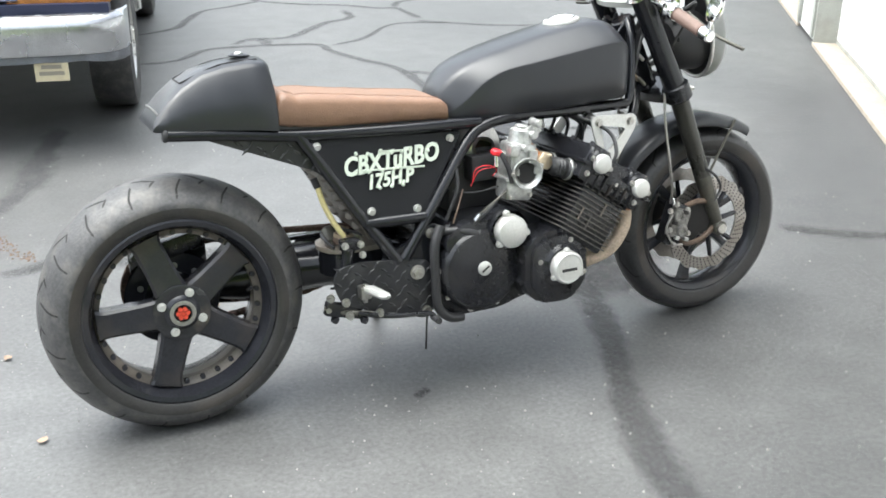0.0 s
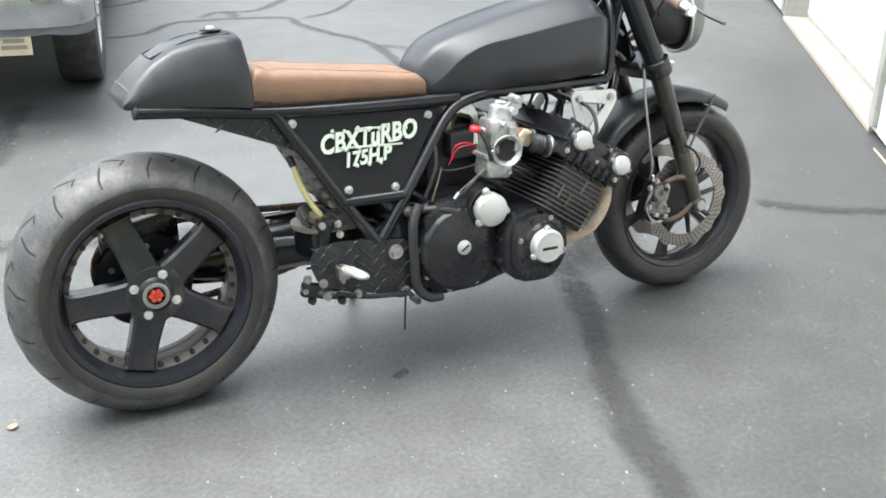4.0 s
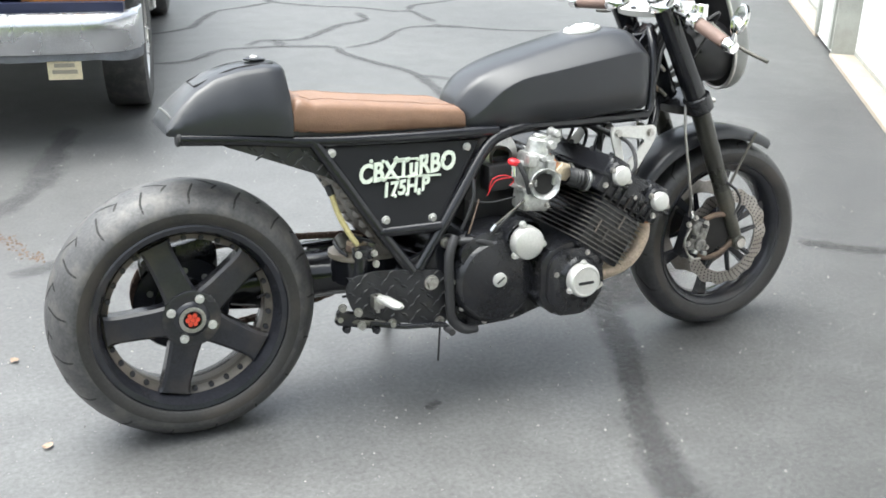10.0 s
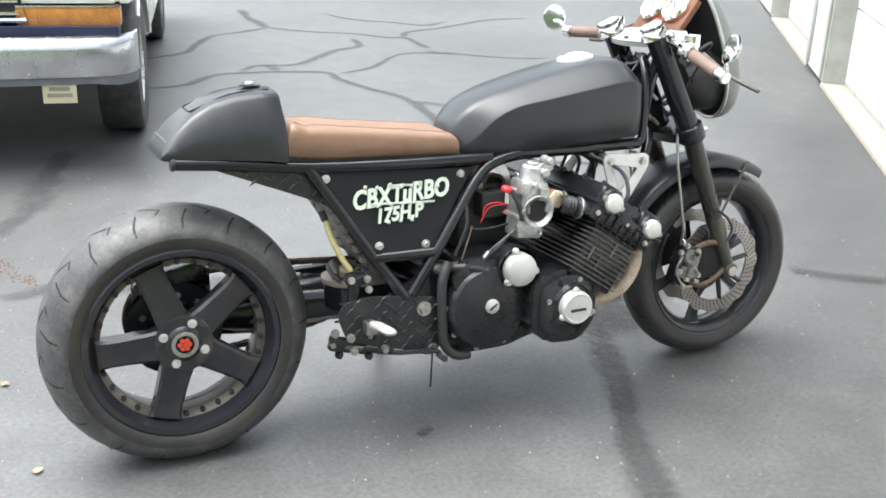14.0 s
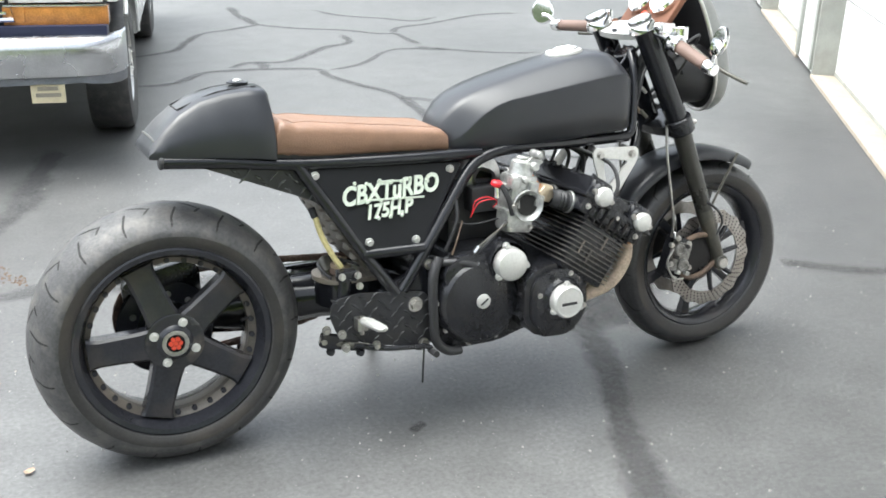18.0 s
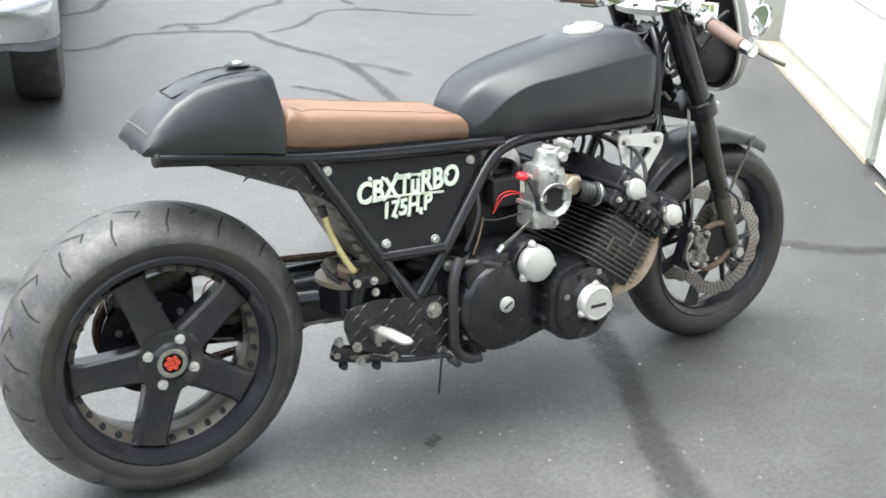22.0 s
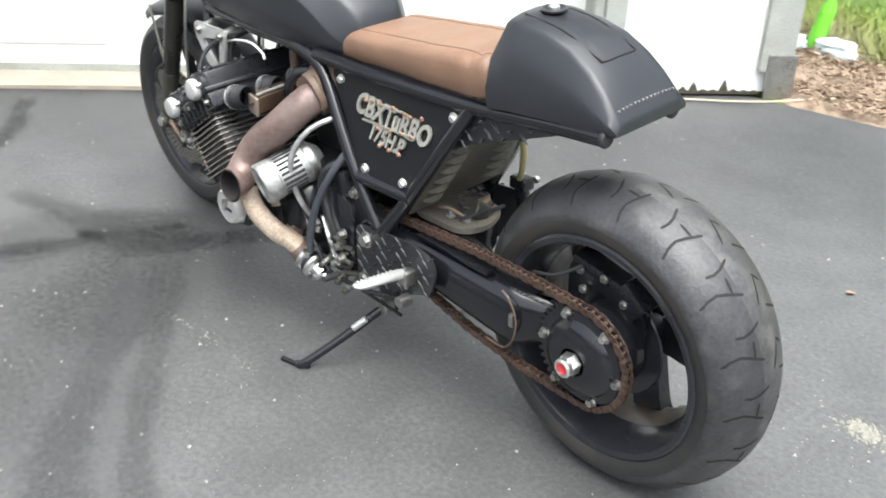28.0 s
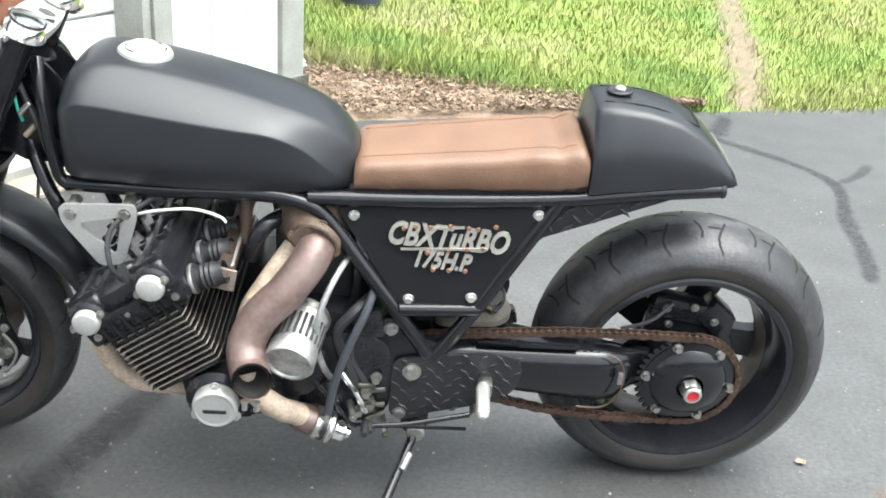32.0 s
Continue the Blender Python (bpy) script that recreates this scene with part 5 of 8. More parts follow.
# sandy cast upper shelf of the arm seen from behind, with wiring on it
bm = bmesh.new()
prism(bm, round_outline([(0.385, 0.0), (0.398, 0.046), (0.428, 0.069), (0.56, 0.077), (0.56, -0.077), (0.418, -0.072)], 0.025), 0.0, 0.014, 0.004)
bmesh.ops.transform(bm, matrix=Matrix.Translation((0, 0, 0.398)) @ Matrix(((1, 0, 0, 0), (0, 0, 1, 0), (0, 1, 0, 0), (0, 0, 0, 1))), verts=bm.verts)
part("arm_shelf", bm, M_SHELF, swing, "dusty sand-coloured top of the swing arm")
for k, pts in enumerate(([(0.42, -0.02, 0.42), (0.44, 0.03, 0.445), (0.48, 0.0, 0.44), (0.45, -0.05, 0.445), (0.43, 0.0, 0.44)], [(0.43, 0.03, 0.418), (0.46, 0.05, 0.44), (0.5, 0.05, 0.43)], [(0.44, -0.06, 0.418), (0.45, -0.03, 0.455), (0.5, -0.06, 0.44)])):
    part("loose_wire", tube(bmesh.new(), pts, 0.004, 8), (M_RUBBER, M_DULLWIRE, M_RUBBER)[k], bike)
bm = bmesh.new()
prism(bm, round_outline([(0.39, 0.0), (0.405, 0.045), (0.435, 0.066), (0.56, 0.075), (0.56, -0.075), (0.425, -0.07)], 0.025), 0.0, 0.067, 0.004)
bmesh.ops.transform(bm, matrix=Matrix.Translation((0, 0, 0.33)) @ Matrix(((1, 0, 0, 0), (0, 0, 1, 0), (0, 1, 0, 0), (0, 0, 0, 1))), verts=bm.verts)
part("arm_bridge", bm, M_FRAME, swing, "black bridge of the swing arm")
for x, y in ((0.42, -0.02), (0.43, 0.03), (0.47, 0.04), (0.5, -0.02)):
    part("arm_fitting", bolt(bmesh.new(), (x, y, 0.416), (0, 0, 1), 0.009, 0.014), M_STEEL if y < 0.03 else M_CARB, swing)
part("shock_ring", lathe(bmesh.new(), (0.455, -0.03, 0.415), (0.2, 0, 1), [(0.022, 0), (0.03, 0.0), (0.032, 0.008), (0.03, 0.016), (0.022, 0.016)], 24, True), M_CAST, swing, "dusty spring ring")
part("shock_ring", lathe(bmesh.new(), (0.455, -0.03, 0.432), (0.2, 0, 1), [(0.018, 0), (0.027, 0.0), (0.027, 0.01), (0.018, 0.012)], 24, True), M_DULLWIRE, swing, "tan spring seat")
part("shock_wire", tube(bmesh.new(), [(0.415, -0.07, 0.42), (0.405, -0.03, 0.43), (0.41, 0.02, 0.435), (0.43, 0.05, 0.425)], 0.0045, 8), M_RUBBER, swing)
part("torque_plate", lathe(bmesh.new(), (-0.005, 0.1, RZ), (0, 1, 0), [(0.05, 0), (0.098, 0), (0.1, 0.004), (0.098, 0.008), (0.05, 0.008)], 56, True), M_WHEEL, bike, "black brake torque plate")
part("shock_eye", cyl(bmesh.new(), (0.43, -0.02, 0.415), (0.43, 0.02, 0.445), 0.022, n=18, bevel=0.003), M_FORK, bike, "dull alloy shock mount")

# ---- frame tubes ----
TR = 0.0155
rails = [(0.005, -0.094, 0.773), (0.15, -0.1, 0.76), (0.34, -0.107, 0.738), (0.6, -0.118, 0.727), (0.83, -0.122, 0.722)]
main = [(1.3, -0.118, 0.724), (1.1, -0.125, 0.724), (0.93, -0.125, 0.726), (0.84, -0.126, 0.712), (0.79, -0.129, 0.678), (0.72, -0.147, 0.59), (0.645, -0.163, 0.49), (0.575, -0.168, 0.39)]
rearv = [(0.33, -0.107, 0.737), (0.4, -0.128, 0.627), (0.48, -0.15, 0.5), (0.56, -0.168, 0.385)]
bar = [(0.475, -0.152, 0.497), (0.64, -0.164, 0.497)]
for s in SIDES:
    f = -s
    for name, pts, k in (("top_rail", rails, 6), ("main_tube", main, 6), ("rear_stay", rearv, 6), ("panel_bar", bar, 1)):
        ob = part(name, tube(bmesh.new(), [flip(p, f) for p in pts], TR, 16, k), M_FRAME, bike)
    part("rail_end_cap", cyl(bmesh.new(), flip((0.0, -0.094, 0.774), f), flip((0.012, -0.094, 0.773), f), 0.0172, n=20, bevel=0.003), M_RUBBER, bike, "black rubber tube cap")
for x, y, z in ((0.05, 0.096, 0.769), (0.34, 0.107, 0.738), (0.62, 0.118, 0.727), (0.56, 0.168, 0.385)):
    part("cross_tube", cyl(bmesh.new(), (x, -y, z), (x, y, z), 0.012, n=14), M_FRAME, bike)
part("backbone", tube(bmesh.new(), [(0.8, 0, 0.73), (1.1, 0, 0.8), (1.34, 0, 0.86)], 0.025, 14), M_FRAME, bike)
for s in SIDES:
    part("head_gusset", prism(bmesh.new(), round_outline([(1.292, 0.735), (1.3, 0.9), (1.345, 0.955), (1.385, 0.9), (1.44, 0.77), (1.4, 0.735)], 0.02), s * 0.045, s * 0.053, 0.002), M_FRAME, bike, "black head gusset plate")
part("steering_head", cyl(bmesh.new(), (1.36, 0, 0.95), (1.455, 0, 0.745), 0.034, n=24, bevel=0.004), M_FRAME, bike)
for s in SIDES:
    part("front_down_tube", tube(bmesh.new(), [flip((1.4, -0.03, 0.79), -s), flip((1.34, -0.1, 0.7), -s), flip((1.3, -0.11, 0.62), -s), flip((1.25, -0.1, 0.5), -s)], 0.014, 14), M_FRAME, bike)


# side panels with lettering
def panel_y(x, z):
    return 0.124 + (0.707 - z) * (0.162 - 0.124) / (0.707 - 0.53)


PANEL = [(0.345, 0.722), (0.776, 0.702), (0.64, 0.507), (0.487, 0.509)]
BOLTS = [(0.371, 0.707), (0.739, 0.688), (0.494, 0.529), (0.622, 0.52)]
ttop = lettering("CBXTuRBO", 0.066, 0.28, 0.0028, 0.031)
tlow = lettering("175H.P", 0.05, 0.28, 0.0028, 0.034)
for s in SIDES:
    bm = prism(bmesh.new(), round_outline(PANEL, 0.012), -0.004, 0.002, 0.001)
    for v in bm.verts:
        v.co.y = s * (v.co.y + panel_y(v.co.x, v.co.z) - 0.008)
    pan = part("side_panel", bm, M_PANEL, bike, "flat black side panel bolted into the frame", smooth=False)
    for x, z in BOLTS:
        part("panel_bolt", bolt(bmesh.new(), (x, s * (panel_y(x, z) - 0.006), z), (0, s, -0.2), 0.0085, 0.009), M_BRUSHED, pan, "bright domed panel bolt")
    tilt = math.atan2(0.162 - 0.124, 0.707 - 0.53)
    for me0, cx, cz, name in ((ttop, 0.563, 0.652, "sign_lettering"), (tlow, 0.552, 0.605, "sign_lettering")):
        if s < 0:
            m = Matrix.Translation((cx, -(panel_y(cx, cz) - 0.001), cz)) @ Matrix.Rotation(radians(90) - tilt, 4, "X") @ Matrix.Rotation(radians(3), 4, "Z") @ Matrix.Diagonal((0.8 if me0 is ttop else 0.88, 1, 1, 1))
        else:
            m = Matrix.Translation((1.126 - cx - 0.012, panel_y(cx, cz) - 0.001, cz)) @ Matrix.Rotation(radians(180), 4, "Z") @ Matrix.Rotation(radians(90) - tilt, 4, "X") @ Matrix.Rotation(radians(-3), 4, "Z") @ Matrix.Diagonal((0.73 if me0 is ttop else 0.78, 1, 1, 1))
        me1 = me0.copy()
        # same metal on both sides; the right one has its reflection painted in
        me1.materials.append(M_LETTER if s < 0 else M_LETTERSTEEL)
        ob = new(name, me1)
        ob.parent, ob.matrix_basis = pan, m
        ob["label"] = "cut-out metal letters, coloured pale green-white for the reflected lawn" if s < 0 else "bare steel cut-out letters"
    yb = lambda z: panel_y(0, z) + 0.001
    shift = 0 if s < 0 else -0.012
    for (x0, x1, z) in ((0.48, 0.655, 0.6315), (0.53, 0.6, 0.6755)):
        bmx = box(bmesh.new(), ((x0 + x1) / 2 + shift, s * yb(z), z), (x1 - x0, 0.005, 0.0045), Euler((0, radians(3), 0)).to_matrix())
        part("sign_strip", bmx, M_LETTER if s < 0 else M_LETTERSTEEL, pan)
    rng = random.Random(11 + s)
    for k in range(14):
        x = 0.468 + 0.19 * (k % 7) / 6.0 + rng.uniform(-0.01, 0.01)
        z = (0.676 if k < 7 else 0.63) + rng.uniform(-0.006, 0.004) - 0.05 * (x - 0.57)
        if k in (7, 12, 13):
            x, z = {7: 0.523, 12: 0.556, 13: 0.588}[k], 0.588
        c = V(x + shift, s * yb(z), z)
        part("weld_spot", cyl(bmesh.new(), c, c + V(0, s * 0.005, 0), 0.0055, 0.004, 8), M_LETTER if s < 0 else M_WELD, pan, "" if s < 0 else "copper brazed spot")
    # welded inner return of the frame behind the panel
    for a, b in (((0.36, 0.718), (0.49, 0.512)), ((0.765, 0.698), (0.635, 0.51)), ((0.49, 0.512), (0.635, 0.51)), ((0.36, 0.718), (0.765, 0.698))):
        part("panel_ledge", cyl(bmesh.new(), (a[0], s * (panel_y(*a) - 0.012), a[1]), (b[0], s * (panel_y(*b) - 0.012), b[1]), 0.006, n=8), M_FRAME, pan)


# tread plate: raised lozenges on a sheet
def lozenges(bm, inside, x0, x1, z0, z1, y, s, pitch=0.022, size=0.011, ysh=None, rise=0.0014):
    i = 0
    z = z0
    while z < z1:
        x = x0 + (pitch / 2 if i % 2 else 0)
        j = 0
        while x < x1:
            if inside(x, z):
                a = radians(40 if (i + j) % 2 else -35)
                yy = y + (ysh(x, z) if ysh else 0)
                u, w = V(math.cos(a), 0, math.sin(a)), V(-math.sin(a), 0, math.cos(a))
                c = V(x, s * yy, z)
                ps = [c - u * size, c + w * size * 0.28, c + u * size, c - w * size * 0.28]
                vs = [bm.verts.new(p) for p in ps]
                tp = [bm.verts.new(c + (p - c) * 0.6 + V(0, s * rise, 0)) for p in ps]
                bm.faces.new(tp)
                for k in range(4):
                    bm.faces.new((vs[k], vs[(k + 1) % 4], tp[(k + 1) % 4], tp[k]))
            x += pitch
            j += 1
        z += pitch * 0.55
        i += 1
    return bm


def in_poly(poly):
    def f(x, z):
        c = False
        for (x0, z0), (x1, z1) in zip(poly, poly[1:] + poly[:1]):
            if (z0 > z) != (z1 > z) and x < (x1 - x0) * (z - z0) / (z1 - z0) + x0:
                c = not c
        return c
    return f


# paler than the plate: the ground's reflection on the gusset studs, as colour
M_STUDS = mat("lit_tread_studs", (0.08, 0.081, 0.086), 0.25, 0.4, var=0.3, bump=0.03)
GUS = [(0.1, 0.752), (0.335, 0.726), (0.4, 0.62), (0.355, 0.647), (0.25, 0.69)]
PEGP = [(0.37, 0.36), (0.385, 0.395), (0.45, 0.405), (0.6, 0.386), (0.645, 0.378), (0.652, 0.235), (0.62, 0.215), (0.57, 0.24), (0.47, 0.265), (0.39, 0.3)]
for s in SIDES:
    g = part("gusset", prism(bmesh.new(), GUS, s * 0.098, s * 0.102), M_PLATE, bike, "black tread plate gusset", smooth=False)
    part("tread_pattern", lozenges(bmesh.new(), in_poly(GUS), 0.1, 0.4, 0.61, 0.76, 0.102, s, 0.038, 0.0165, None, 0.0045), M_STUDS, g, smooth=False)
    p = part("foot_plate", prism(bmesh.new(), round_outline(PEGP, 0.02), s * 0.172, s * 0.178, 0.0015), M_PLATE, bike, "black tread plate carrying the foot peg", smooth=False)
    part("tread_pattern", lozenges(bmesh.new(), in_poly(PEGP), 0.385, 0.64, 0.235, 0.395, 0.178, s, 0.036, 0.0135, None, 0.003), M_PLATE, p, smooth=False)
    part("pivot_nut", bolt(bmesh.new(), (0.606, s * 0.18, 0.351), (0, s, 0), 0.015, 0.014), M_STEEL, p, "large steel pivot nut")
    part("plate_bolt", bolt(bmesh.new(), (0.628, s * 0.178, 0.238), (0, s, 0), 0.011, 0.008), M_STEEL, p)
    part("frame_nut", bolt(bmesh.new(), (0.654, s * 0.168, 0.45), (0, s, 0), 0.011, 0.012), M_STEEL, bike, "steel frame nut")
    part("pivot_lug", prism(bmesh.new(), round_outline([(0.53, 0.41), (0.59, 0.43), (0.665, 0.48), (0.69, 0.44), (0.66, 0.38), (0.65, 0.3), (0.57, 0.3)], 0.015), s * 0.15, s * 0.168, 0.003), M_FRAME, bike, "black frame lug at the pivot")
    # foot peg: alloy bar with ribs, hinged on a steel bracket
    pegbm = bmesh.new()
    loops = []
    for y, w, h, x, z in ((0.198, 0.011, 0.011, 0.455, 0.337), (0.21, 0.0145, 0.0115, 0.456, 0.339), (0.3, 0.014, 0.01, 0.461, 0.35), (0.318, 0.012, 0.007, 0.462, 0.353), (0.328, 0.006, 0.003, 0.463, 0.356)):
        loops.append([V(x + w * math.cos(q * math.pi / 6) * 1.0, s * y, z + h * math.sin(q * math.pi / 6)) for q in range(12)])
    peg = part("foot_peg", loft(pegbm, loops), M_BRUSHED, bike, "ribbed bright alloy foot peg")
    for k in range(9):
        y = 0.225 + k * 0.011
        part("peg_rib", box(bmesh.new(), (0.4575 + k * 0.0004, s * y, 0.35 + k * 0.0012), (0.022, 0.005, 0.0025), bevel=0.001), M_BRUSHED, peg)
    part("peg_bracket", box(bmesh.new(), (0.45, s * 0.19, 0.328), (0.03, 0.036, 0.034), bevel=0.005), M_STEEL, peg)
    part("peg_pin", cyl(bmesh.new(), (0.45, s * 0.195, 0.3), (0.45, s * 0.195, 0.35), 0.006, n=10), M_STEEL, peg)

# linkage: gear lever on the left, brake pedal and master cylinder on the right
lev = part("gear_lever", tube(bmesh.new(), [(0.46, 0.185, 0.25), (0.54, 0.195, 0.238), (0.615, 0.2, 0.224), (0.7, 0.2, 0.215)], 0.006, 10), M_ENGINE, bike, "black gear lever")
part("lever_toe", cyl(bmesh.new(), (0.7, 0.2, 0.225), (0.7, 0.245, 0.228), 0.008, n=10, bevel=0.001), M_RUBBER, lev)
part("lever_joint", cyl(bmesh.new(), (0.463, 0.18, 0.26), (0.463, 0.21, 0.26), 0.014, n=14), M_STEEL, lev)
part("shift_rod", cyl(bmesh.new(), (0.72, 0.185, 0.205), (0.48, 0.19, 0.21), 0.004, n=8), M_ENGINE, lev)
ped = part("brake_pedal", tube(bmesh.new(), [(0.43, -0.19, 0.27), (0.52, -0.2, 0.25), (0.62, -0.205, 0.24), (0.64, -0.21, 0.225)], 0.007, 10), M_ENGINE, bike, "black brake pedal")
part("pedal_toe", cyl(bmesh.new(), (0.638, -0.2, 0.225), (0.638, -0.24, 0.226), 0.009, n=12), M_RUBBER, ped)
part("pedal_spring_wire", cyl(bmesh.new(), (0.632, -0.175, 0.24), (0.628, -0.165, 0.12), 0.0028, n=6), M_RUBBER, ped, "thin dark wire hanging down")
link = part("brake_linkage", tube(bmesh.new(), [(0.36, -0.15, 0.28), (0.41, -0.17, 0.27), (0.47, -0.185, 0.262)], 0.008, 10), M_FORK, bike, "greasy brake linkage with nuts")
for x, z, y in ((0.36, 0.285, 0.155), (0.375, 0.255, 0.16), (0.41, 0.265, 0.18), (0.445, 0.252, 0.19), (0.49, 0.262, 0.19), (0.37, 0.31, 0.15), (0.4, 0.305, 0.185)):
    part("linkage_nut", bolt(bmesh.new(), (x, -y, z), (-0.2, -1, 0), 0.0085, 0.016), M_STEEL if z > 0.26 else M_ENGINE, link)
part("linkage_block", box(bmesh.new(), (0.4, -0.155, 0.275), (0.1, 0.03, 0.036), Euler((0, radians(15), 0)).to_matrix(), 0.006), M_ENGINE, link)
mc = part("rear_master_cylinder", cyl(bmesh.new(), (0.43, -0.142, 0.44), (0.415, -0.15, 0.33), 0.017, n=16, bevel=0.003), M_ENGINE, bike, "black rear brake master cylinder")
part("cylinder_boot", lathe(bmesh.new(), (0.413, -0.151, 0.33), (-0.1, 0, -1), [(0.017, 0), (0.02, 0.008), (0.016, 0.014), (0.019, 0.022), (0.014, 0.03), (0.007, 0.045), (0, 0.045)], 16), M_RUBBER, mc)
part("cylinder_head", box(bmesh.new(), (0.432, -0.145, 0.447), (0.05, 0.035, 0.03), bevel=0.006), M_ENGINE, mc)
for x, y, z in ((0.412, 0.17, 0.452), (0.455, 0.168, 0.45), (0.46, 0.165, 0.42)):
    part("cylinder_bolt", bolt(bmesh.new(), (x, -y, z), (0, -1, 0.2), 0.007, 0.009), M_STEEL, mc)
hose = part("fluid_hose", tube(bmesh.new(), [(0.375, -0.085, 0.6), (0.385, -0.1, 0.55), (0.405, -0.118, 0.5), (0.425, -0.13, 0.465)], 0.0075, 12), M_YELLOW, bike, "yellowed translucent brake fluid hose")
part("hose_cap", cyl(bmesh.new(), (0.368, -0.08, 0.618), (0.376, -0.086, 0.592), 0.0095, n=12, bevel=0.002), M_BLACKP, hose)

# louvred sheet under the seat, between the rear stays
bm = bmesh.new()
p0, p1 = V(0.335, 0, 0.725), V(0.49, 0, 0.45)
dn = (p1 - p0)
nrm = V(dn.z, 0, -dn.x).normalized()
loft(bm, [[V(0, -0.1, 0) + p0, V(0, 0.1, 0) + p0, V(0, 0.1, 0) + p0 - nrm * 0.004, V(0, -0.1, 0) + p0 - nrm * 0.004], [V(0, -0.146, 0) + p1, V(0, 0.146, 0) + p1, V(0, 0.146, 0) + p1 - nrm * 0.004, V(0, -0.146, 0) + p1 - nrm * 0.004]])
tray = part("louvred_sheet", bm, M_TRAY, bike, "dusty louvred sheet metal under the seat", smooth=False)
for k in range(9):
    for s in SIDES:
        c = p0.lerp(p1, 0.1 + k * 0.1) + V(0, s * (0.058 + 0.004 * k), 0)
        bm = bmesh.new()
        loops = []
        for j in range(5):
            y = -0.032 + 0.016 * j
            h = 0.011 * math.sin(math.pi * (j / 4)) ** 0.6 + 0.0008
            dd = dn.normalized()
            loops.append([c + V(0, y, 0) + nrm * 0.0005 - dd * 0.008, c + V(0, y, 0) + nrm * h - dd * 0.001, c + V(0, y, 0) + nrm * h * 0.9 + dd * 0.006, c + V(0, y, 0) + nrm * 0.0005 + dd * 0.008])
        loft(bm, loops, closed=True)
        part("louvre", bm, M_TRAY, tray)

# ---- tail cowl, seat, tank ----
def cowl_loop(x, w, zb, ws, zs, zt, n=6):
    """Half a section: foot, bulging side, soft shoulder, crowned roof; mirrored to a closed loop."""
    half = [V(x, w, zb), V(x, w + 0.004, zb + (zs - zb) * 0.25), V(x, w * 0.72 + ws * 0.28 + 0.006, zb + (zs - zb) * 0.62), V(x, ws + 0.007, zs - 0.01), V(x, ws + 0.001, zs - 0.001), V(x, ws - 0.008, zs + (zt - zs) * 0.3), V(x, ws * 0.5, zs + (zt - zs) * 0.85)]
    return half + [V(x, 0, zt)] + [V(p.x, -p.y, p.z) for p in reversed(half)]


COWL = [(-0.02, 0.094, 0.784, 0.088, 0.795, 0.797), (-0.014, 0.098, 0.782, 0.088, 0.806, 0.809), (0.0, 0.1, 0.781, 0.087, 0.822, 0.827), (0.025, 0.104, 0.78, 0.084, 0.848, 0.855), (0.06, 0.108, 0.779, 0.08, 0.876, 0.885), (0.11, 0.111, 0.777, 0.077, 0.902, 0.912), (0.17, 0.115, 0.771, 0.075, 0.916, 0.926), (0.23, 0.118, 0.765, 0.073, 0.921, 0.931), (0.268, 0.12, 0.759, 0.072, 0.919, 0.929), (0.278, 0.119, 0.758, 0.066, 0.912, 0.922)]
cowl = part("tail_cowl", loft(bmesh.new(), [cowl_loop(*c) for c in COWL]), M_SATIN, bike, "matte black tail cowl with a locked lid", angle=50)


def cowl_top(x, y):
    """Height of the cowl's roof, between two of its sections."""
    k = max(i for i in range(len(COWL) - 1) if COWL[i][0] <= x)
    zz = []
    for c in (COWL[k], COWL[k + 1]):
        ws, zs, zt = c[3:]
        zz.append(float(np.interp(abs(y), [0, ws * 0.5, ws - 0.008, ws + 0.001, ws + 0.007], [zt, zs + (zt - zs) * 0.85, zs + (zt - zs) * 0.3, zs - 0.001, zs - 0.01])))
    t = (x - COWL[k][0]) / (COWL[k + 1][0] - COWL[k][0])
    return zz[0] + (zz[1] - zz[0]) * t


bm = bmesh.new()
grid = {}
nx, ny = 16, 8
for i in range(nx + 1):
    for j in range(ny + 1):
        x = 0.065 + 0.19 * i / nx
        y = (-0.046 + 0.092 * j / ny) * (1 - 0.12 * i / nx)
        e = 0.0007 if 0 < i < nx and 0 < j < ny else -0.0004
        grid[i, j] = bm.verts.new((x, y, cowl_top(x, y) + e))
for i in range(nx):
    for j in range(ny):
        bm.faces.new((grid[i, j], grid[i + 1, j], grid[i + 1, j + 1], grid[i, j + 1]))
part("lid", bm, M_SATIN, cowl, "matte black lid", angle=25)
# a black bead stands for the shade in the lid's gap
part("lid_seam", tube(bmesh.new(), [V(x, y, cowl_top(x, y) + 0.001) for x, y in ((0.257, -0.041), (0.16, -0.0455), (0.075, -0.047), (0.063, -0.04), (0.062, 0), (0.063, 0.04), (0.075, 0.047), (0.16, 0.0455), (0.257, 0.041))], 0.0018, 8, 4), M_SOOTSHADE, cowl, "dark line round the lid, painted as the shaded gap")
zl = cowl_top(0.222, 0)
part("latch_ring", lathe(bmesh.new(), (0.222, 0, zl), (0.05, 0, 1), [(0.0, 0.004), (0.026, 0.0035), (0.027, 0.007), (0.022, 0.009), (0.015, 0.006), (0, 0.006)], 32), M_SATIN, cowl)
part("latch", lathe(bmesh.new(), (0.222, 0, zl), (0.05, 0, 1), [(0.011, 0.005), (0.011, 0.011), (0.008, 0.014), (0, 0.0145)], 24), M_CARB, cowl, "steel lock barrel")
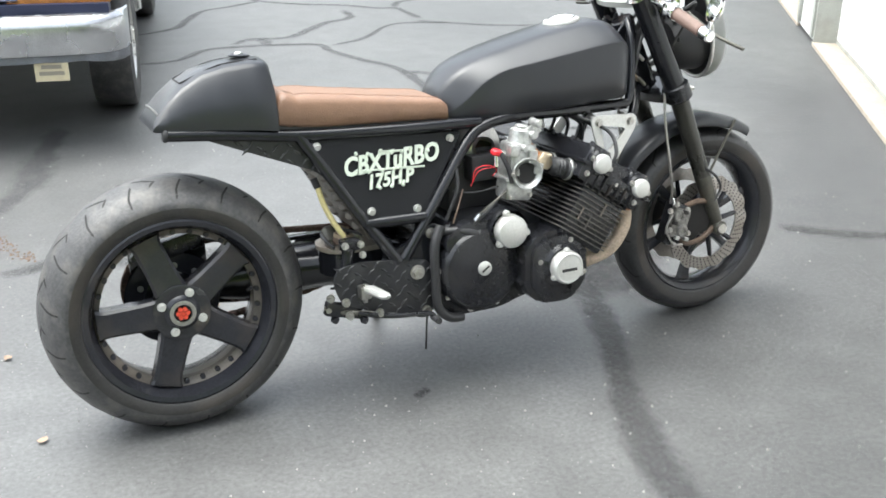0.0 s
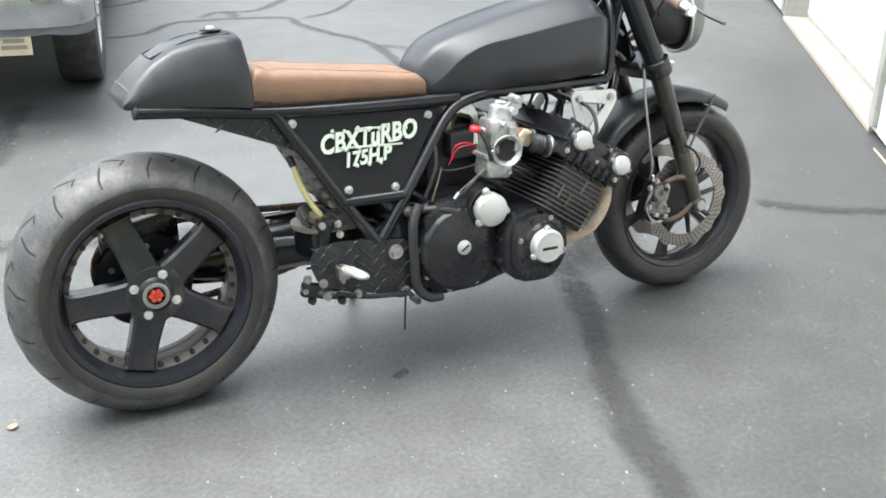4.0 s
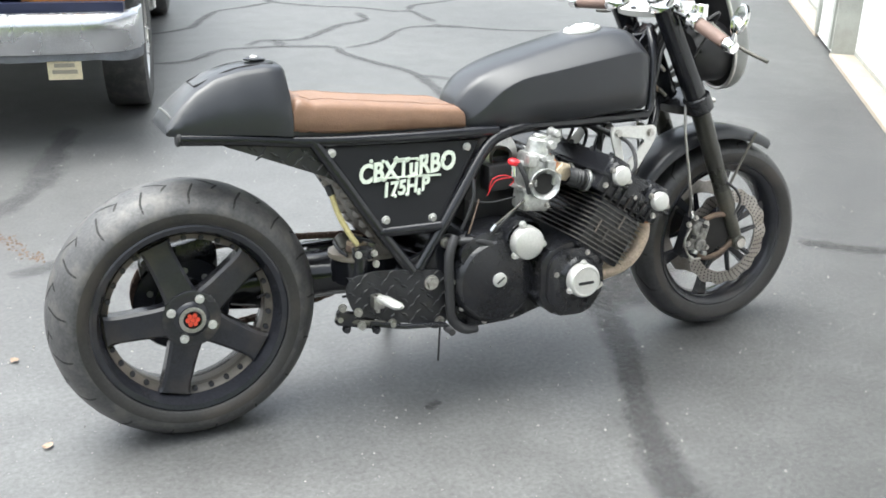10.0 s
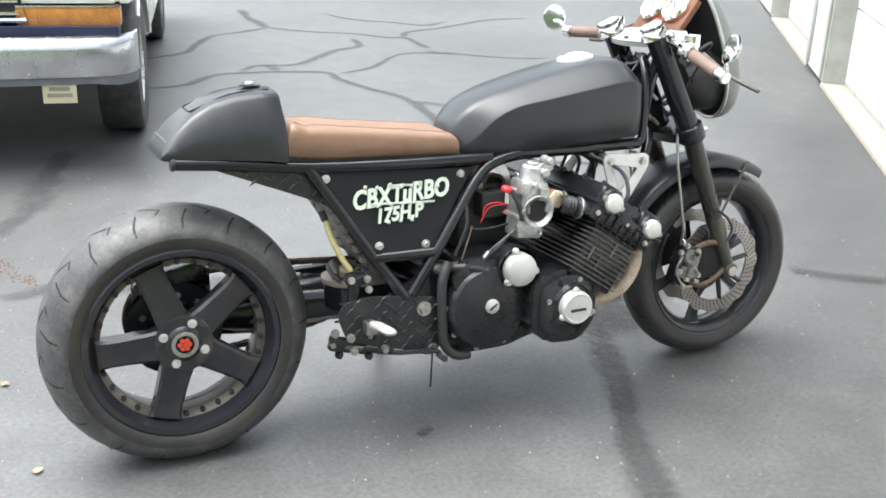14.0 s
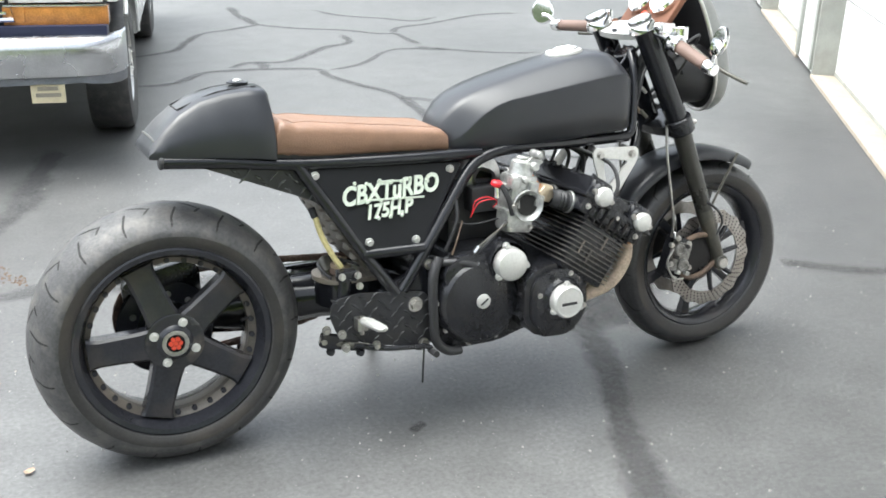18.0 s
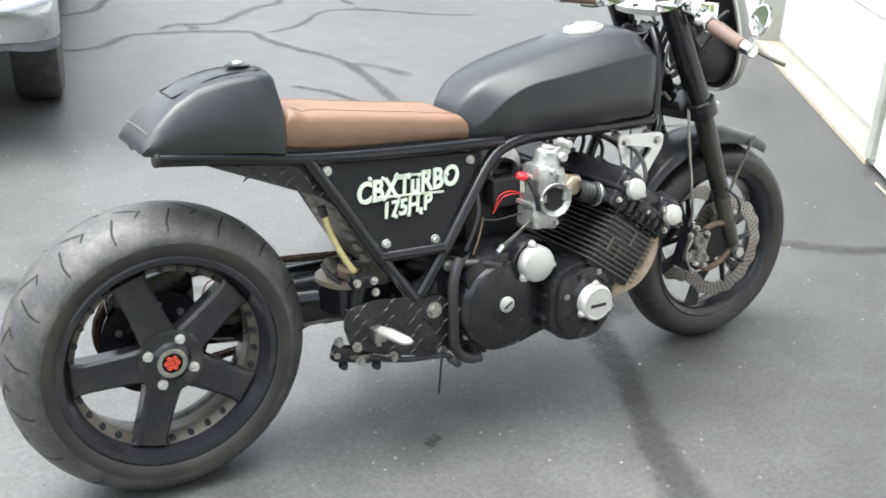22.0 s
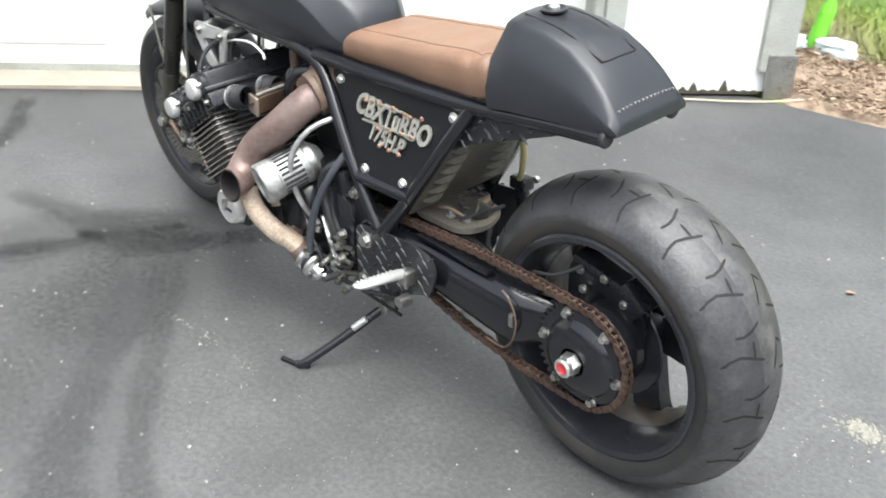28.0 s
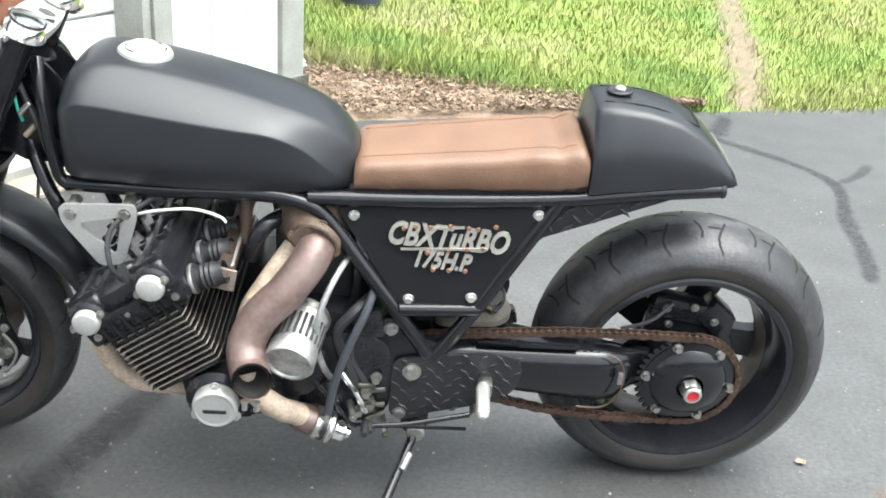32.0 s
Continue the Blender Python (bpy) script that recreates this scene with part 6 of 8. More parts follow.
for k in range(15):
    y = -0.076 + 0.152 * k / 14
    c = V(-0.002, y, cowl_top(-0.002, y) - 0.0005)
    part("stud", cyl(bmesh.new(), c, c + V(-0.003, 0, 0.0032), 0.003, 0.002, 8), M_STEEL, cowl, "small steel stud")

# seat: soft leather pad with crowned top, seams and creases
bm = bmesh.new()
loops = []
NS = 34
for i in range(NS + 1):
    t = i / NS
    x = 0.281 + (0.742 - 0.281) * t
    e = min(1, min(t, 1 - t) * 16 + 0.5)
    zb = 0.772 - 0.008 * min(1, t * 6) - 0.026 * t
    zt = 0.846 - 0.056 * t + 0.006 * math.exp(-((t - 0.045) / 0.035) ** 2) - 0.004 * math.exp(-((t - 0.12) / 0.03) ** 2)
    w = 0.114 - 0.006 * t
    zt = zb + (zt - zb) * e ** 0.35
    lp = []
    prof = [(w - 0.006, -0.04), (w, 0.05), (w + 0.002, 0.4), (w + 0.001, 0.72), (w - 0.004, 0.88), (w - 0.014, 0.97), (w - 0.03, 1.0), (w * 0.62, 1.015), (w * 0.3, 1.02), (0, 1.025)]
    prof = prof + [(-a, b) for a, b in reversed(prof[:-1])]
    for a, b in prof:
        p = V(x, a, zb + (zt - zb) * b)
        q = 0.0022 * noise.noise(V(p.x * 17, p.y * 9, p.z * 26)) + 0.0016 * noise.noise(V(p.x * 40, p.y * 12, p.z * 12)) + 0.0022 * math.sin(t * 105 + 6 * p.z + 2.2 * noise.noise(V(0, p.y * 14, p.z * 8))) * math.exp(-((t - 0.07) / 0.06) ** 2)
        lp.append(p + V(0, math.copysign(q, a) if a else 0, q * 0.8))
    loops.append(lp)
loft(bm, loops)
seat = part("seat", bm, M_LEATHER, bike, "creased brown leather seat pad", angle=70)
for i0, i1 in ((6, 7), (11, 12)):
    part("seam", tube(bmesh.new(), [lp[i0].lerp(lp[i1], 0.7 if i0 == 6 else 0.3) + V(0, 0, 0.0002) for lp in loops[2:-1]], 0.0016, 6, 1), M_LEATHER, seat, "stitched seam on the seat")
part("seat_base", prism(bmesh.new(), [(0.28, 0.748), (0.75, 0.722), (0.75, 0.737), (0.28, 0.772)], -0.105, 0.105), M_RUBBER, bike)

# fuel tank: sections along x (half width at foot, at crease, crease height, top width, top height)
TANK = [
    (0.735, 0.058, 0.722, 0.06, 0.738, 0.044, 0.782, 0.788),
    (0.75, 0.08, 0.722, 0.083, 0.744, 0.06, 0.812, 0.82),
    (0.79, 0.105, 0.722, 0.11, 0.776, 0.073, 0.85, 0.858),
    (0.84, 0.122, 0.724, 0.129, 0.824, 0.078, 0.875, 0.882),
    (0.9, 0.134, 0.727, 0.141, 0.854, 0.08, 0.895, 0.901),
    (0.98, 0.144, 0.731, 0.15, 0.868, 0.081, 0.916, 0.922),
    (1.06, 0.15, 0.735, 0.155, 0.88, 0.082, 0.934, 0.94),
    (1.14, 0.152, 0.739, 0.157, 0.892, 0.083, 0.949, 0.955),
    (1.21, 0.152, 0.743, 0.157, 0.902, 0.083, 0.957, 0.963),
    (1.255, 0.151, 0.745, 0.155, 0.904, 0.081, 0.953, 0.959),
    (1.28, 0.143, 0.746, 0.147, 0.894, 0.078, 0.938, 0.944),
    (1.293, 0.132, 0.748, 0.136, 0.882, 0.075, 0.92, 0.925),
    (1.3, 0.112, 0.752, 0.116, 0.868, 0.07, 0.9, 0.903),
]
loops = []
for x, wb, zb, wc, zc, wt, zs, zt in TANK:
    side, up = V(0, wc - wb, zc - zb - 0.01).normalized(), V(0, wt - wc, zs - zc).normalized()
    c, t = V(x, wc, zc), V(x, wt, zs)
    q = min(0.0032, (zc - zb) * 0.4)
    soft = c * 0.5 + (c - side * q) * 0.25 + (c + up * q) * 0.25
    half = [V(x, wb - 0.012, zb), V(x, wb, zb + 0.01 if zc - zb > 0.03 else zb + 0.004), V(x, (wb + wc) / 2 + 0.003, (zb + zc) / 2), c - side * q, soft, c + up * q, (c + t) / 2 + V(0, 0.001, 0.002), t - up * 0.014, t * 0.5 + (t - up * 0.014) * 0.25 + V(x, wt - 0.014, zs + 0.001) * 0.25, V(x, wt - 0.016, zs + 0.0015), V(x, wt * 0.45, (zs + zt) / 2 + 0.0015)]
    loops.append(half + [V(x, 0, zt)] + [V(p.x, -p.y, p.z) for p in reversed(half)])
columns = [smooth_path([lp[i] for lp in loops], 5) for i in range(len(loops[0]))]
loops = [[col[j] for col in columns] for j in range(len(columns[0]))]
tank = part("fuel_tank", loft(bmesh.new(), loops), M_SATIN, bike, "matte black angular fuel tank", angle=50)
part("tank_cap", lathe(bmesh.new(), (1.157, 0, 0.955), (-0.1, 0, 1), [(0, 0.012), (0.042, 0.011), (0.05, 0.008), (0.053, 0.003), (0.053, -0.004), (0.0, -0.004)], 40), M_BRUSHED, tank, "round brushed metal filler cap")
part("cap_ring", lathe(bmesh.new(), (1.157, 0, 0.955), (-0.1, 0, 1), [(0.036, 0.0117), (0.038, 0.0135), (0.04, 0.0117)], 40), M_CHROME, tank)

# ---- engine: cylinders lean forward ----
EC = V(0.997, 0, 0.333)
EA, EB = V(0.558, 0, 0.83), V(0.83, 0, -0.558)
EROT = Matrix((EB, V(0, 1, 0), EA)).transposed()


def E(a, b, y=0.0):
    return EC + EA * a + EB * b + V(0, y, 0)


case = [(1.085, 0.38), (1.105, 0.33), (1.08, 0.265), (1.02, 0.232), (0.93, 0.222), (0.86, 0.2), (0.7, 0.2), (0.655, 0.225), (0.645, 0.3), (0.655, 0.42), (0.7, 0.47), (0.8, 0.485), (0.9, 0.478), (0.96, 0.46)]
crank = part("crankcase", prism(bmesh.new(), round_outline(case, 0.03), -0.165, 0.165, 0.012), M_ENGINE, bike, "black engine crankcase")
part("crank_end", cyl(bmesh.new(), EC + V(0, -0.285, 0), EC + V(0, 0.285, 0), 0.064, n=36, bevel=0.012), M_ENGINE, crank)
part("sump", prism(bmesh.new(), round_outline([(0.68, 0.215), (1.02, 0.24), (1.0, 0.205), (0.9, 0.185), (0.72, 0.185)], 0.015), -0.11, 0.11, 0.008), M_ENGINE, crank)
for s in SIDES:
    cov = part("crank_cover", lathe(bmesh.new(), EC + V(0, s * 0.285, 0), (0, s, 0), [(0.046, -0.005), (0.046, 0.02), (0.043, 0.026), (0.04, 0.028), (0.037, 0.0278), (0.036, 0.027), (0, 0.027)], 44), M_BRUSHED, crank, "round brushed alloy crank end cover")
    part("cover_plate", box(bmesh.new(), EC + V(0, s * 0.3125, -0.004), (0.046, 0.003, 0.008), bevel=0.001), M_BLACKP, cov, "small black name bar")
    for k in range(3):
        a = radians(90 + 120 * k)
        part("cover_screw", bolt(bmesh.new(), EC + V(0.047 * math.cos(a), s * 0.296, 0.047 * math.sin(a)), (0, s, 0), 0.007, 0.01), M_BRUSHED, cov)
# cylinder block with cooling fins
block = part("cylinder_block", box(bmesh.new(), E(0.15, 0.013), (0.152, 0.555, 0.16), EROT, 0.01), M_ENGINE, bike, "black cylinder block")
fin0 = None
for k in range(11):
    a = 0.088 + k * 0.0128
    if fin0 is None:
        bm = bmesh.new()
        fin = [(-0.068, -0.285), (0.094, -0.285), (0.098, -0.26), (0.098, 0.26), (0.094, 0.285), (-0.068, 0.285), (-0.072, 0.26), (-0.072, -0.26)]
        bot = [bm.verts.new((x, y, -0.0019)) for x, y in fin]
        top = [bm.verts.new((x * 0.995, y * 0.998, 0.0012)) for x, y in fin]
        bm.faces.new(bot), bm.faces.new(top)
        for i in range(8):
            bm.faces.new((bot[i], bot[(i + 1) % 8], top[(i + 1) % 8], top[i]))
        fin0 = part("cooling_fin", bm, M_FIN, block, smooth=False)
        fin0.data.materials.append(M_FINEDGE), fin0.data.materials.append(M_FINTAN)
        for f in fin0.data.polygons:
            if abs(f.normal.z) < 0.5:
                f.material_index = 2 if f.center.y > 0.2 else 1
        fin0.matrix_basis = Matrix.Translation(E(a, 0)) @ EROT.to_4x4()
    else:
        again(fin0, "cooling_fin", Matrix.Translation(E(a, 0)) @ EROT.to_4x4(), block)
for b, k0, k1, mt in ((-0.036, 3, 6, M_FINTAN), (0.0, 2, 5, M_FINEDGE), (0.026, 6, 9, M_FINTAN)):
    for k in range(k0, k1):
        part("fin_rib", box(bmesh.new(), E(0.0942 + k * 0.0128, b, -0.2835), (0.0024, 0.004, 0.0094), EROT), mt, block, smooth=False)
head = part("cylinder_head", box(bmesh.new(), E(0.247, 0.008), (0.225, 0.575, 0.045), EROT, 0.008), M_ENGINE, bike, "black cylinder head with twin cam covers")
part("head_top", box(bmesh.new(), E(0.285, 0.012), (0.17, 0.55, 0.05), EROT, 0.012), M_ENGINE, head)
for b in (-0.062, 0.09):
    part("cam_cover", box(bmesh.new(), E(0.29, b), (0.08, 0.56, 0.062), EROT, 0.018, 3), M_ENGINE, head)
    part("cover_flange", box(bmesh.new(), E(0.27, b), (0.105, 0.585, 0.012), EROT, 0.004), M_ENGINE, head)
    part("cover_ridge", box(bmesh.new(), E(0.322, b), (0.024, 0.54, 0.012), EROT, 0.004), M_ENGINE, head)
    for y in (-0.252, -0.155, -0.05, 0.05, 0.155, 0.252):
        part("cover_bolt", bolt(bmesh.new(), E(0.32, b + 0.03, y), EA, 0.0065, 0.01), M_ENGINE if abs(y) < 0.2 else M_STEEL, head)
        part("cover_bolt", bolt(bmesh.new(), E(0.32, b - 0.03, y), EA, 0.0065, 0.01), M_ENGINE, head)
    for s in SIDES:
        part("cam_boss", cyl(bmesh.new(), E(0.287, b, s * 0.25), E(0.287, b, s * 0.292), 0.037, n=28, bevel=0.006), M_ENGINE, head)
    for s in SIDES:
        cap = part("cam_cap", lathe(bmesh.new(), E(0.287, b, s * 0.288), (0, s, 0), [(0.026, 0), (0.0265, 0.014), (0.023, 0.02), (0.012, 0.023), (0, 0.0235)], 28), M_BRUSHED, head, "domed alloy cam end cap")
        part("cap_screw", bolt(bmesh.new(), E(0.287, b - 0.031, s * 0.294), (0, s, 0), 0.006, 0.009), M_STEEL, cap)
        part("cap_screw", bolt(bmesh.new(), E(0.287, b + 0.031, s * 0.294), (0, s, 0), 0.006, 0.009), M_STEEL, cap)
    for k in range(7):
        y = -0.26 + k * 0.52 / 6
        part("cover_rib", box(bmesh.new(), E(0.322, b, y), (0.066, 0.012, 0.012), EROT, 0.004), M_ENGINE, head)
for k in range(6):
    y = -0.225 + k * 0.09
    part("plug_lead", tube(bmesh.new(), [E(0.3, 0.015, y), E(0.345, 0.012, y), E(0.39, -0.02, y * 0.8), E(0.38, -0.12, y * 0.5)], 0.0055, 8), M_RUBBER, head, "black spark plug lead")
for s in SIDES:
    for k in range(7):
        part("head_fin", box(bmesh.new(), E(0.238, -0.075 + 0.026 * k, s * 0.288), (0.0035, 0.014, 0.05 - 0.004 * (k % 2)), EROT, 0.001), M_FIN, head)
    part("head_fin", box(bmesh.new(), E(0.226, 0.0, s * 0.285), (0.2, 0.014, 0.0035), EROT, 0.001), M_FIN, head)
    part("head_side", box(bmesh.new(), E(0.262, 0.014, s * 0.287), (0.07, 0.012, 0.03), EROT, 0.004), M_ENGINE, head)
    for a, b in ((0.245, -0.085), (0.245, 0.1), (0.26, 0.015)):
        part("head_nut", bolt(bmesh.new(), E(a, b, s * 0.287), (0, s, 0), 0.006, 0.008), M_STEEL, head)

# clutch cover and starter gear cover, right side
cl = part("clutch_cover", lathe(bmesh.new(), (0.783, -0.15, 0.338), (0, -1, 0), [(0.122, 0), (0.122, 0.04), (0.118, 0.056), (0.105, 0.068), (0.06, 0.074), (0, 0.075)], 52), M_ENGINE, bike, "large round black clutch cover")
part("cover_flat", prism(bmesh.new(), round_outline([(0.675, 0.43), (0.73, 0.475), (0.83, 0.47), (0.84, 0.35), (0.7, 0.33)], 0.02), -0.165, -0.21, 0.008), M_ENGINE, cl)
part("filler_plug", lathe(bmesh.new(), (0.783, -0.222, 0.345), (0, -1, 0), [(0.02, 0), (0.0195, 0.008), (0.012, 0.011), (0, 0.011)], 24), M_BRUSHED, cl, "bright slotted plug")
part("plug_slot", box(bmesh.new(), (0.783, -0.2335, 0.345), (0.026, 0.002, 0.005), Euler((0, radians(-35), 0)).to_matrix()), M_BLACKP, cl)
for k in range(9):
    a = radians(15 + 40 * k)
    part("cover_bolt", bolt(bmesh.new(), (0.783 + 0.118 * math.cos(a), -0.195, 0.338 + 0.118 * math.sin(a)), (0, -1, 0), 0.006, 0.008), M_STEEL, cl)
st = part("starter_cover", lathe(bmesh.new(), (0.86, -0.165, 0.44), (0, -1, 0), [(0.06, 0), (0.06, 0.05), (0.055, 0.06)], 40), M_ENGINE, bike)
part("cover_disc", lathe(bmesh.new(), (0.86, -0.165, 0.44), (0, -1, 0), [(0.045, 0.055), (0.045, 0.078), (0.042, 0.086), (0.034, 0.09), (0, 0.0905)], 40), M_BRUSHED, st, "round brushed alloy cover")
for k in range(3):
    a = radians(105 + 120 * k)
    part("cover_screw", bolt(bmesh.new(), (0.86 + 0.049 * math.cos(a), -0.232, 0.443 + 0.049 * math.sin(a)), (0, -1, 0), 0.0075, 0.012), M_BRUSHED, st)
HOUSING = [(0.885, 0.27), (0.93, 0.228), (1.02, 0.222), (1.068, 0.25), (1.085, 0.31), (1.072, 0.385), (1.035, 0.432), (0.95, 0.43), (0.89, 0.4)]
part("crank_housing", prism(bmesh.new(), round_outline(HOUSING, 0.03), -0.262, 0.2, 0.01), M_ENGINE, crank, "broad black crank housing")
for s in SIDES:
    part("housing_flange", prism(bmesh.new(), round_outline([(0.997 + (x - 0.997) * 0.86, 0.333 + (z - 0.333) * 0.86) for x, z in HOUSING], 0.026), (-0.26, 0.198)[s > 0], (-0.276, 0.214)[s > 0], 0.004), M_ENGINE, crank)
    for k in range(7):
        a = radians(-70 + 47 * k)
        part("housing_bolt", bolt(bmesh.new(), EC + V(0.073 * math.cos(a), (-0.276, 0.214)[s > 0], 0.073 * math.sin(a)), (0, s, 0), 0.0055, 0.007), M_STEEL if k % 2 else M_ENGINE, crank)
    for x, z, w in ((0.92, 0.3, 0.05), (0.93, 0.36, 0.06), (0.95, 0.41, 0.07)):
        part("housing_rib", box(bmesh.new(), (x - 0.02, (-0.225, 0.165)[s > 0], z), (w, 0.05, 0.012), Euler((0, radians(-25), 0)).to_matrix(), 0.003), M_ENGINE, crank)
part("breather_pipe", tube(bmesh.new(), [(0.675, -0.185, 0.47), (0.652, -0.195, 0.42), (0.65, -0.198, 0.33), (0.655, -0.198, 0.25), (0.69, -0.195, 0.212), (0.73, -0.19, 0.205)], 0.013, 14), M_RUBBER, bike, "thick black pipe down the frame")
part("oil_line", tube(bmesh.new(), [(0.66, -0.17, 0.45), (0.72, -0.2, 0.455), (0.77, -0.21, 0.44)], 0.01, 12), M_RUBBER, bike)
# gear case and sprocket cover, left side
part("sprocket_cover", prism(bmesh.new(), round_outline([(0.66, 0.24), (0.65, 0.42), (0.74, 0.45), (0.86, 0.4), (0.87, 0.26), (0.76, 0.22)], 0.04), 0.16, 0.18, 0.008), M_ENGINE, bike, "black gear case cover")
part("generator_cover", lathe(bmesh.new(), (0.86, 0.16, 0.36), (0, 1, 0), [(0.08, 0), (0.08, 0.03), (0.07, 0.045), (0, 0.048)], 36), M_ENGINE, bike)
bm = bmesh.new()
for k in range(8):
    part("greasy_fitting", cyl(bmesh.new(), (0.66 + 0.02 * (k % 3), 0.17 + 0.006 * (k % 4), 0.23 + 0.012 * k), (0.7 + 0.018 * (k % 2), 0.19, 0.225 + 0.013 * k), 0.006, n=8, bevel=0.001), M_FORK, bike)

# ---- carburettor on the right, plenum and turbo ----
carb = part("carburettor", box(bmesh.new(), (0.905, -0.185, 0.62), (0.075, 0.08, 0.1), Euler((0, radians(8), 0)).to_matrix(), 0.014), M_CARB, bike, "bare cast alloy carburettor")
part("float_bowl", box(bmesh.new(), (0.897, -0.185, 0.545), (0.08, 0.07, 0.06), Euler((0, radians(8), 0)).to_matrix(), 0.012), M_CARB, carb)
part("bowl_flange", box(bmesh.new(), (0.9, -0.185, 0.572), (0.092, 0.078, 0.01), Euler((0, radians(8), 0)).to_matrix(), 0.003), M_CARB, carb)
part("top_cap", cyl(bmesh.new(), (0.915, -0.185, 0.66), (0.922, -0.185, 0.705), 0.034, 0.03, 24, 0.005), M_CARB, carb)
part("slide_dome", cyl(bmesh.new(), (0.922, -0.185, 0.7), (0.924, -0.185, 0.715), 0.02, n=18, bevel=0.003), M_CARB, carb)
part("bell_mouth", lathe(bmesh.new(), (0.912, -0.225, 0.592), (-0.12, -1, 0), [(0.026, -0.03), (0.027, 0.0), (0.035, 0.012), (0.041, 0.016), (0.043, 0.012), (0.038, 0.0), (0.034, -0.03)], 36, True), M_CARB, carb, "flared intake mouth")
# flat dark disc in place of the shade inside the mouth
part("throttle_bore", lathe(bmesh.new(), (0.912, -0.225, 0.592), (-0.12, -1, 0), [(0.0285, 0.0045), (0.0255, 0.0025), (0.012, 0.002), (0, 0.002)], 28), M_SOOTSHADE, carb)
for x, y, z, r in ((0.94, 0.215, 0.69, 0.014), (0.945, 0.2, 0.655, 0.011), (0.885, 0.222, 0.655, 0.012), (0.905, 0.226, 0.66, 0.01), (0.87, 0.2, 0.64, 0.01), (0.95, 0.22, 0.72, 0.013)):
    part("carb_fitting", cyl(bmesh.new(), (x, -y + 0.03, z), (x, -y - 0.012, z), r, r * 0.8, 12, 0.002), M_CARB, carb)
for x, z in ((0.87, 0.585), (0.935, 0.565), (0.865, 0.53), (0.925, 0.53)):
    part("carb_screw", bolt(bmesh.new(), (x, -0.222, z), (0, -1, 0), 0.005, 0.007), M_STEEL, carb)
for x, z, h in ((0.875, 0.655, 0.03), (0.93, 0.635, 0.035), (0.947, 0.6, 0.03)):
    part("carb_boss", box(bmesh.new(), (x, -0.222, z), (0.026, 0.03, h), Euler((0, radians(8), 0)).to_matrix(), 0.005), M_CARB, carb)
part("cable_bracket", box(bmesh.new(), (0.945, -0.205, 0.7), (0.045, 0.012, 0.03), Euler((0, radians(-25), 0)).to_matrix(), 0.003), M_CARB, carb)
part("slow_screw", cyl(bmesh.new(), (0.88, -0.225, 0.6), (0.86, -0.25, 0.597), 0.006, n=10, bevel=0.001), M_STEEL, carb)
part("red_knob", cyl(bmesh.new(), (0.835, -0.2, 0.645), (0.838, -0.202, 0.66), 0.0155, n=14, bevel=0.004), M_REDP, carb, "red plastic choke knob")
part("knob_stem", cyl(bmesh.new(), (0.838, -0.2, 0.615), (0.837, -0.2, 0.646), 0.009, n=12), M_CHROME, carb)
BD = V(-0.93, 0, 0.3)
for k in range(6):
    y = -0.225 + k * 0.09
    boot = part("intake_boot", lathe(bmesh.new(), E(0.235, -0.1, y), BD, [(0.029, 0), (0.029, 0.012), (0.024, 0.015), (0.024, 0.024), (0.027, 0.028), (0.024, 0.033), (0.027, 0.038), (0.024, 0.043), (0.027, 0.048), (0.023, 0.054), (0.023, 0.07)], 20), M_RUBBER, bike, "ribbed black rubber intake boot")
    part("boot_clamp", lathe(bmesh.new(), E(0.235, -0.1, y), BD, [(0.0292, 0.002), (0.0302, 0.003), (0.0302, 0.009), (0.0292, 0.01)], 20), M_CARB, boot, "steel hose clamp")
for k, pts in enumerate(([(0.775, -0.18, 0.575), (0.78, -0.19, 0.61), (0.81, -0.2, 0.62), (0.838, -0.2, 0.605), (0.825, -0.2, 0.59)], [(0.77, -0.18, 0.565), (0.79, -0.19, 0.605), (0.83, -0.2, 0.612)])):
    part("red_wire", tube(bmesh.new(), pts, 0.0011, 8), M_REDP, bike, "looped red wire")
for pts, r, mt in (([(0.87, -0.21, 0.56), (0.8, -0.215, 0.5), (0.74, -0.2, 0.45), (0.68, -0.18, 0.42)], 0.004, M_RUBBER), ([(0.86, -0.22, 0.55), (0.81, -0.22, 0.52), (0.77, -0.215, 0.49)], 0.0018, M_FORK), ([(0.74, -0.15, 0.62), (0.735, -0.17, 0.56), (0.7, -0.17, 0.48)], 0.005, M_RUBBER), ([(0.76, -0.15, 0.55), (0.73, -0.18, 0.51), (0.715, -0.18, 0.47)], 0.0025, M_CAST), ([(0.845, -0.21, 0.65), (0.86, -0.225, 0.61), (0.87, -0.225, 0.57)], 0.007, M_RUBBER), ([(0.73, -0.15, 0.55), (0.79, -0.16, 0.54), (0.86, -0.17, 0.55)], 0.0025, M_RUBBER)):
    part("cable", tube(bmesh.new(), pts, r, 8), mt, bike)
part("cable_end", cyl(bmesh.new(), (0.775, -0.215, 0.495), (0.762, -0.215, 0.48), 0.006, n=8), M_CHROME, bike)
part("coil_block", box(bmesh.new(), (0.84, -0.12, 0.6), (0.1, 0.06, 0.07), bevel=0.008), M_BLACKP, bike, "black ignition coil block")
part("battery_box", box(bmesh.new(), (0.6, 0, 0.6), (0.22, 0.2, 0.18), bevel=0.01), M_BLACKP, bike, "black box behind the side panels")
part("airbox", box(bmesh.new(), (0.82, 0, 0.56), (0.16, 0.2, 0.18), bevel=0.02), M_BLACKP, bike)

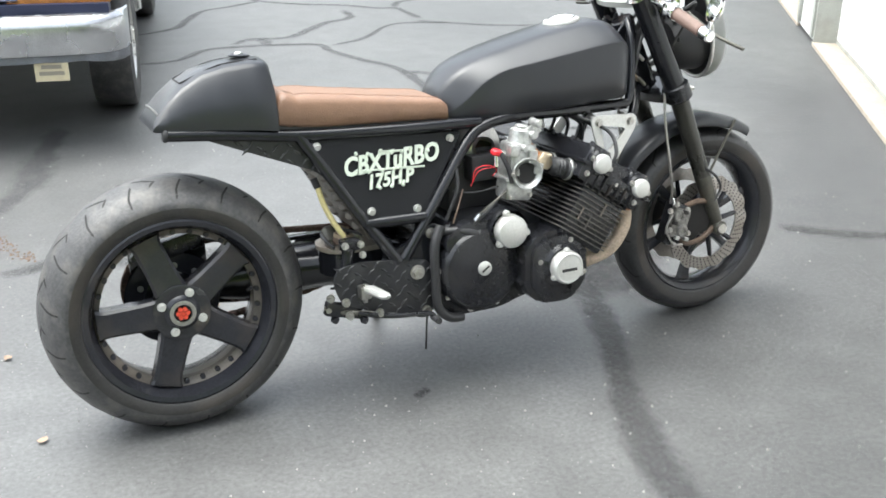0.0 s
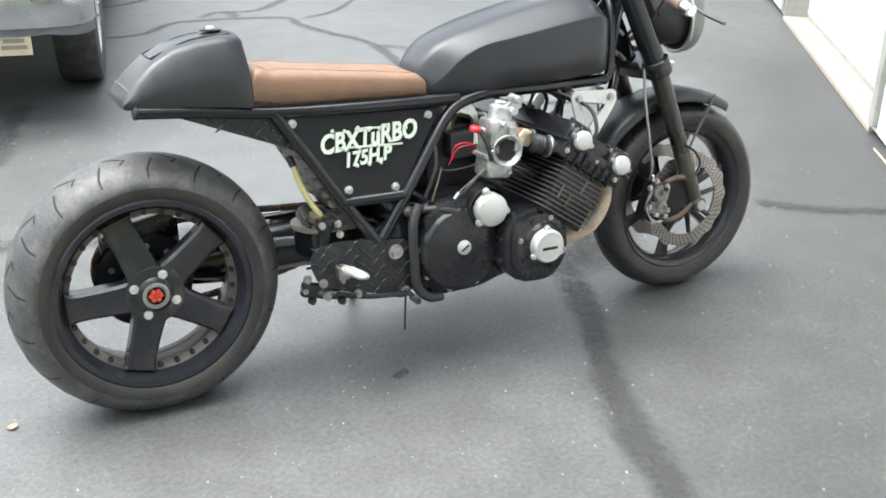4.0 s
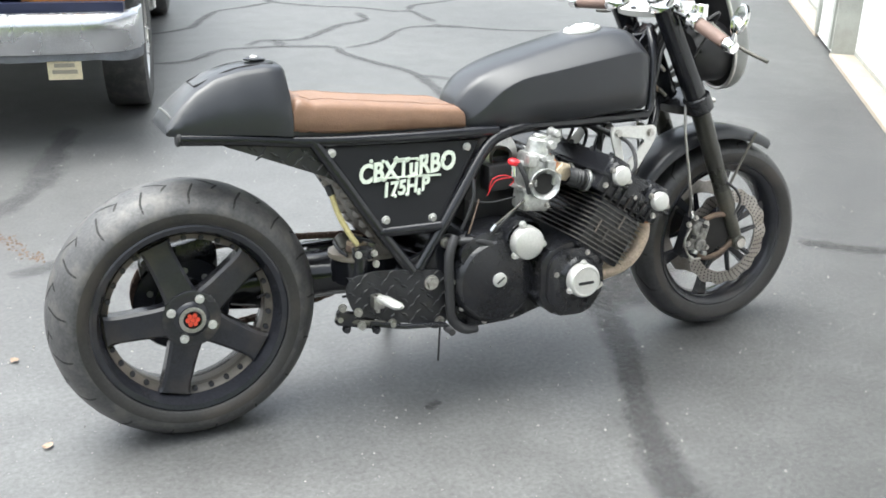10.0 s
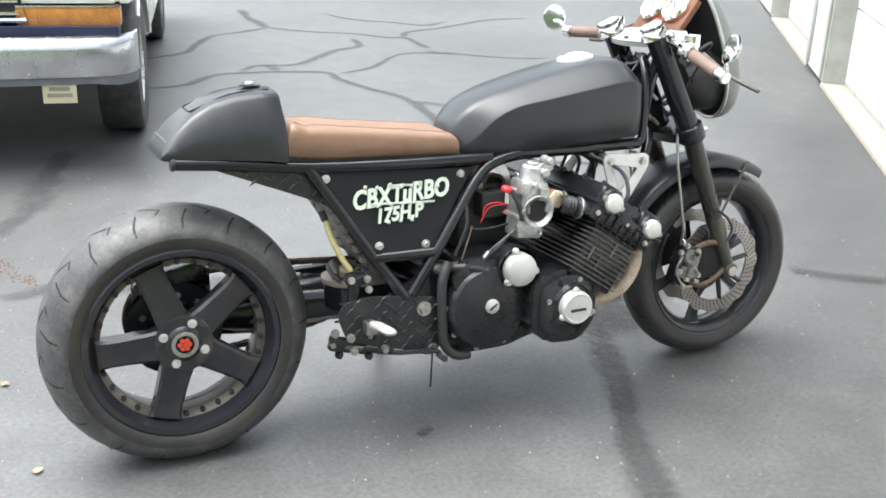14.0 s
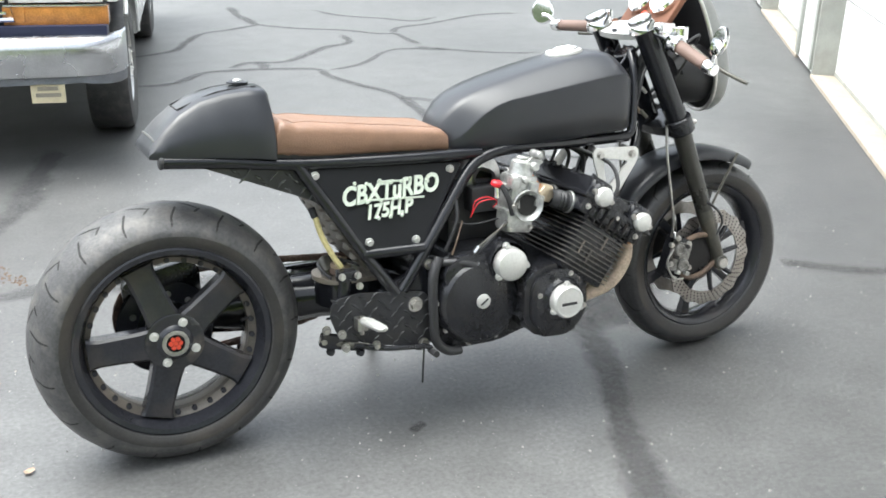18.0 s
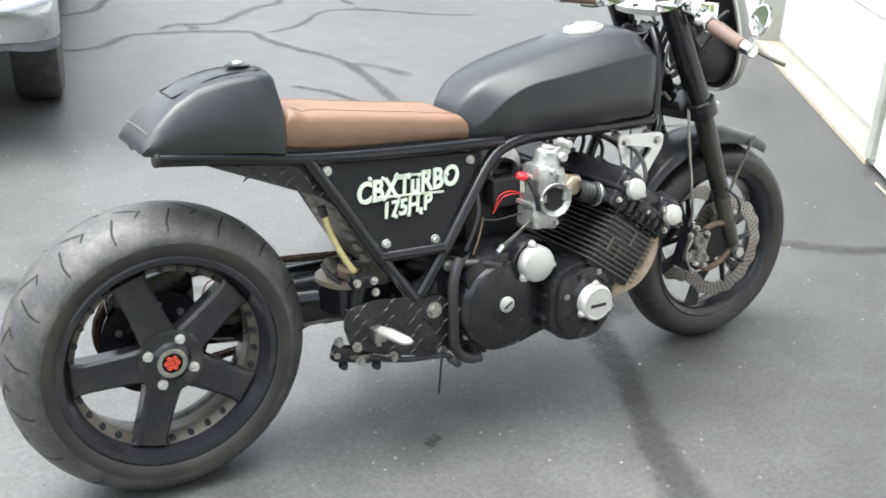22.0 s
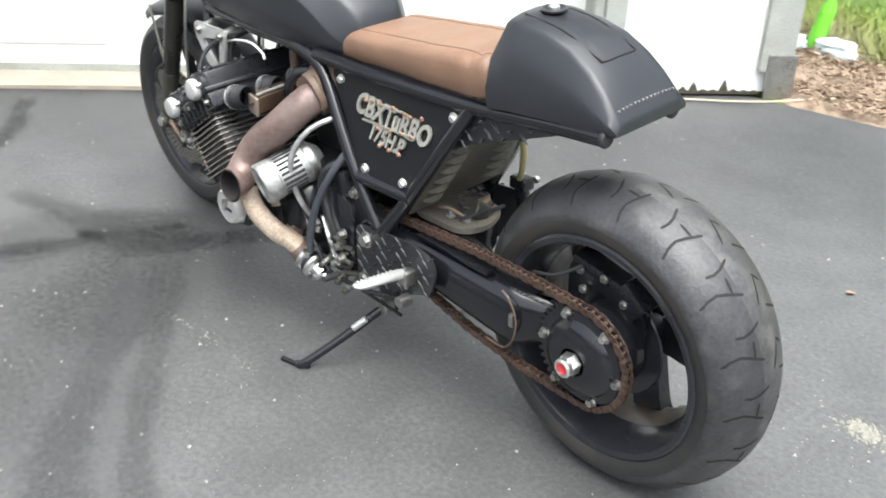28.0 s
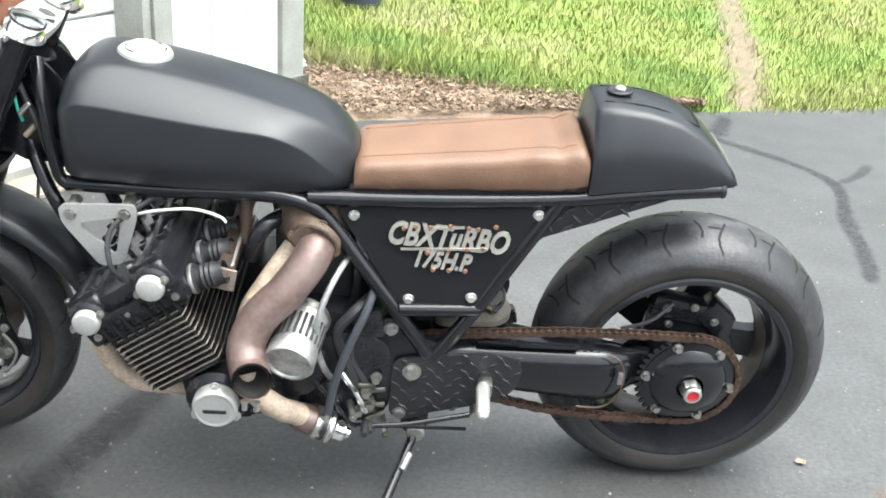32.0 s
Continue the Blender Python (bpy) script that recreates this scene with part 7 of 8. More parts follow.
def pierced_plate(out, hole, y0, y1, n=48):
    """A plate in x, z with a hole through it."""
    cx, cz = sum(p[0] for p in hole) / len(hole), sum(p[1] for p in hole) / len(hole)

    def edge(poly, a):
        dx, dz, best = math.cos(a), math.sin(a), 0
        for (x0, z0), (x1, z1) in zip(poly, poly[1:] + poly[:1]):
            ex, ez = x1 - x0, z1 - z0
            k = dx * ez - dz * ex
            if abs(k) > 1e-9:
                t, u = ((x0 - cx) * ez - (z0 - cz) * ex) / k, ((x0 - cx) * dz - (z0 - cz) * dx) / k
                if t > 0 and -1e-6 <= u <= 1 + 1e-6:
                    best = max(best, t)
        return cx + dx * best, cz + dz * best

    bm = bmesh.new()
    ring_ = [edge(poly, 2 * math.pi * i / n) for poly in (out, hole) for i in range(n)]
    v0 = [bm.verts.new((x, y0, z)) for x, z in ring_]
    v1 = [bm.verts.new((x, y1, z)) for x, z in ring_]
    for i in range(n):
        j = (i + 1) % n
        for q in ((v0[i], v0[j], v0[n + j], v0[n + i]), (v1[i], v1[n + i], v1[n + j], v1[j]), (v0[i], v1[i], v1[j], v0[j]), (v0[n + i], v0[n + j], v1[n + j], v1[n + i])):
            bm.faces.new(q)
    return bm


# engine hanger plates under the tank
for s in SIDES:
    y = 0.16
    out = round_outline([(1.305, 0.702), (1.155, 0.708), (1.158, 0.672), (1.19, 0.575), (1.235, 0.567), (1.303, 0.665)], 0.014)
    slot = round_outline([(1.186, 0.68), (1.203, 0.592), (1.272, 0.664)], 0.012)
    hp = part("engine_hanger", pierced_plate(out, slot, s * y, s * (y + 0.007)), M_BRUSHED, bike, "bare alloy engine hanger plate with a three-cornered hole", smooth=False)
    for x, z in ((1.283, 0.682), (1.178, 0.688)):
        part("hanger_bolt", bolt(bmesh.new(), (x, s * (y + 0.007), z), (0, s, 0), 0.009, 0.009), M_STEEL, hp)
        part("hanger_spacer", cyl(bmesh.new(), (x, s * 0.12, z + 0.01), (x, s * 0.162, z), 0.012, n=14), M_ALU, hp)

# ---- front wheel, fork and fender ----
FXA, FZA = 1.655, 0.3
frim = part("front_wheel", lathe(bmesh.new(), (FXA, 0, FZA), (0, 1, 0), [(0.226, -0.05), (0.231, -0.047), (0.229, -0.04), (0.215, -0.03), (0.208, 0.0), (0.215, 0.03), (0.229, 0.04), (0.231, 0.047), (0.226, 0.05), (0.213, 0.044), (0.202, 0.028), (0.198, 0.0), (0.202, -0.028), (0.213, -0.044)], 80, True), M_WHEEL, bike, "black front wheel rim")
fprof = [(0.226, -0.042), (0.234, -0.053), (0.25, -0.06), (0.266, -0.0605), (0.28, -0.053), (0.291, -0.037), (0.2985, -0.018), (0.301, 0)]
fprof = fprof + [(r, -h) for r, h in reversed(fprof[:-1])]
part("tyre", lathe(bmesh.new(), (FXA, 0, FZA), (0, 1, 0), fprof, 96), M_TYREDARK, frim, "worn front tyre", angle=60)
for s in SIDES:
    part("sidewall", lathe(bmesh.new(), (FXA, 0, FZA), (0, 1, 0), [(0.2335, s * 0.0535), (0.25, s * 0.0612), (0.264, s * 0.0615)], 96), M_SIDEWALL, frim, angle=60)
FRONT = [[(-8, 0.008), (-2, 0.024), (4, 0.04), (5, 0.055)], [(-8, 0.008), (-14, 0.016)]]
grooves(fprof, FXA, FZA, 14, {-1: FRONT, 1: FRONT}, 0.0022, frim)
fsp = None
for k in range(6):
    a = radians(20 + 60 * k)
    m = Matrix.Translation((FXA, 0, FZA)) @ Matrix.Rotation(-a, 4, "Y")
    if fsp is None:
        bm = bmesh.new()
        loops = [[V(r, -d, -w), V(r, d, -w), V(r, d * 1.1, 0), V(r, d, w), V(r, -d, w), V(r, -d * 1.1, 0)] for r, w, d in ((0.03, 0.014, 0.02), (0.08, 0.011, 0.014), (0.15, 0.01, 0.011), (0.202, 0.015, 0.014))]
        fsp = part("spoke", loft(bm, loops), M_WHEEL, frim)
        fsp.matrix_basis = m
    else:
        again(fsp, "spoke", m, frim)
part("hub", cyl(bmesh.new(), (FXA, -0.055, FZA), (FXA, 0.055, FZA), 0.04, n=28, bevel=0.005), M_WHEEL, frim)
part("axle", cyl(bmesh.new(), (FXA, -0.14, FZA), (FXA, 0.14, FZA), 0.013, n=16), M_STEEL, bike, "steel front axle")


def wave_disc(y):
    bm = bmesh.new()
    n = 120
    rows = []
    for yy in (y - 0.0025, y + 0.0025):
        inner = [bm.verts.new((FXA + 0.112 * math.cos(2 * math.pi * i / n), yy, FZA + 0.112 * math.sin(2 * math.pi * i / n))) for i in range(n)]
        outer = []
        for i in range(n):
            a = 2 * math.pi * i / n
            r = 0.152 + 0.0035 * math.cos(a * 15)
            outer.append(bm.verts.new((FXA + r * math.cos(a), yy, FZA + r * math.sin(a))))
        rows.append((inner, outer))
    (i0, o0), (i1, o1) = rows
    for i in range(n):
        j = (i + 1) % n
        bm.faces.new((i0[i], i0[j], o0[j], o0[i])), bm.faces.new((i1[j], i1[i], o1[i], o1[j]))
        bm.faces.new((o0[i], o0[j], o1[j], o1[i])), bm.faces.new((i0[j], i0[i], i1[i], i1[j]))
    return bm


for s in SIDES:
    disc = part("front_brake_disc", wave_disc(s * 0.068), M_FRONTDISC, bike, "drilled wavy front brake disc")
    bm = bmesh.new()
    for i in range(54):
        for r in (0.119, 0.128, 0.137, 0.146):
            a = 2 * math.pi * (i + (r - 0.12) * 28) / 54
            c = V(FXA + r * math.cos(a), s * 0.0706, FZA + r * math.sin(a))
            cyl(bm, c, c + V(0, s * 0.0003, 0), 0.0029, n=6)
    # dark dots on the surface stand for the depth of the drilled holes
    part("perforation", bm, M_SOOTSHADE, disc)
    for k in range(8):
        a = radians(45 * k + 10)
        c = V(FXA, s * 0.066, FZA)
        u = V(math.cos(a), 0, math.sin(a))
        part("disc_arm", cyl(bmesh.new(), c + u * 0.045, c + u * 0.115, 0.009, 0.007, 8), M_WHEEL, disc)
    # fork leg: black upper tube, slimmer worn lower leg with axle foot
    top, clampz, mid, low = V(1.352, s * 0.108, 1.018), V(1.49, s * 0.108, 0.735), V(1.575, s * 0.108, 0.52), V(1.658, s * 0.108, 0.315)
    leg = part("fork_leg", cyl(bmesh.new(), top, clampz + (mid - clampz) * 0.08, 0.0315, n=28, bevel=0.003), M_FRAME, bike, "black fork leg")
    part("slider", cyl(bmesh.new(), clampz, mid + (low - mid) * 0.25, 0.0285, 0.0245, 28), M_SLIDER, leg, "dark fork slider")
    part("slider_foot", cyl(bmesh.new(), mid + (low - mid) * 0.22, low + V(0.008, 0, -0.02), 0.0255, 0.019, 24, 0.004), M_FORK, leg, "dusty olive lower fork end")
    part("axle_boss", cyl(bmesh.new(), (FXA + 0.006, s * 0.085, FZA - 0.002), (FXA + 0.006, s * 0.132, FZA - 0.002), 0.023, n=20, bevel=0.003), M_FORK, leg)
    part("axle_end", lathe(bmesh.new(), (FXA + 0.006, s * 0.13, FZA - 0.002), (0, s, 0), [(0.009, 0), (0.009, 0.008), (0.015, 0.008), (0.016, 0)], 20, True), M_STEEL, leg)
    part("leg_clamp", cyl(bmesh.new(), clampz + V(-0.012, 0, 0.026), clampz + V(0.01, 0, -0.02), 0.04, n=26, bevel=0.004), M_ENGINE, leg)
    part("clamp_bolt", bolt(bmesh.new(), clampz + V(0.036, s * 0.012, 0.01), (1, s * 0.3, 0.2), 0.008, 0.01), M_STEEL, leg)
    # caliper behind the leg, on a curved bracket
    cb = V(1.495, s * 0.1, 0.333)
    br = part("caliper_bracket", tube(bmesh.new(), [(1.645, s * 0.112, 0.3), (1.595, s * 0.115, 0.27), (1.545, s * 0.112, 0.262), (1.5, s * 0.11, 0.285)], 0.0085, 12), M_CAST, bike, "rusty brake bracket arm")
    part("bracket_arm", tube(bmesh.new(), [(1.61, s * 0.112, 0.39), (1.565, s * 0.116, 0.393), (1.51, s * 0.112, 0.375)], 0.0085, 12), M_CAST, br)
    part("bracket_web", prism(bmesh.new(), round_outline([(1.64, 0.31), (1.615, 0.385), (1.53, 0.38), (1.51, 0.28), (1.56, 0.265)], 0.015), s * 0.098, s * 0.106, 0.002), M_SOOTSHADE, br, "dark plate between the bracket arms")
    part("wheel_wire", tube(bmesh.new(), [(1.585, s * 0.135, 0.5), (1.625, s * 0.138, 0.47), (1.65, s * 0.13, 0.43), (1.63, s * 0.128, 0.39)], 0.004, 8), M_RUBBER, br)
    crot = Euler((0, radians(18), 0)).to_matrix()
    cal = part("front_caliper", box(bmesh.new(), cb, (0.05, 0.066, 0.13), crot, 0.012), M_ENGINE, bike, "busy dull-metal front brake caliper with pipes")
    part("caliper_half", box(bmesh.new(), cb + V(0.004, s * 0.022, 0.006), (0.062, 0.03, 0.095), crot, 0.012), M_CALIPER, cal)
    for dx, dz, r in ((-0.004, 0.03, 0.02), (0.008, -0.018, 0.02)):
        part("piston_boss", lathe(bmesh.new(), cb + V(dx, s * 0.036, dz), (0, s, 0), [(r, 0), (r, 0.006), (r * 0.8, 0.009), (r * 0.45, 0.009), (r * 0.4, 0.006), (0, 0.006)], 20), M_CALIPER, cal)
    for dx, dz in ((-0.02, 0.012), (0.018, 0.04), (0.022, -0.045), (-0.012, -0.036)):
        part("caliper_lug", box(bmesh.new(), cb + V(dx, s * 0.04, dz), (0.016, 0.012, 0.012), crot, 0.002), (M_CARB, M_SOOTSHADE)[dz > 0], cal)
    for dx, dz in ((-0.034, 0.05), (-0.01, 0.068), (0.03, 0.045), (0.034, -0.03), (-0.02, -0.058), (-0.034, -0.01)):
        part("caliper_bolt", bolt(bmesh.new(), cb + V(dx, s * 0.034, dz), (0, s, 0), 0.0065, 0.008), M_STEEL, cal)
    part("bleed_nipple", cyl(bmesh.new(), cb + V(-0.02, s * 0.03, 0.066), cb + V(-0.026, s * 0.032, 0.09), 0.005, n=8, bevel=0.001), M_CHROME, cal)
    part("pad_plate", box(bmesh.new(), cb + V(0.034, s * 0.0, -0.004), (0.014, 0.04, 0.085), crot, 0.003), M_CAST, cal)
    part("caliper_pipe", tube(bmesh.new(), [cb + V(-0.03, s * 0.04, 0.04), cb + V(-0.055, s * 0.045, 0.0), cb + V(-0.03, s * 0.045, -0.05), cb + V(0.01, s * 0.04, -0.06)], 0.003, 8), M_STEEL, cal)
    part("brake_line", tube(bmesh.new(), [(1.45, s * 0.1, 0.74), (1.44, s * 0.12, 0.66), (1.455, s * 0.125, 0.55), (1.475, s * 0.12, 0.45), (1.478, s * 0.11, 0.4)], 0.004, 8), M_STEEL, bike, "dull brake line")
    part("fender_stay", tube(bmesh.new(), [(1.615, s * 0.112, 0.47), (1.655, s * 0.1, 0.52), (1.745, s * 0.07, 0.622)], 0.004, 8), M_FORK, bike, "thin steel fender stay")
    part("fender_mount", box(bmesh.new(), (1.56, s * 0.09, 0.6), (0.05, 0.02, 0.03), Euler((0, radians(25), 0)).to_matrix(), 0.004), M_FRAME, bike)

# fender: eccentric arc with rolled sides
bm = bmesh.new()
loops = []
for i in range(25):
    t = i / 24
    a = radians(59 + (158 - 59) * t)
    r = 0.341 + 0.05 * max(0, t - 0.2) / 0.8
    w = 0.074 - 0.018 * (1 - min(1, t * 5)) 
    c = V(FXA - 0.005, 0, FZA)
    u = V(math.cos(a), 0, math.sin(a))
    prof = [(-w, -0.034), (-w * 0.98, -0.018), (-w * 0.8, -0.006), (-w * 0.4, 0.001), (0, 0.003), (w * 0.4, 0.001), (w * 0.8, -0.006), (w * 0.98, -0.018), (w, -0.034)]
    outer = [c + u * (r + h) + V(0, y, 0) for y, h in prof]
    inner = [c + u * (r + h - 0.003) + V(0, y * 0.965, 0) for y, h in reversed(prof)]
    loops.append(outer + inner)
loft(bm, loops)
part("front_fender", bm, M_SATIN, bike, "black front fender with pointed tip", angle=50)

# triple clamps
for z0, x0, name, h, mt in ((0.735, 1.49, "lower_triple_clamp", 0.028, M_ENGINE), (1.008, 1.357, "upper_triple_clamp", 0.018, M_BRUSHED)):
    bm = bmesh.new()
    w = 1.0 if mt is M_ENGINE else 0.72
    out = round_outline([(-0.035 * w, -0.145 * w), (0.035 * w, -0.145 * w), (0.045, 0), (0.035 * w, 0.145 * w), (-0.035 * w, 0.145 * w), (-0.05 * w, 0.04), (-0.05 * w, -0.04)], 0.03)
    a = [bm.verts.new((x, y, -h / 2)) for x, y in out]
    b = [bm.verts.new((x, y, h / 2)) for x, y in out]
    bm.faces.new(a), bm.faces.new(b)
    for i in range(len(a)):
        bm.faces.new((a[i], a[(i + 1) % len(a)], b[(i + 1) % len(a)], b[i]))
    ob = part(name, bm, mt, bike, "black fork clamp" if mt is M_ENGINE else "bright alloy upper fork clamp")
    ob.matrix_basis = Matrix.Translation((x0, 0, z0)) @ Matrix.Rotation(radians(-25), 4, "Y")
part("steering_nut", cyl(bmesh.new(), (1.352, 0, 0.99), (1.336, 0, 1.024), 0.022, 0.02, 6, 0.003), M_CHROME, bike, "chrome steering stem nut")
MAX = {-1: (-0.9, 0.25, 0.3), 1: (-0.75, -0.4, 0.1)}
# clip-on bars, leather grips, levers and bar-end mirrors
for s, gi, go, mi, tip in ((-1, V(1.402, -0.2, 0.975), V(1.396, -0.335, 0.932), V(1.392, -0.36, 0.99), V(1.5, -0.37, 0.885)), (1, V(1.405, 0.235, 1.004), V(1.375, 0.385, 1.0), V(1.35, 0.45, 1.03), V(1.46, 0.4, 0.97))):
    hub = V(1.345, s * 0.108, 1.02)
    bar_ = part("handlebar", tube(bmesh.new(), [hub + V(0.01, 0, 0), hub.lerp(gi, 0.5) + V(0.01, 0, 0.004), gi, go], 0.011, 14), M_CHROME, bike, "chrome clip-on handlebar")
    part("bar_clamp", cyl(bmesh.new(), hub + V(0.004, 0, -0.006), hub + V(-0.008, 0, 0.018), 0.041, 0.036, 28, 0.006), M_CHROME, bar_, "polished bar clamp")
    part("clamp_cap", lathe(bmesh.new(), hub + V(-0.01, 0, 0.022), (-0.42, 0, 0.9), [(0.033, 0), (0.03, 0.008), (0.012, 0.011), (0, 0.011)], 28), M_CHROME, bar_)
    part("cap_groove", lathe(bmesh.new(), hub + V(-0.01, 0, 0.022), (-0.42, 0, 0.9), [(0.0335, 0.001), (0.0345, 0.003), (0.0335, 0.005)], 28), M_BLACKP, bar_)
    part("clamp_ear", box(bmesh.new(), hub + V(0.045, s * 0.03, 0.0), (0.05, 0.06, 0.034), bevel=0.01), M_CHROME, bar_)
    part("grip", cyl(bmesh.new(), gi.lerp(go, 0.06), gi.lerp(go, 0.93), 0.0185, 0.017, 20, 0.004), M_GRIP, bar_, "brown leather wrapped grip")
    d = (go - gi).normalized()
    part("grip_collar", cyl(bmesh.new(), gi - d * 0.012, gi + d * 0.008, 0.023, n=20, bevel=0.003), M_CHROME, bar_)
    part("switch_body", box(bmesh.new(), gi - d * 0.032, (0.045, 0.04, 0.04), bevel=0.009), M_CHROME, bar_)
    part("bar_end", cyl(bmesh.new(), go - d * 0.008, go + d * 0.028, 0.0195, 0.017, 20, 0.004), M_CHROME, bar_, "chrome bar-end weight")
    part("lever", tube(bmesh.new(), [gi - d * 0.01 + V(0.05, 0, -0.005), gi.lerp(tip, 0.5) + V(0.022, 0, -0.012), tip], 0.0055, 10), M_FORK, bar_, "dark slotted lever")
    # round-ended mirror on a bent stalk
    part("mirror_stalk", tube(bmesh.new(), [go + d * 0.012, go.lerp(mi, 0.5) + V(0, s * 0.012, 0.01), mi], 0.0055, 10), M_CHROME, bar_)
    mir = part("mirror", lathe(bmesh.new(), mi + V(0.004, s * 0.008, 0.01), MAX[s], [(0.036, 0.001), (0.04, 0.0), (0.041, -0.006), (0.032, -0.014), (0.012, -0.018), (0, -0.019)], 32), M_CHROME, bar_, "small round chrome bar-end mirror")
    part("mirror_glass", lathe(bmesh.new(), mi + V(0.004, s * 0.008, 0.01), MAX[s], [(0.0365, 0.0008), (0, 0.0012)], 32), mat("mirror_glass", (0.9, 0.9, 0.9), 0.03, 1.0, var=0.0, bump=0), mir)
    part("reservoir", cyl(bmesh.new(), gi + V(0.03, -s * 0.03, 0.012), gi + V(0.03, -s * 0.03, 0.05), 0.019, n=20, bevel=0.003), M_CHROME, bar_, "chrome fluid reservoir")
    part("control_cable", tube(bmesh.new(), [gi - d * 0.02 + V(0.04, 0, 0), gi + V(0.1, -s * 0.04, 0.02), V(1.5, s * 0.09, 0.9), V(1.44, s * 0.06, 0.78)], 0.004, 8), M_RUBBER, bar_)
# dash: copper-brown plate with two gauges
DN = Euler((0, radians(-52), 0)).to_matrix()
dash = part("dash_panel", box(bmesh.new(), (1.455, 0, 1.06), (0.13, 0.225, 0.02), DN, 0.009), M_DASH, bike, "copper-brown dash panel with two gauges")
for y in (-0.052, 0.052):
    c = V(1.463, y, 1.085)
    ax = DN @ V(0, 0, 1)
    g = part("gauge", lathe(bmesh.new(), c, ax, [(0.045, -0.002), (0.046, 0.014), (0.042, 0.02), (0.037, 0.018), (0.037, 0.012), (0, 0.012)], 36), M_CHROME, dash, "round chrome-rimmed gauge")
    part("dial", lathe(bmesh.new(), c, ax, [(0.0365, 0.0135), (0, 0.0138)], 32), M_DIAL, g, "pale gauge dial")
    part("needle", box(bmesh.new(), c + ax * 0.0155 + DN @ V(0.006, 0.006, 0), (0.026, 0.0022, 0.001), DN @ Euler((0, 0, radians(40))).to_matrix()), M_BLACKP, g)
    for k in range(9):
        a = radians(-130 + 32 * k)
        q = DN @ V(0.03 * math.cos(a), 0.03 * math.sin(a), 0.0145)
        part("dial_mark", box(bmesh.new(), c + q, (0.006, 0.0016, 0.001), DN @ Euler((0, 0, a)).to_matrix()), M_BLACKP, g)
part("warning_lamp", cyl(bmesh.new(), (1.43, 0, 1.045), (1.423, 0, 1.052), 0.012, n=16), M_CRIMSON, dash, "small red warning lamp")
part("ignition_switch", cyl(bmesh.new(), (1.4, 0.015, 1.0), (1.385, 0.015, 1.03), 0.016, n=18, bevel=0.003), M_CHROME, bike, "chrome ignition switch")
part("dash_bracket", tube(bmesh.new(), [(1.4, -0.05, 0.99), (1.44, -0.05, 1.02), (1.47, -0.04, 1.04)], 0.008, 10), M_FRAME, bike)

# headlight fairing: a rounded shell open to the rear
def shell(scale, inset):
    rows = []
    for i in range(10):
        t = i / 9
        k = math.cos(t * math.pi / 2) ** 0.75 if t < 1 else 0.02
        row = []
        for j in range(28):
            a = 2 * math.pi * j / 28
            y = 0.128 * scale * math.cos(a) * k
            h = math.sin(a) * k
            z = 0.945 + (0.25 if h > 0 else 0.19) * scale * h - 0.03 * t
            x = 1.585 - 0.27 * (z - 0.945) + (0.1 - inset) * math.sin(t * math.pi / 2)
            row.append(V(x, y, z))
        rows.append(row)
    return rows


outer, inner = shell(1.0, 0.0), shell(0.965, 0.006)
fair = part("headlight_fairing", loft(bmesh.new(), outer, cap=False), mat("silver_grey_fairing", (0.2, 0.205, 0.2), 0.4, 0.2, var=0.12, bump=0.03), bike, "silver-grey headlight fairing", angle=60)
part("fairing_lining", loft(bmesh.new(), inner, cap=False), M_BLACKP, fair, "black inside of the fairing", angle=60)
rimpts = [p.lerp(q, 0.5) for p, q in zip(outer[0], inner[0])]
part("fairing_edge", tube(bmesh.new(), rimpts + [rimpts[0]], 0.006, 8, 2), M_ALU, fair, "pale rolled edge of the fairing", angle=60)
part("headlight", lathe(bmesh.new(), (1.56, 0, 0.87), (1, 0, 0), [(0, -0.06), (0.06, -0.05), (0.085, 0.0), (0.088, 0.06), (0, 0.07)], 32), M_BLACKP, bike, "black headlight bucket")
for k, (y, z) in enumerate(((-0.05, 0.96), (0.04, 0.97), (0.0, 0.94), (-0.08, 0.9))):
    part("wire_bundle", tube(bmesh.new(), [(1.5, y, z), (1.54, y * 0.5, z - 0.05), (1.5, y * 0.3, z - 0.12), (1.44, y * 0.2, 0.8)], 0.006, 8), M_RUBBER, bike)
for k in range(7):
    y = -0.09 + 0.03 * k
    part("loom_cable", tube(bmesh.new(), [(1.43 - 0.006 * k, y * 0.8, 0.96), (1.37 + 0.008 * (k % 3), y, 0.9), (1.345 + 0.012 * (k % 2), y * 1.1, 0.83), (1.33 - 0.01 * (k % 3), y * 0.9, 0.75), (1.27, y * 0.6, 0.735)], 0.005 + 0.0012 * (k % 3), 8), M_RUBBER, bike)
for y, z, mt in ((-0.09, 0.86, M_STEEL), (-0.07, 0.8, M_DULLWIRE), (0.09, 0.83, M_DULLWIRE), (0.1, 0.88, M_STEEL), (-0.1, 0.79, M_FORK)):
    part("wire_joint", cyl(bmesh.new(), (1.355, y, z), (1.375, y * 1.05, z - 0.022), 0.0055, n=8, bevel=0.001), mt, bike)
part("green_wire", tube(bmesh.new(), [(1.41, 0.09, 0.94), (1.385, 0.1, 0.92), (1.38, 0.1, 0.87), (1.375, 0.095, 0.84)], 0.003, 8), mat("green_wire", (0.05, 0.4, 0.3), 0.4, var=0.1, bump=0), bike, "thin green wire")
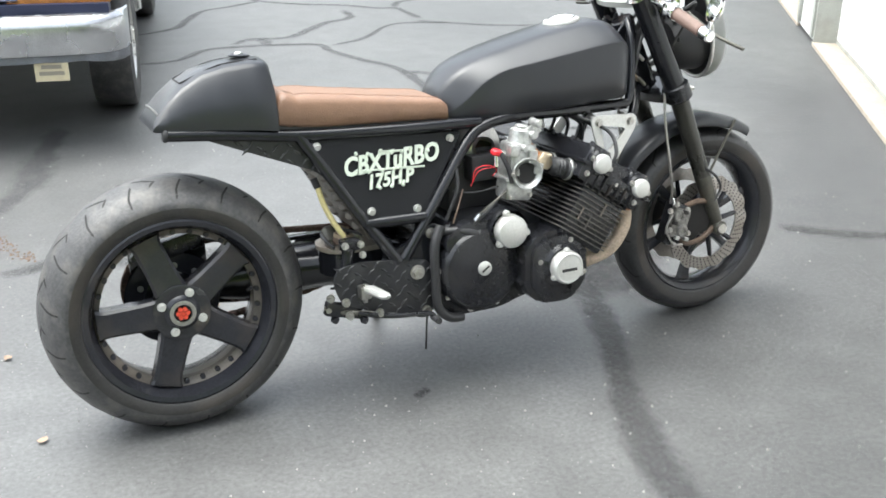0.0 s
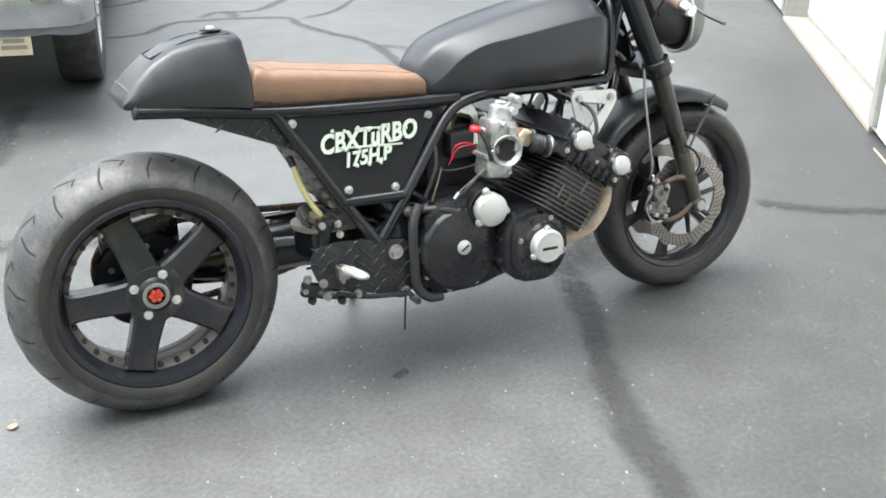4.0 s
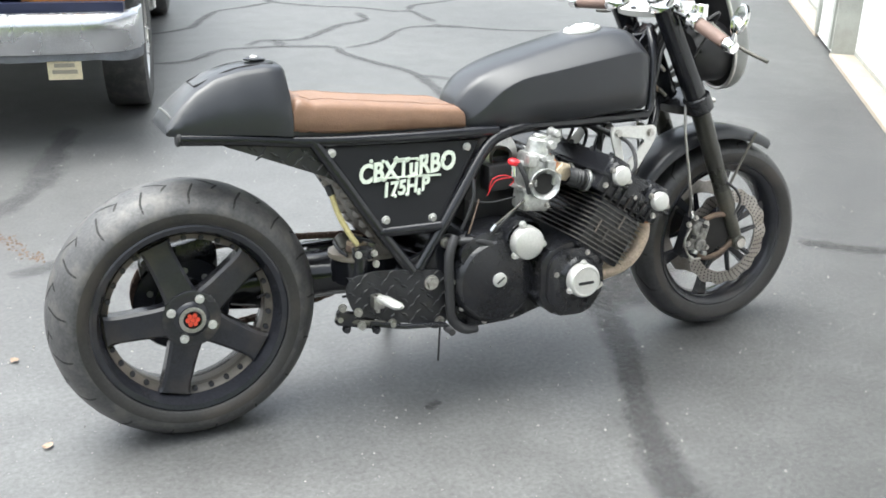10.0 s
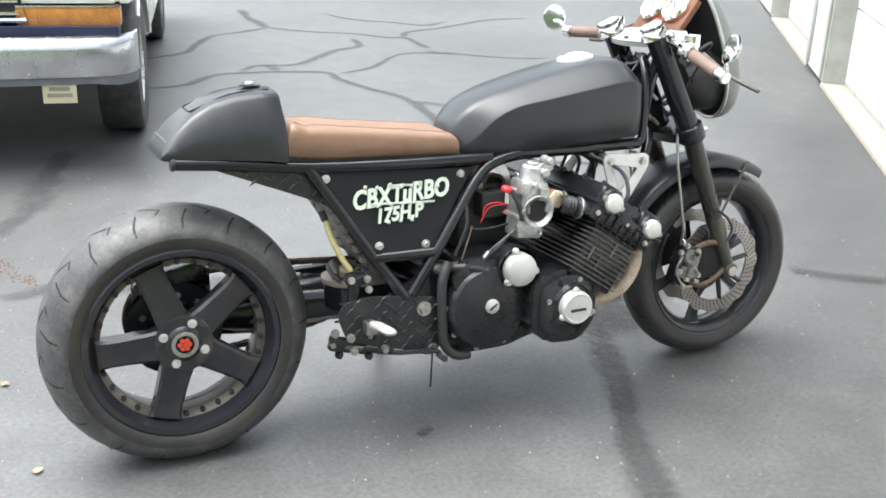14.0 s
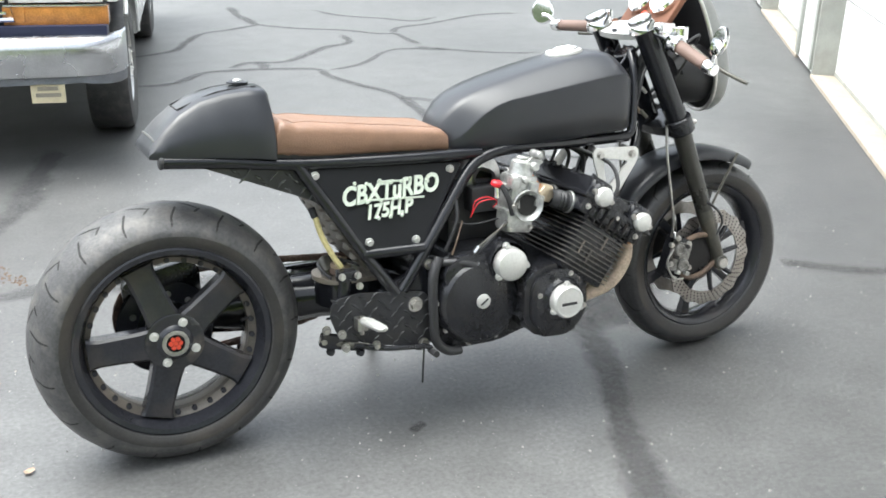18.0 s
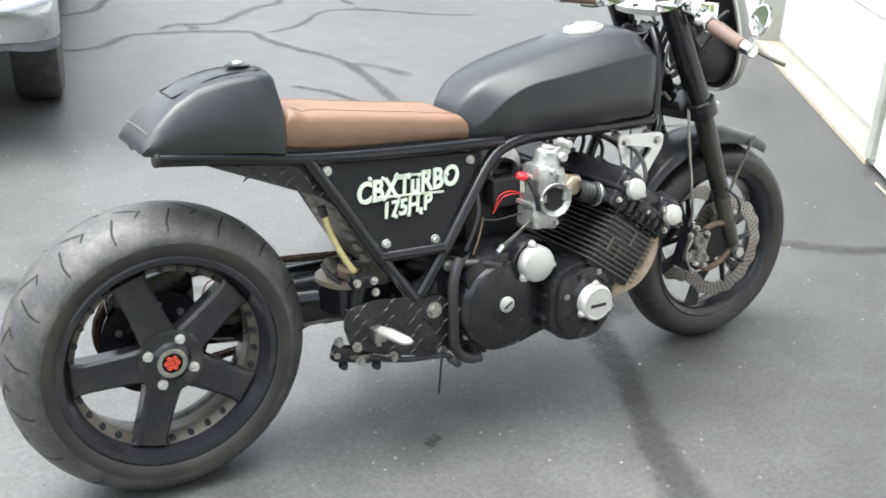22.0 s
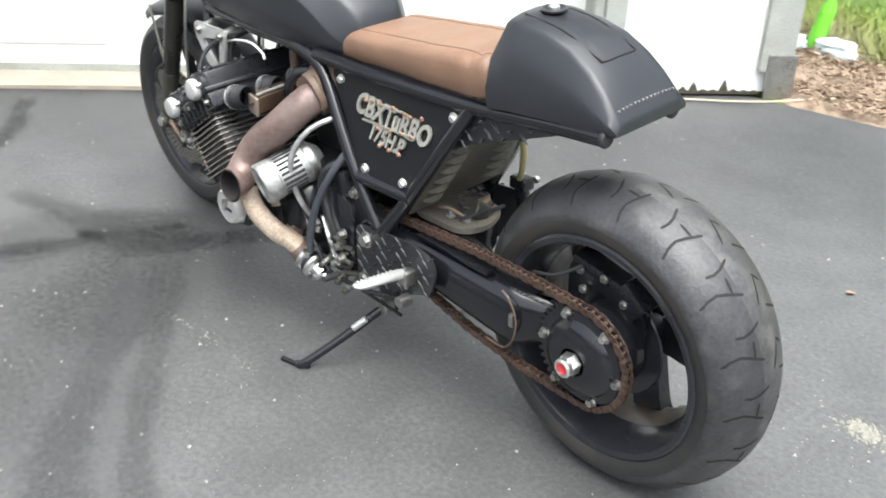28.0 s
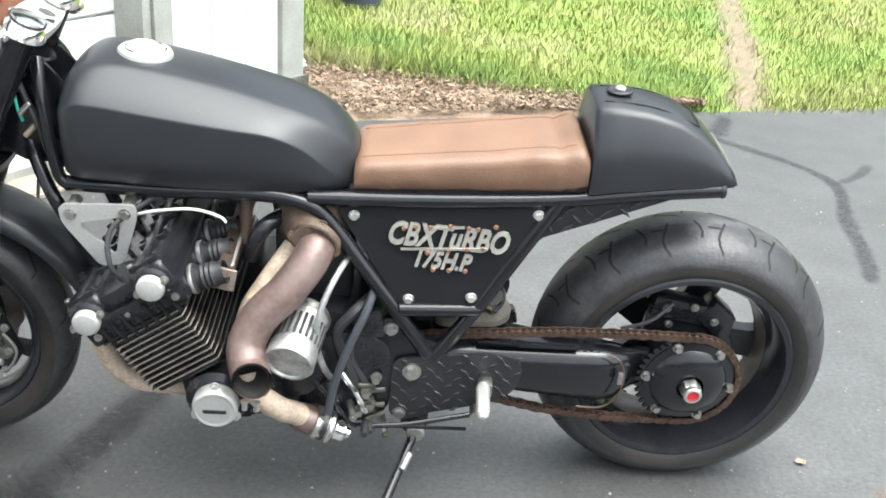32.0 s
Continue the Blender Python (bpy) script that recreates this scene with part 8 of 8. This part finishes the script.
for s in SIDES:
    part("head_stay", tube(bmesh.new(), [(1.27, s * 0.12, 0.724), (1.305, s * 0.12, 0.73), (1.32, s * 0.112, 0.78), (1.338, s * 0.085, 0.9), (1.35, s * 0.05, 0.95)], 0.0125, 14), M_FRAME, bike)

# ---- exhaust headers in front ----
for k in range(6):
    y = -0.225 + k * 0.09
    part("header_pipe", tube(bmesh.new(), [E(0.235, 0.095, y), E(0.215, 0.135, y), E(0.165, 0.156, y), E(0.1, 0.148, y * 0.98), E(0.03, 0.108, y * 0.84), E(-0.05, 0.075, y * 0.58), V(0.93, y * 0.4, 0.24)], 0.021, 14), M_WRAP, bike, "scorched tan exhaust header pipe")
    part("header_flange", cyl(bmesh.new(), E(0.235, 0.1, y), E(0.228, 0.112, y), 0.031, n=16, bevel=0.002), M_CAST, bike)
    for q in (-1, 1):
        part("flange_nut", bolt(bmesh.new(), E(0.228, 0.113, y + q * 0.03), EB, 0.006, 0.01), M_BRASS, bike)
part("collector", tube(bmesh.new(), [(0.99, -0.1, 0.25), (0.95, 0.0, 0.235), (0.93, 0.12, 0.24), (0.91, 0.2, 0.28)], 0.03, 16), M_WRAP, bike, "scorched tan exhaust collector")

# ---- turbo side (left) ----
turbo = part("turbocharger", lathe(bmesh.new(), (0.82, 0.075, 0.646), (0, 1, 0), [(0.02, -0.06), (0.05, -0.055), (0.07, -0.03), (0.075, 0.0), (0.07, 0.03), (0.05, 0.055), (0.038, 0.07), (0.036, 0.09), (0, 0.09)], 36), M_CAST, bike, "rusty cast turbocharger housing")
part("outlet_flange", cyl(bmesh.new(), (0.812, 0.135, 0.64), (0.817, 0.152, 0.634), 0.053, n=26, bevel=0.003), M_CAST, turbo)
for k in range(4):
    a = radians(20 + 90 * k)
    part("flange_bolt", bolt(bmesh.new(), (0.815 + 0.045 * math.cos(a), 0.153, 0.636 + 0.045 * math.sin(a)), (0, 1, 0), 0.008, 0.009), M_CAST, turbo)
part("compressor", lathe(bmesh.new(), (0.84, -0.07, 0.65), (0, -1, 0), [(0.03, -0.05), (0.065, -0.03), (0.07, 0.0), (0.06, 0.03), (0.03, 0.04), (0.03, 0.06)], 32), M_ALU, turbo, "alloy compressor housing")
part("turbo_riser", tube(bmesh.new(), [(0.925, 0.2, 0.33), (0.948, 0.2, 0.42), (0.938, 0.19, 0.49), (0.905, 0.165, 0.545), (0.868, 0.125, 0.59), (0.84, 0.08, 0.62)], 0.025, 16), M_WRAP, bike, "tan scorched pipe up to the turbo")
pth = [(0.808, 0.14, 0.636), (0.822, 0.185, 0.612), (0.864, 0.22, 0.562), (0.912, 0.245, 0.516), (0.936, 0.27, 0.466), (0.928, 0.305, 0.436), (0.914, 0.345, 0.43), (0.9, 0.42, 0.414)]


def cut_tube(r, path):
    bm = tube(bmesh.new(), path, r, 32, 10, cap=False)
    low = [f for f in bm.faces if f.calc_center_median().y > 0.255 and f.calc_center_median().z < 0.5]
    es, vs = {e for f in low for e in f.edges}, {v for f in low for v in f.verts}
    bmesh.ops.bisect_plane(bm, geom=list(vs) + list(es) + low, plane_co=(0.913, 0.338, 0.433), plane_no=(-0.12, 0.95, 0.15), clear_outer=True)
    return bm


exh = part("exhaust_pipe", cut_tube(0.038, pth), M_RUSTPIPE, bike, "heat-stained open exhaust dump pipe")
# the open mouth: an inner wall and a lip
part("exhaust_bore", cut_tube(0.0335, pth[2:]), M_SOOTSHADE, exh, "sooty black pipe bore")
for c in (V(0.905, 0.365, 0.4), V(0.93, 0.35, 0.39)):
    part("hanging_bolt", bolt(bmesh.new(), c, (0, 0.3, -1), 0.006, 0.018), M_STEEL, exh)
# chrome ribbed breather filter
c0, c1 = V(0.826, 0.16, 0.476), V(0.852, 0.292, 0.44)
ax = (c1 - c0).normalized()
fil = part("breather_filter", lathe(bmesh.new(), c0, ax, [(0.022, -0.02), (0.043, 0.0), (0.0495, 0.006), (0.0495, 0.03), (0.048, 0.034), (0.048, 0.1), (0.0505, 0.103), (0.051, 0.135), (0.048, 0.14), (0.044, 0.14), (0.041, 0.135), (0, 0.134)], 40), M_CARB, bike, "ribbed chrome filter canister")
u, w, d = basis(ax)
for k in range(24):
    a = 2 * math.pi * k / 24
    q = u * math.cos(a) + w * math.sin(a)
    part("filter_slot", cyl(bmesh.new(), c0 + ax * 0.04 + q * 0.0465, c0 + ax * 0.096 + q * 0.0465, 0.0038, n=8), M_BLACKP, fil)
part("filter_clamp", lathe(bmesh.new(), c0, ax, [(0.0495, 0.008), (0.0515, 0.01), (0.0515, 0.022), (0.0495, 0.024)], 40), M_STEEL, fil)
# wastegate on the down pipe
part("down_pipe", tube(bmesh.new(), [(0.937, 0.276, 0.404), (0.931, 0.283, 0.385), (0.907, 0.28, 0.345), (0.87, 0.26, 0.3), (0.85, 0.234, 0.272), (0.83, 0.212, 0.243)], 0.0245, 18), M_WRAP, bike, "tan scorched down pipe")
w0, w1 = V(0.838, 0.212, 0.244), V(0.737, 0.212, 0.203)
ax = (w1 - w0).normalized()
wg = part("wastegate", lathe(bmesh.new(), w0, ax, [(0.028, -0.012), (0.031, 0), (0.031, 0.03), (0.027, 0.034)], 28), M_RUSTPIPE, bike, "rusty wastegate with alloy cap")
part("gate_body", lathe(bmesh.new(), w0, ax, [(0.028, 0.03), (0.037, 0.033), (0.037, 0.043), (0.032, 0.046), (0.032, 0.06), (0.036, 0.062), (0.036, 0.07), (0.03, 0.074)], 30), M_ALU, wg)
part("gate_band", lathe(bmesh.new(), w0, ax, [(0.0325, 0.047), (0.0335, 0.048), (0.0335, 0.058), (0.0325, 0.059)], 30), M_BLACKP, wg, "black band")
part("gate_nozzle", lathe(bmesh.new(), w0, ax, [(0.03, 0.072), (0.024, 0.078), (0.022, 0.1), (0.019, 0.103), (0.012, 0.104), (0.012, 0.112), (0, 0.112)], 24), M_CHROME, wg)
for k in range(6):
    u, v_, d = basis(ax)
    a = math.pi / 3 * k
    q = u * math.cos(a) + v_ * math.sin(a)
    part("gate_bolt", bolt(bmesh.new(), w0 + ax * 0.043 + q * 0.032, ax, 0.0045, 0.007), M_STEEL, wg)
# hoses, cables and fittings on this side
for name, pts, r, mt, lab in (
    ("silver_cable", [(1.18, 0.145, 0.672), (1.12, 0.15, 0.69), (1.05, 0.155, 0.7), (1.0, 0.16, 0.69), (0.985, 0.165, 0.68)], 0.003, M_WHITEW, "thin pale cable arching to the intake"),
    ("steel_hose", [(0.745, 0.13, 0.6), (0.772, 0.195, 0.578), (0.796, 0.232, 0.525), (0.802, 0.24, 0.46), (0.79, 0.225, 0.39), (0.772, 0.197, 0.335)], 0.0068, M_CARB, "steel braided oil hose"),
    ("vacuum_hose", [(0.69, 0.15, 0.54), (0.71, 0.185, 0.49), (0.745, 0.21, 0.41), (0.768, 0.222, 0.33), (0.778, 0.225, 0.265)], 0.009, M_HOSEBLUE, "blue-grey vacuum hose to the wastegate"),
    ("vacuum_hose", [(0.7, 0.13, 0.5), (0.73, 0.17, 0.49), (0.765, 0.18, 0.44), (0.74, 0.185, 0.36), (0.72, 0.18, 0.3)], 0.012, M_RUBBER, "thick black hose"),
    ("vacuum_hose", [(0.69, 0.14, 0.46), (0.72, 0.165, 0.45), (0.735, 0.175, 0.38), (0.7, 0.18, 0.31)], 0.009, M_RUBBER, ""),
    ("rigid_pipe", [(0.76, 0.19, 0.36), (0.72, 0.2, 0.3), (0.7, 0.195, 0.25)], 0.007, M_CHROME, ""),
):
    part(name, tube(bmesh.new(), pts, r, 10), mt, bike, lab)
for c, d in (((0.772, 0.197, 0.328), (0, 0.2, -1)), ((0.785, 0.226, 0.262), (0, 0.3, -1)), ((0.7, 0.19, 0.3), (0, 1, 0)), ((0.69, 0.19, 0.27), (0, 1, 0)), ((0.715, 0.19, 0.25), (0, 1, 0)), ((0.68, 0.19, 0.34), (0, 1, 0))):
    part("hose_fitting", bolt(bmesh.new(), c, d, 0.009, 0.016), M_STEEL, bike)
part("oil_cooler", box(bmesh.new(), (0.7, 0.165, 0.46), (0.06, 0.03, 0.06), Euler((0, radians(10), 0)).to_matrix(), 0.005), M_ENGINE, bike)
# square intake log across the back of the engine
log = part("intake_log", box(bmesh.new(), (0.984, 0.008, 0.592), (0.034, 0.4, 0.046), Euler((radians(-4), radians(-12), 0)).to_matrix(), 0.004), mat("tarnished_intake_log", (0.085, 0.07, 0.06), 0.45, 0.5, var=0.4, coarse=14, bump=0.15, dirt=(0.18, 0.085, 0.045), dirt_amount=0.3, dirt_scale=9), bike, "tarnished square metal intake log", smooth=False)
part("log_cap", box(bmesh.new(), (0.982, 0.21, 0.578), (0.038, 0.006, 0.05), Euler((radians(-4), radians(-12), 0)).to_matrix(), 0.002), mat("rusty_plate", (0.3, 0.25, 0.21), 0.55, 0.2, var=0.3, coarse=30, bump=0.2, dirt=(0.2, 0.11, 0.06), dirt_amount=0.2, dirt_scale=25), log, "pale worn end plate")
part("log_edge", box(bmesh.new(), (0.967, 0.008, 0.619), (0.006, 0.4, 0.005), Euler((radians(-4), radians(-12), 0)).to_matrix(), 0.001), M_CARB, log, "pale strip along the edge of the log")
part("log_post", cyl(bmesh.new(), (0.957, 0.1, 0.6), (0.954, 0.1, 0.705), 0.012, n=14, bevel=0.002), M_CAST, log, "dark upright post on the log")
part("copper_bar", box(bmesh.new(), (0.945, -0.2, 0.645), (0.022, 0.02, 0.06), Euler((0, radians(-40), 0)).to_matrix(), 0.003), M_BRASS, log, "short copper bar")
part("pale_block", cyl(bmesh.new(), (0.975, -0.195, 0.615), (0.975, -0.225, 0.615), 0.026, n=6, bevel=0.003), mat("pale_brass", (0.62, 0.52, 0.38), 0.4, 0.6, var=0.15), log, "pale six-sided end block")
part("turbo_elbow", tube(bmesh.new(), [(0.885, 0.09, 0.66), (0.915, 0.12, 0.652), (0.935, 0.13, 0.62), (0.945, 0.125, 0.58)], 0.017, 14), M_ENGINE, bike, "black elbow beside the turbo")

# small oily parts below the gear case
for k, (x, y, z, r, q) in enumerate(((0.76, 0.2, 0.235, 0.012, 0.03), (0.735, 0.205, 0.262, 0.009, 0.035), (0.7, 0.2, 0.22, 0.011, 0.02), (0.79, 0.19, 0.225, 0.01, 0.03), (0.665, 0.195, 0.212, 0.009, 0.04), (0.815, 0.185, 0.25, 0.012, 0.02))):
    f = part("oily_union", cyl(bmesh.new(), (x, y - 0.03, z), (x - 0.01, y + q * 0.5, z - 0.006), r, r * 0.85, 6, 0.001), (M_ENGINE, M_STEEL, M_FORK)[k % 3], bike)
    part("union_nut", bolt(bmesh.new(), (x - 0.01, y + q * 0.5, z - 0.006), (-0.2, 1, -0.1), r * 0.7, 0.008), M_STEEL if k % 2 else M_FORK, f)
part("clutch_rod", tube(bmesh.new(), [(0.83, 0.2, 0.36), (0.775, 0.215, 0.3), (0.735, 0.21, 0.235), (0.72, 0.2, 0.215)], 0.005, 8), M_ENGINE, bike)

# ---- side stand ----
s0, s1 = V(0.588, 0.145, 0.165), V(0.672, 0.335, 0.047)
stand = part("side_stand", tube(bmesh.new(), [s0, s0.lerp(s1, 0.5) + V(0, 0, -0.004), s1, V(0.69, 0.345, 0.037)], 0.0105, 12), M_FRAME, bike, "black side stand, folded out")
part("stand_foot", tube(bmesh.new(), [V(0.66, 0.335, 0.042), V(0.69, 0.347, 0.036), V(0.735, 0.36, 0.037)], 0.0075, 10), M_FRAME, stand)
part("stand_pivot", cyl(bmesh.new(), s0 + V(0, -0.02, 0), s0 + V(0, 0.02, 0), 0.02, n=18, bevel=0.003), M_STEEL, stand, "steel stand pivot")
part("stand_bracket", prism(bmesh.new(), round_outline([(0.56, 0.24), (0.635, 0.235), (0.615, 0.15), (0.565, 0.15)], 0.012), 0.125, 0.137, 0.002), M_FRAME, stand)
part("stand_spring", cyl(bmesh.new(), s0.lerp(s1, 0.26) + V(-0.01, 0.006, 0.01), s0.lerp(s1, 0.43) + V(-0.008, 0.004, 0.008), 0.0085, n=12, bevel=0.002), M_CARB, stand, "dull stand spring sleeve")
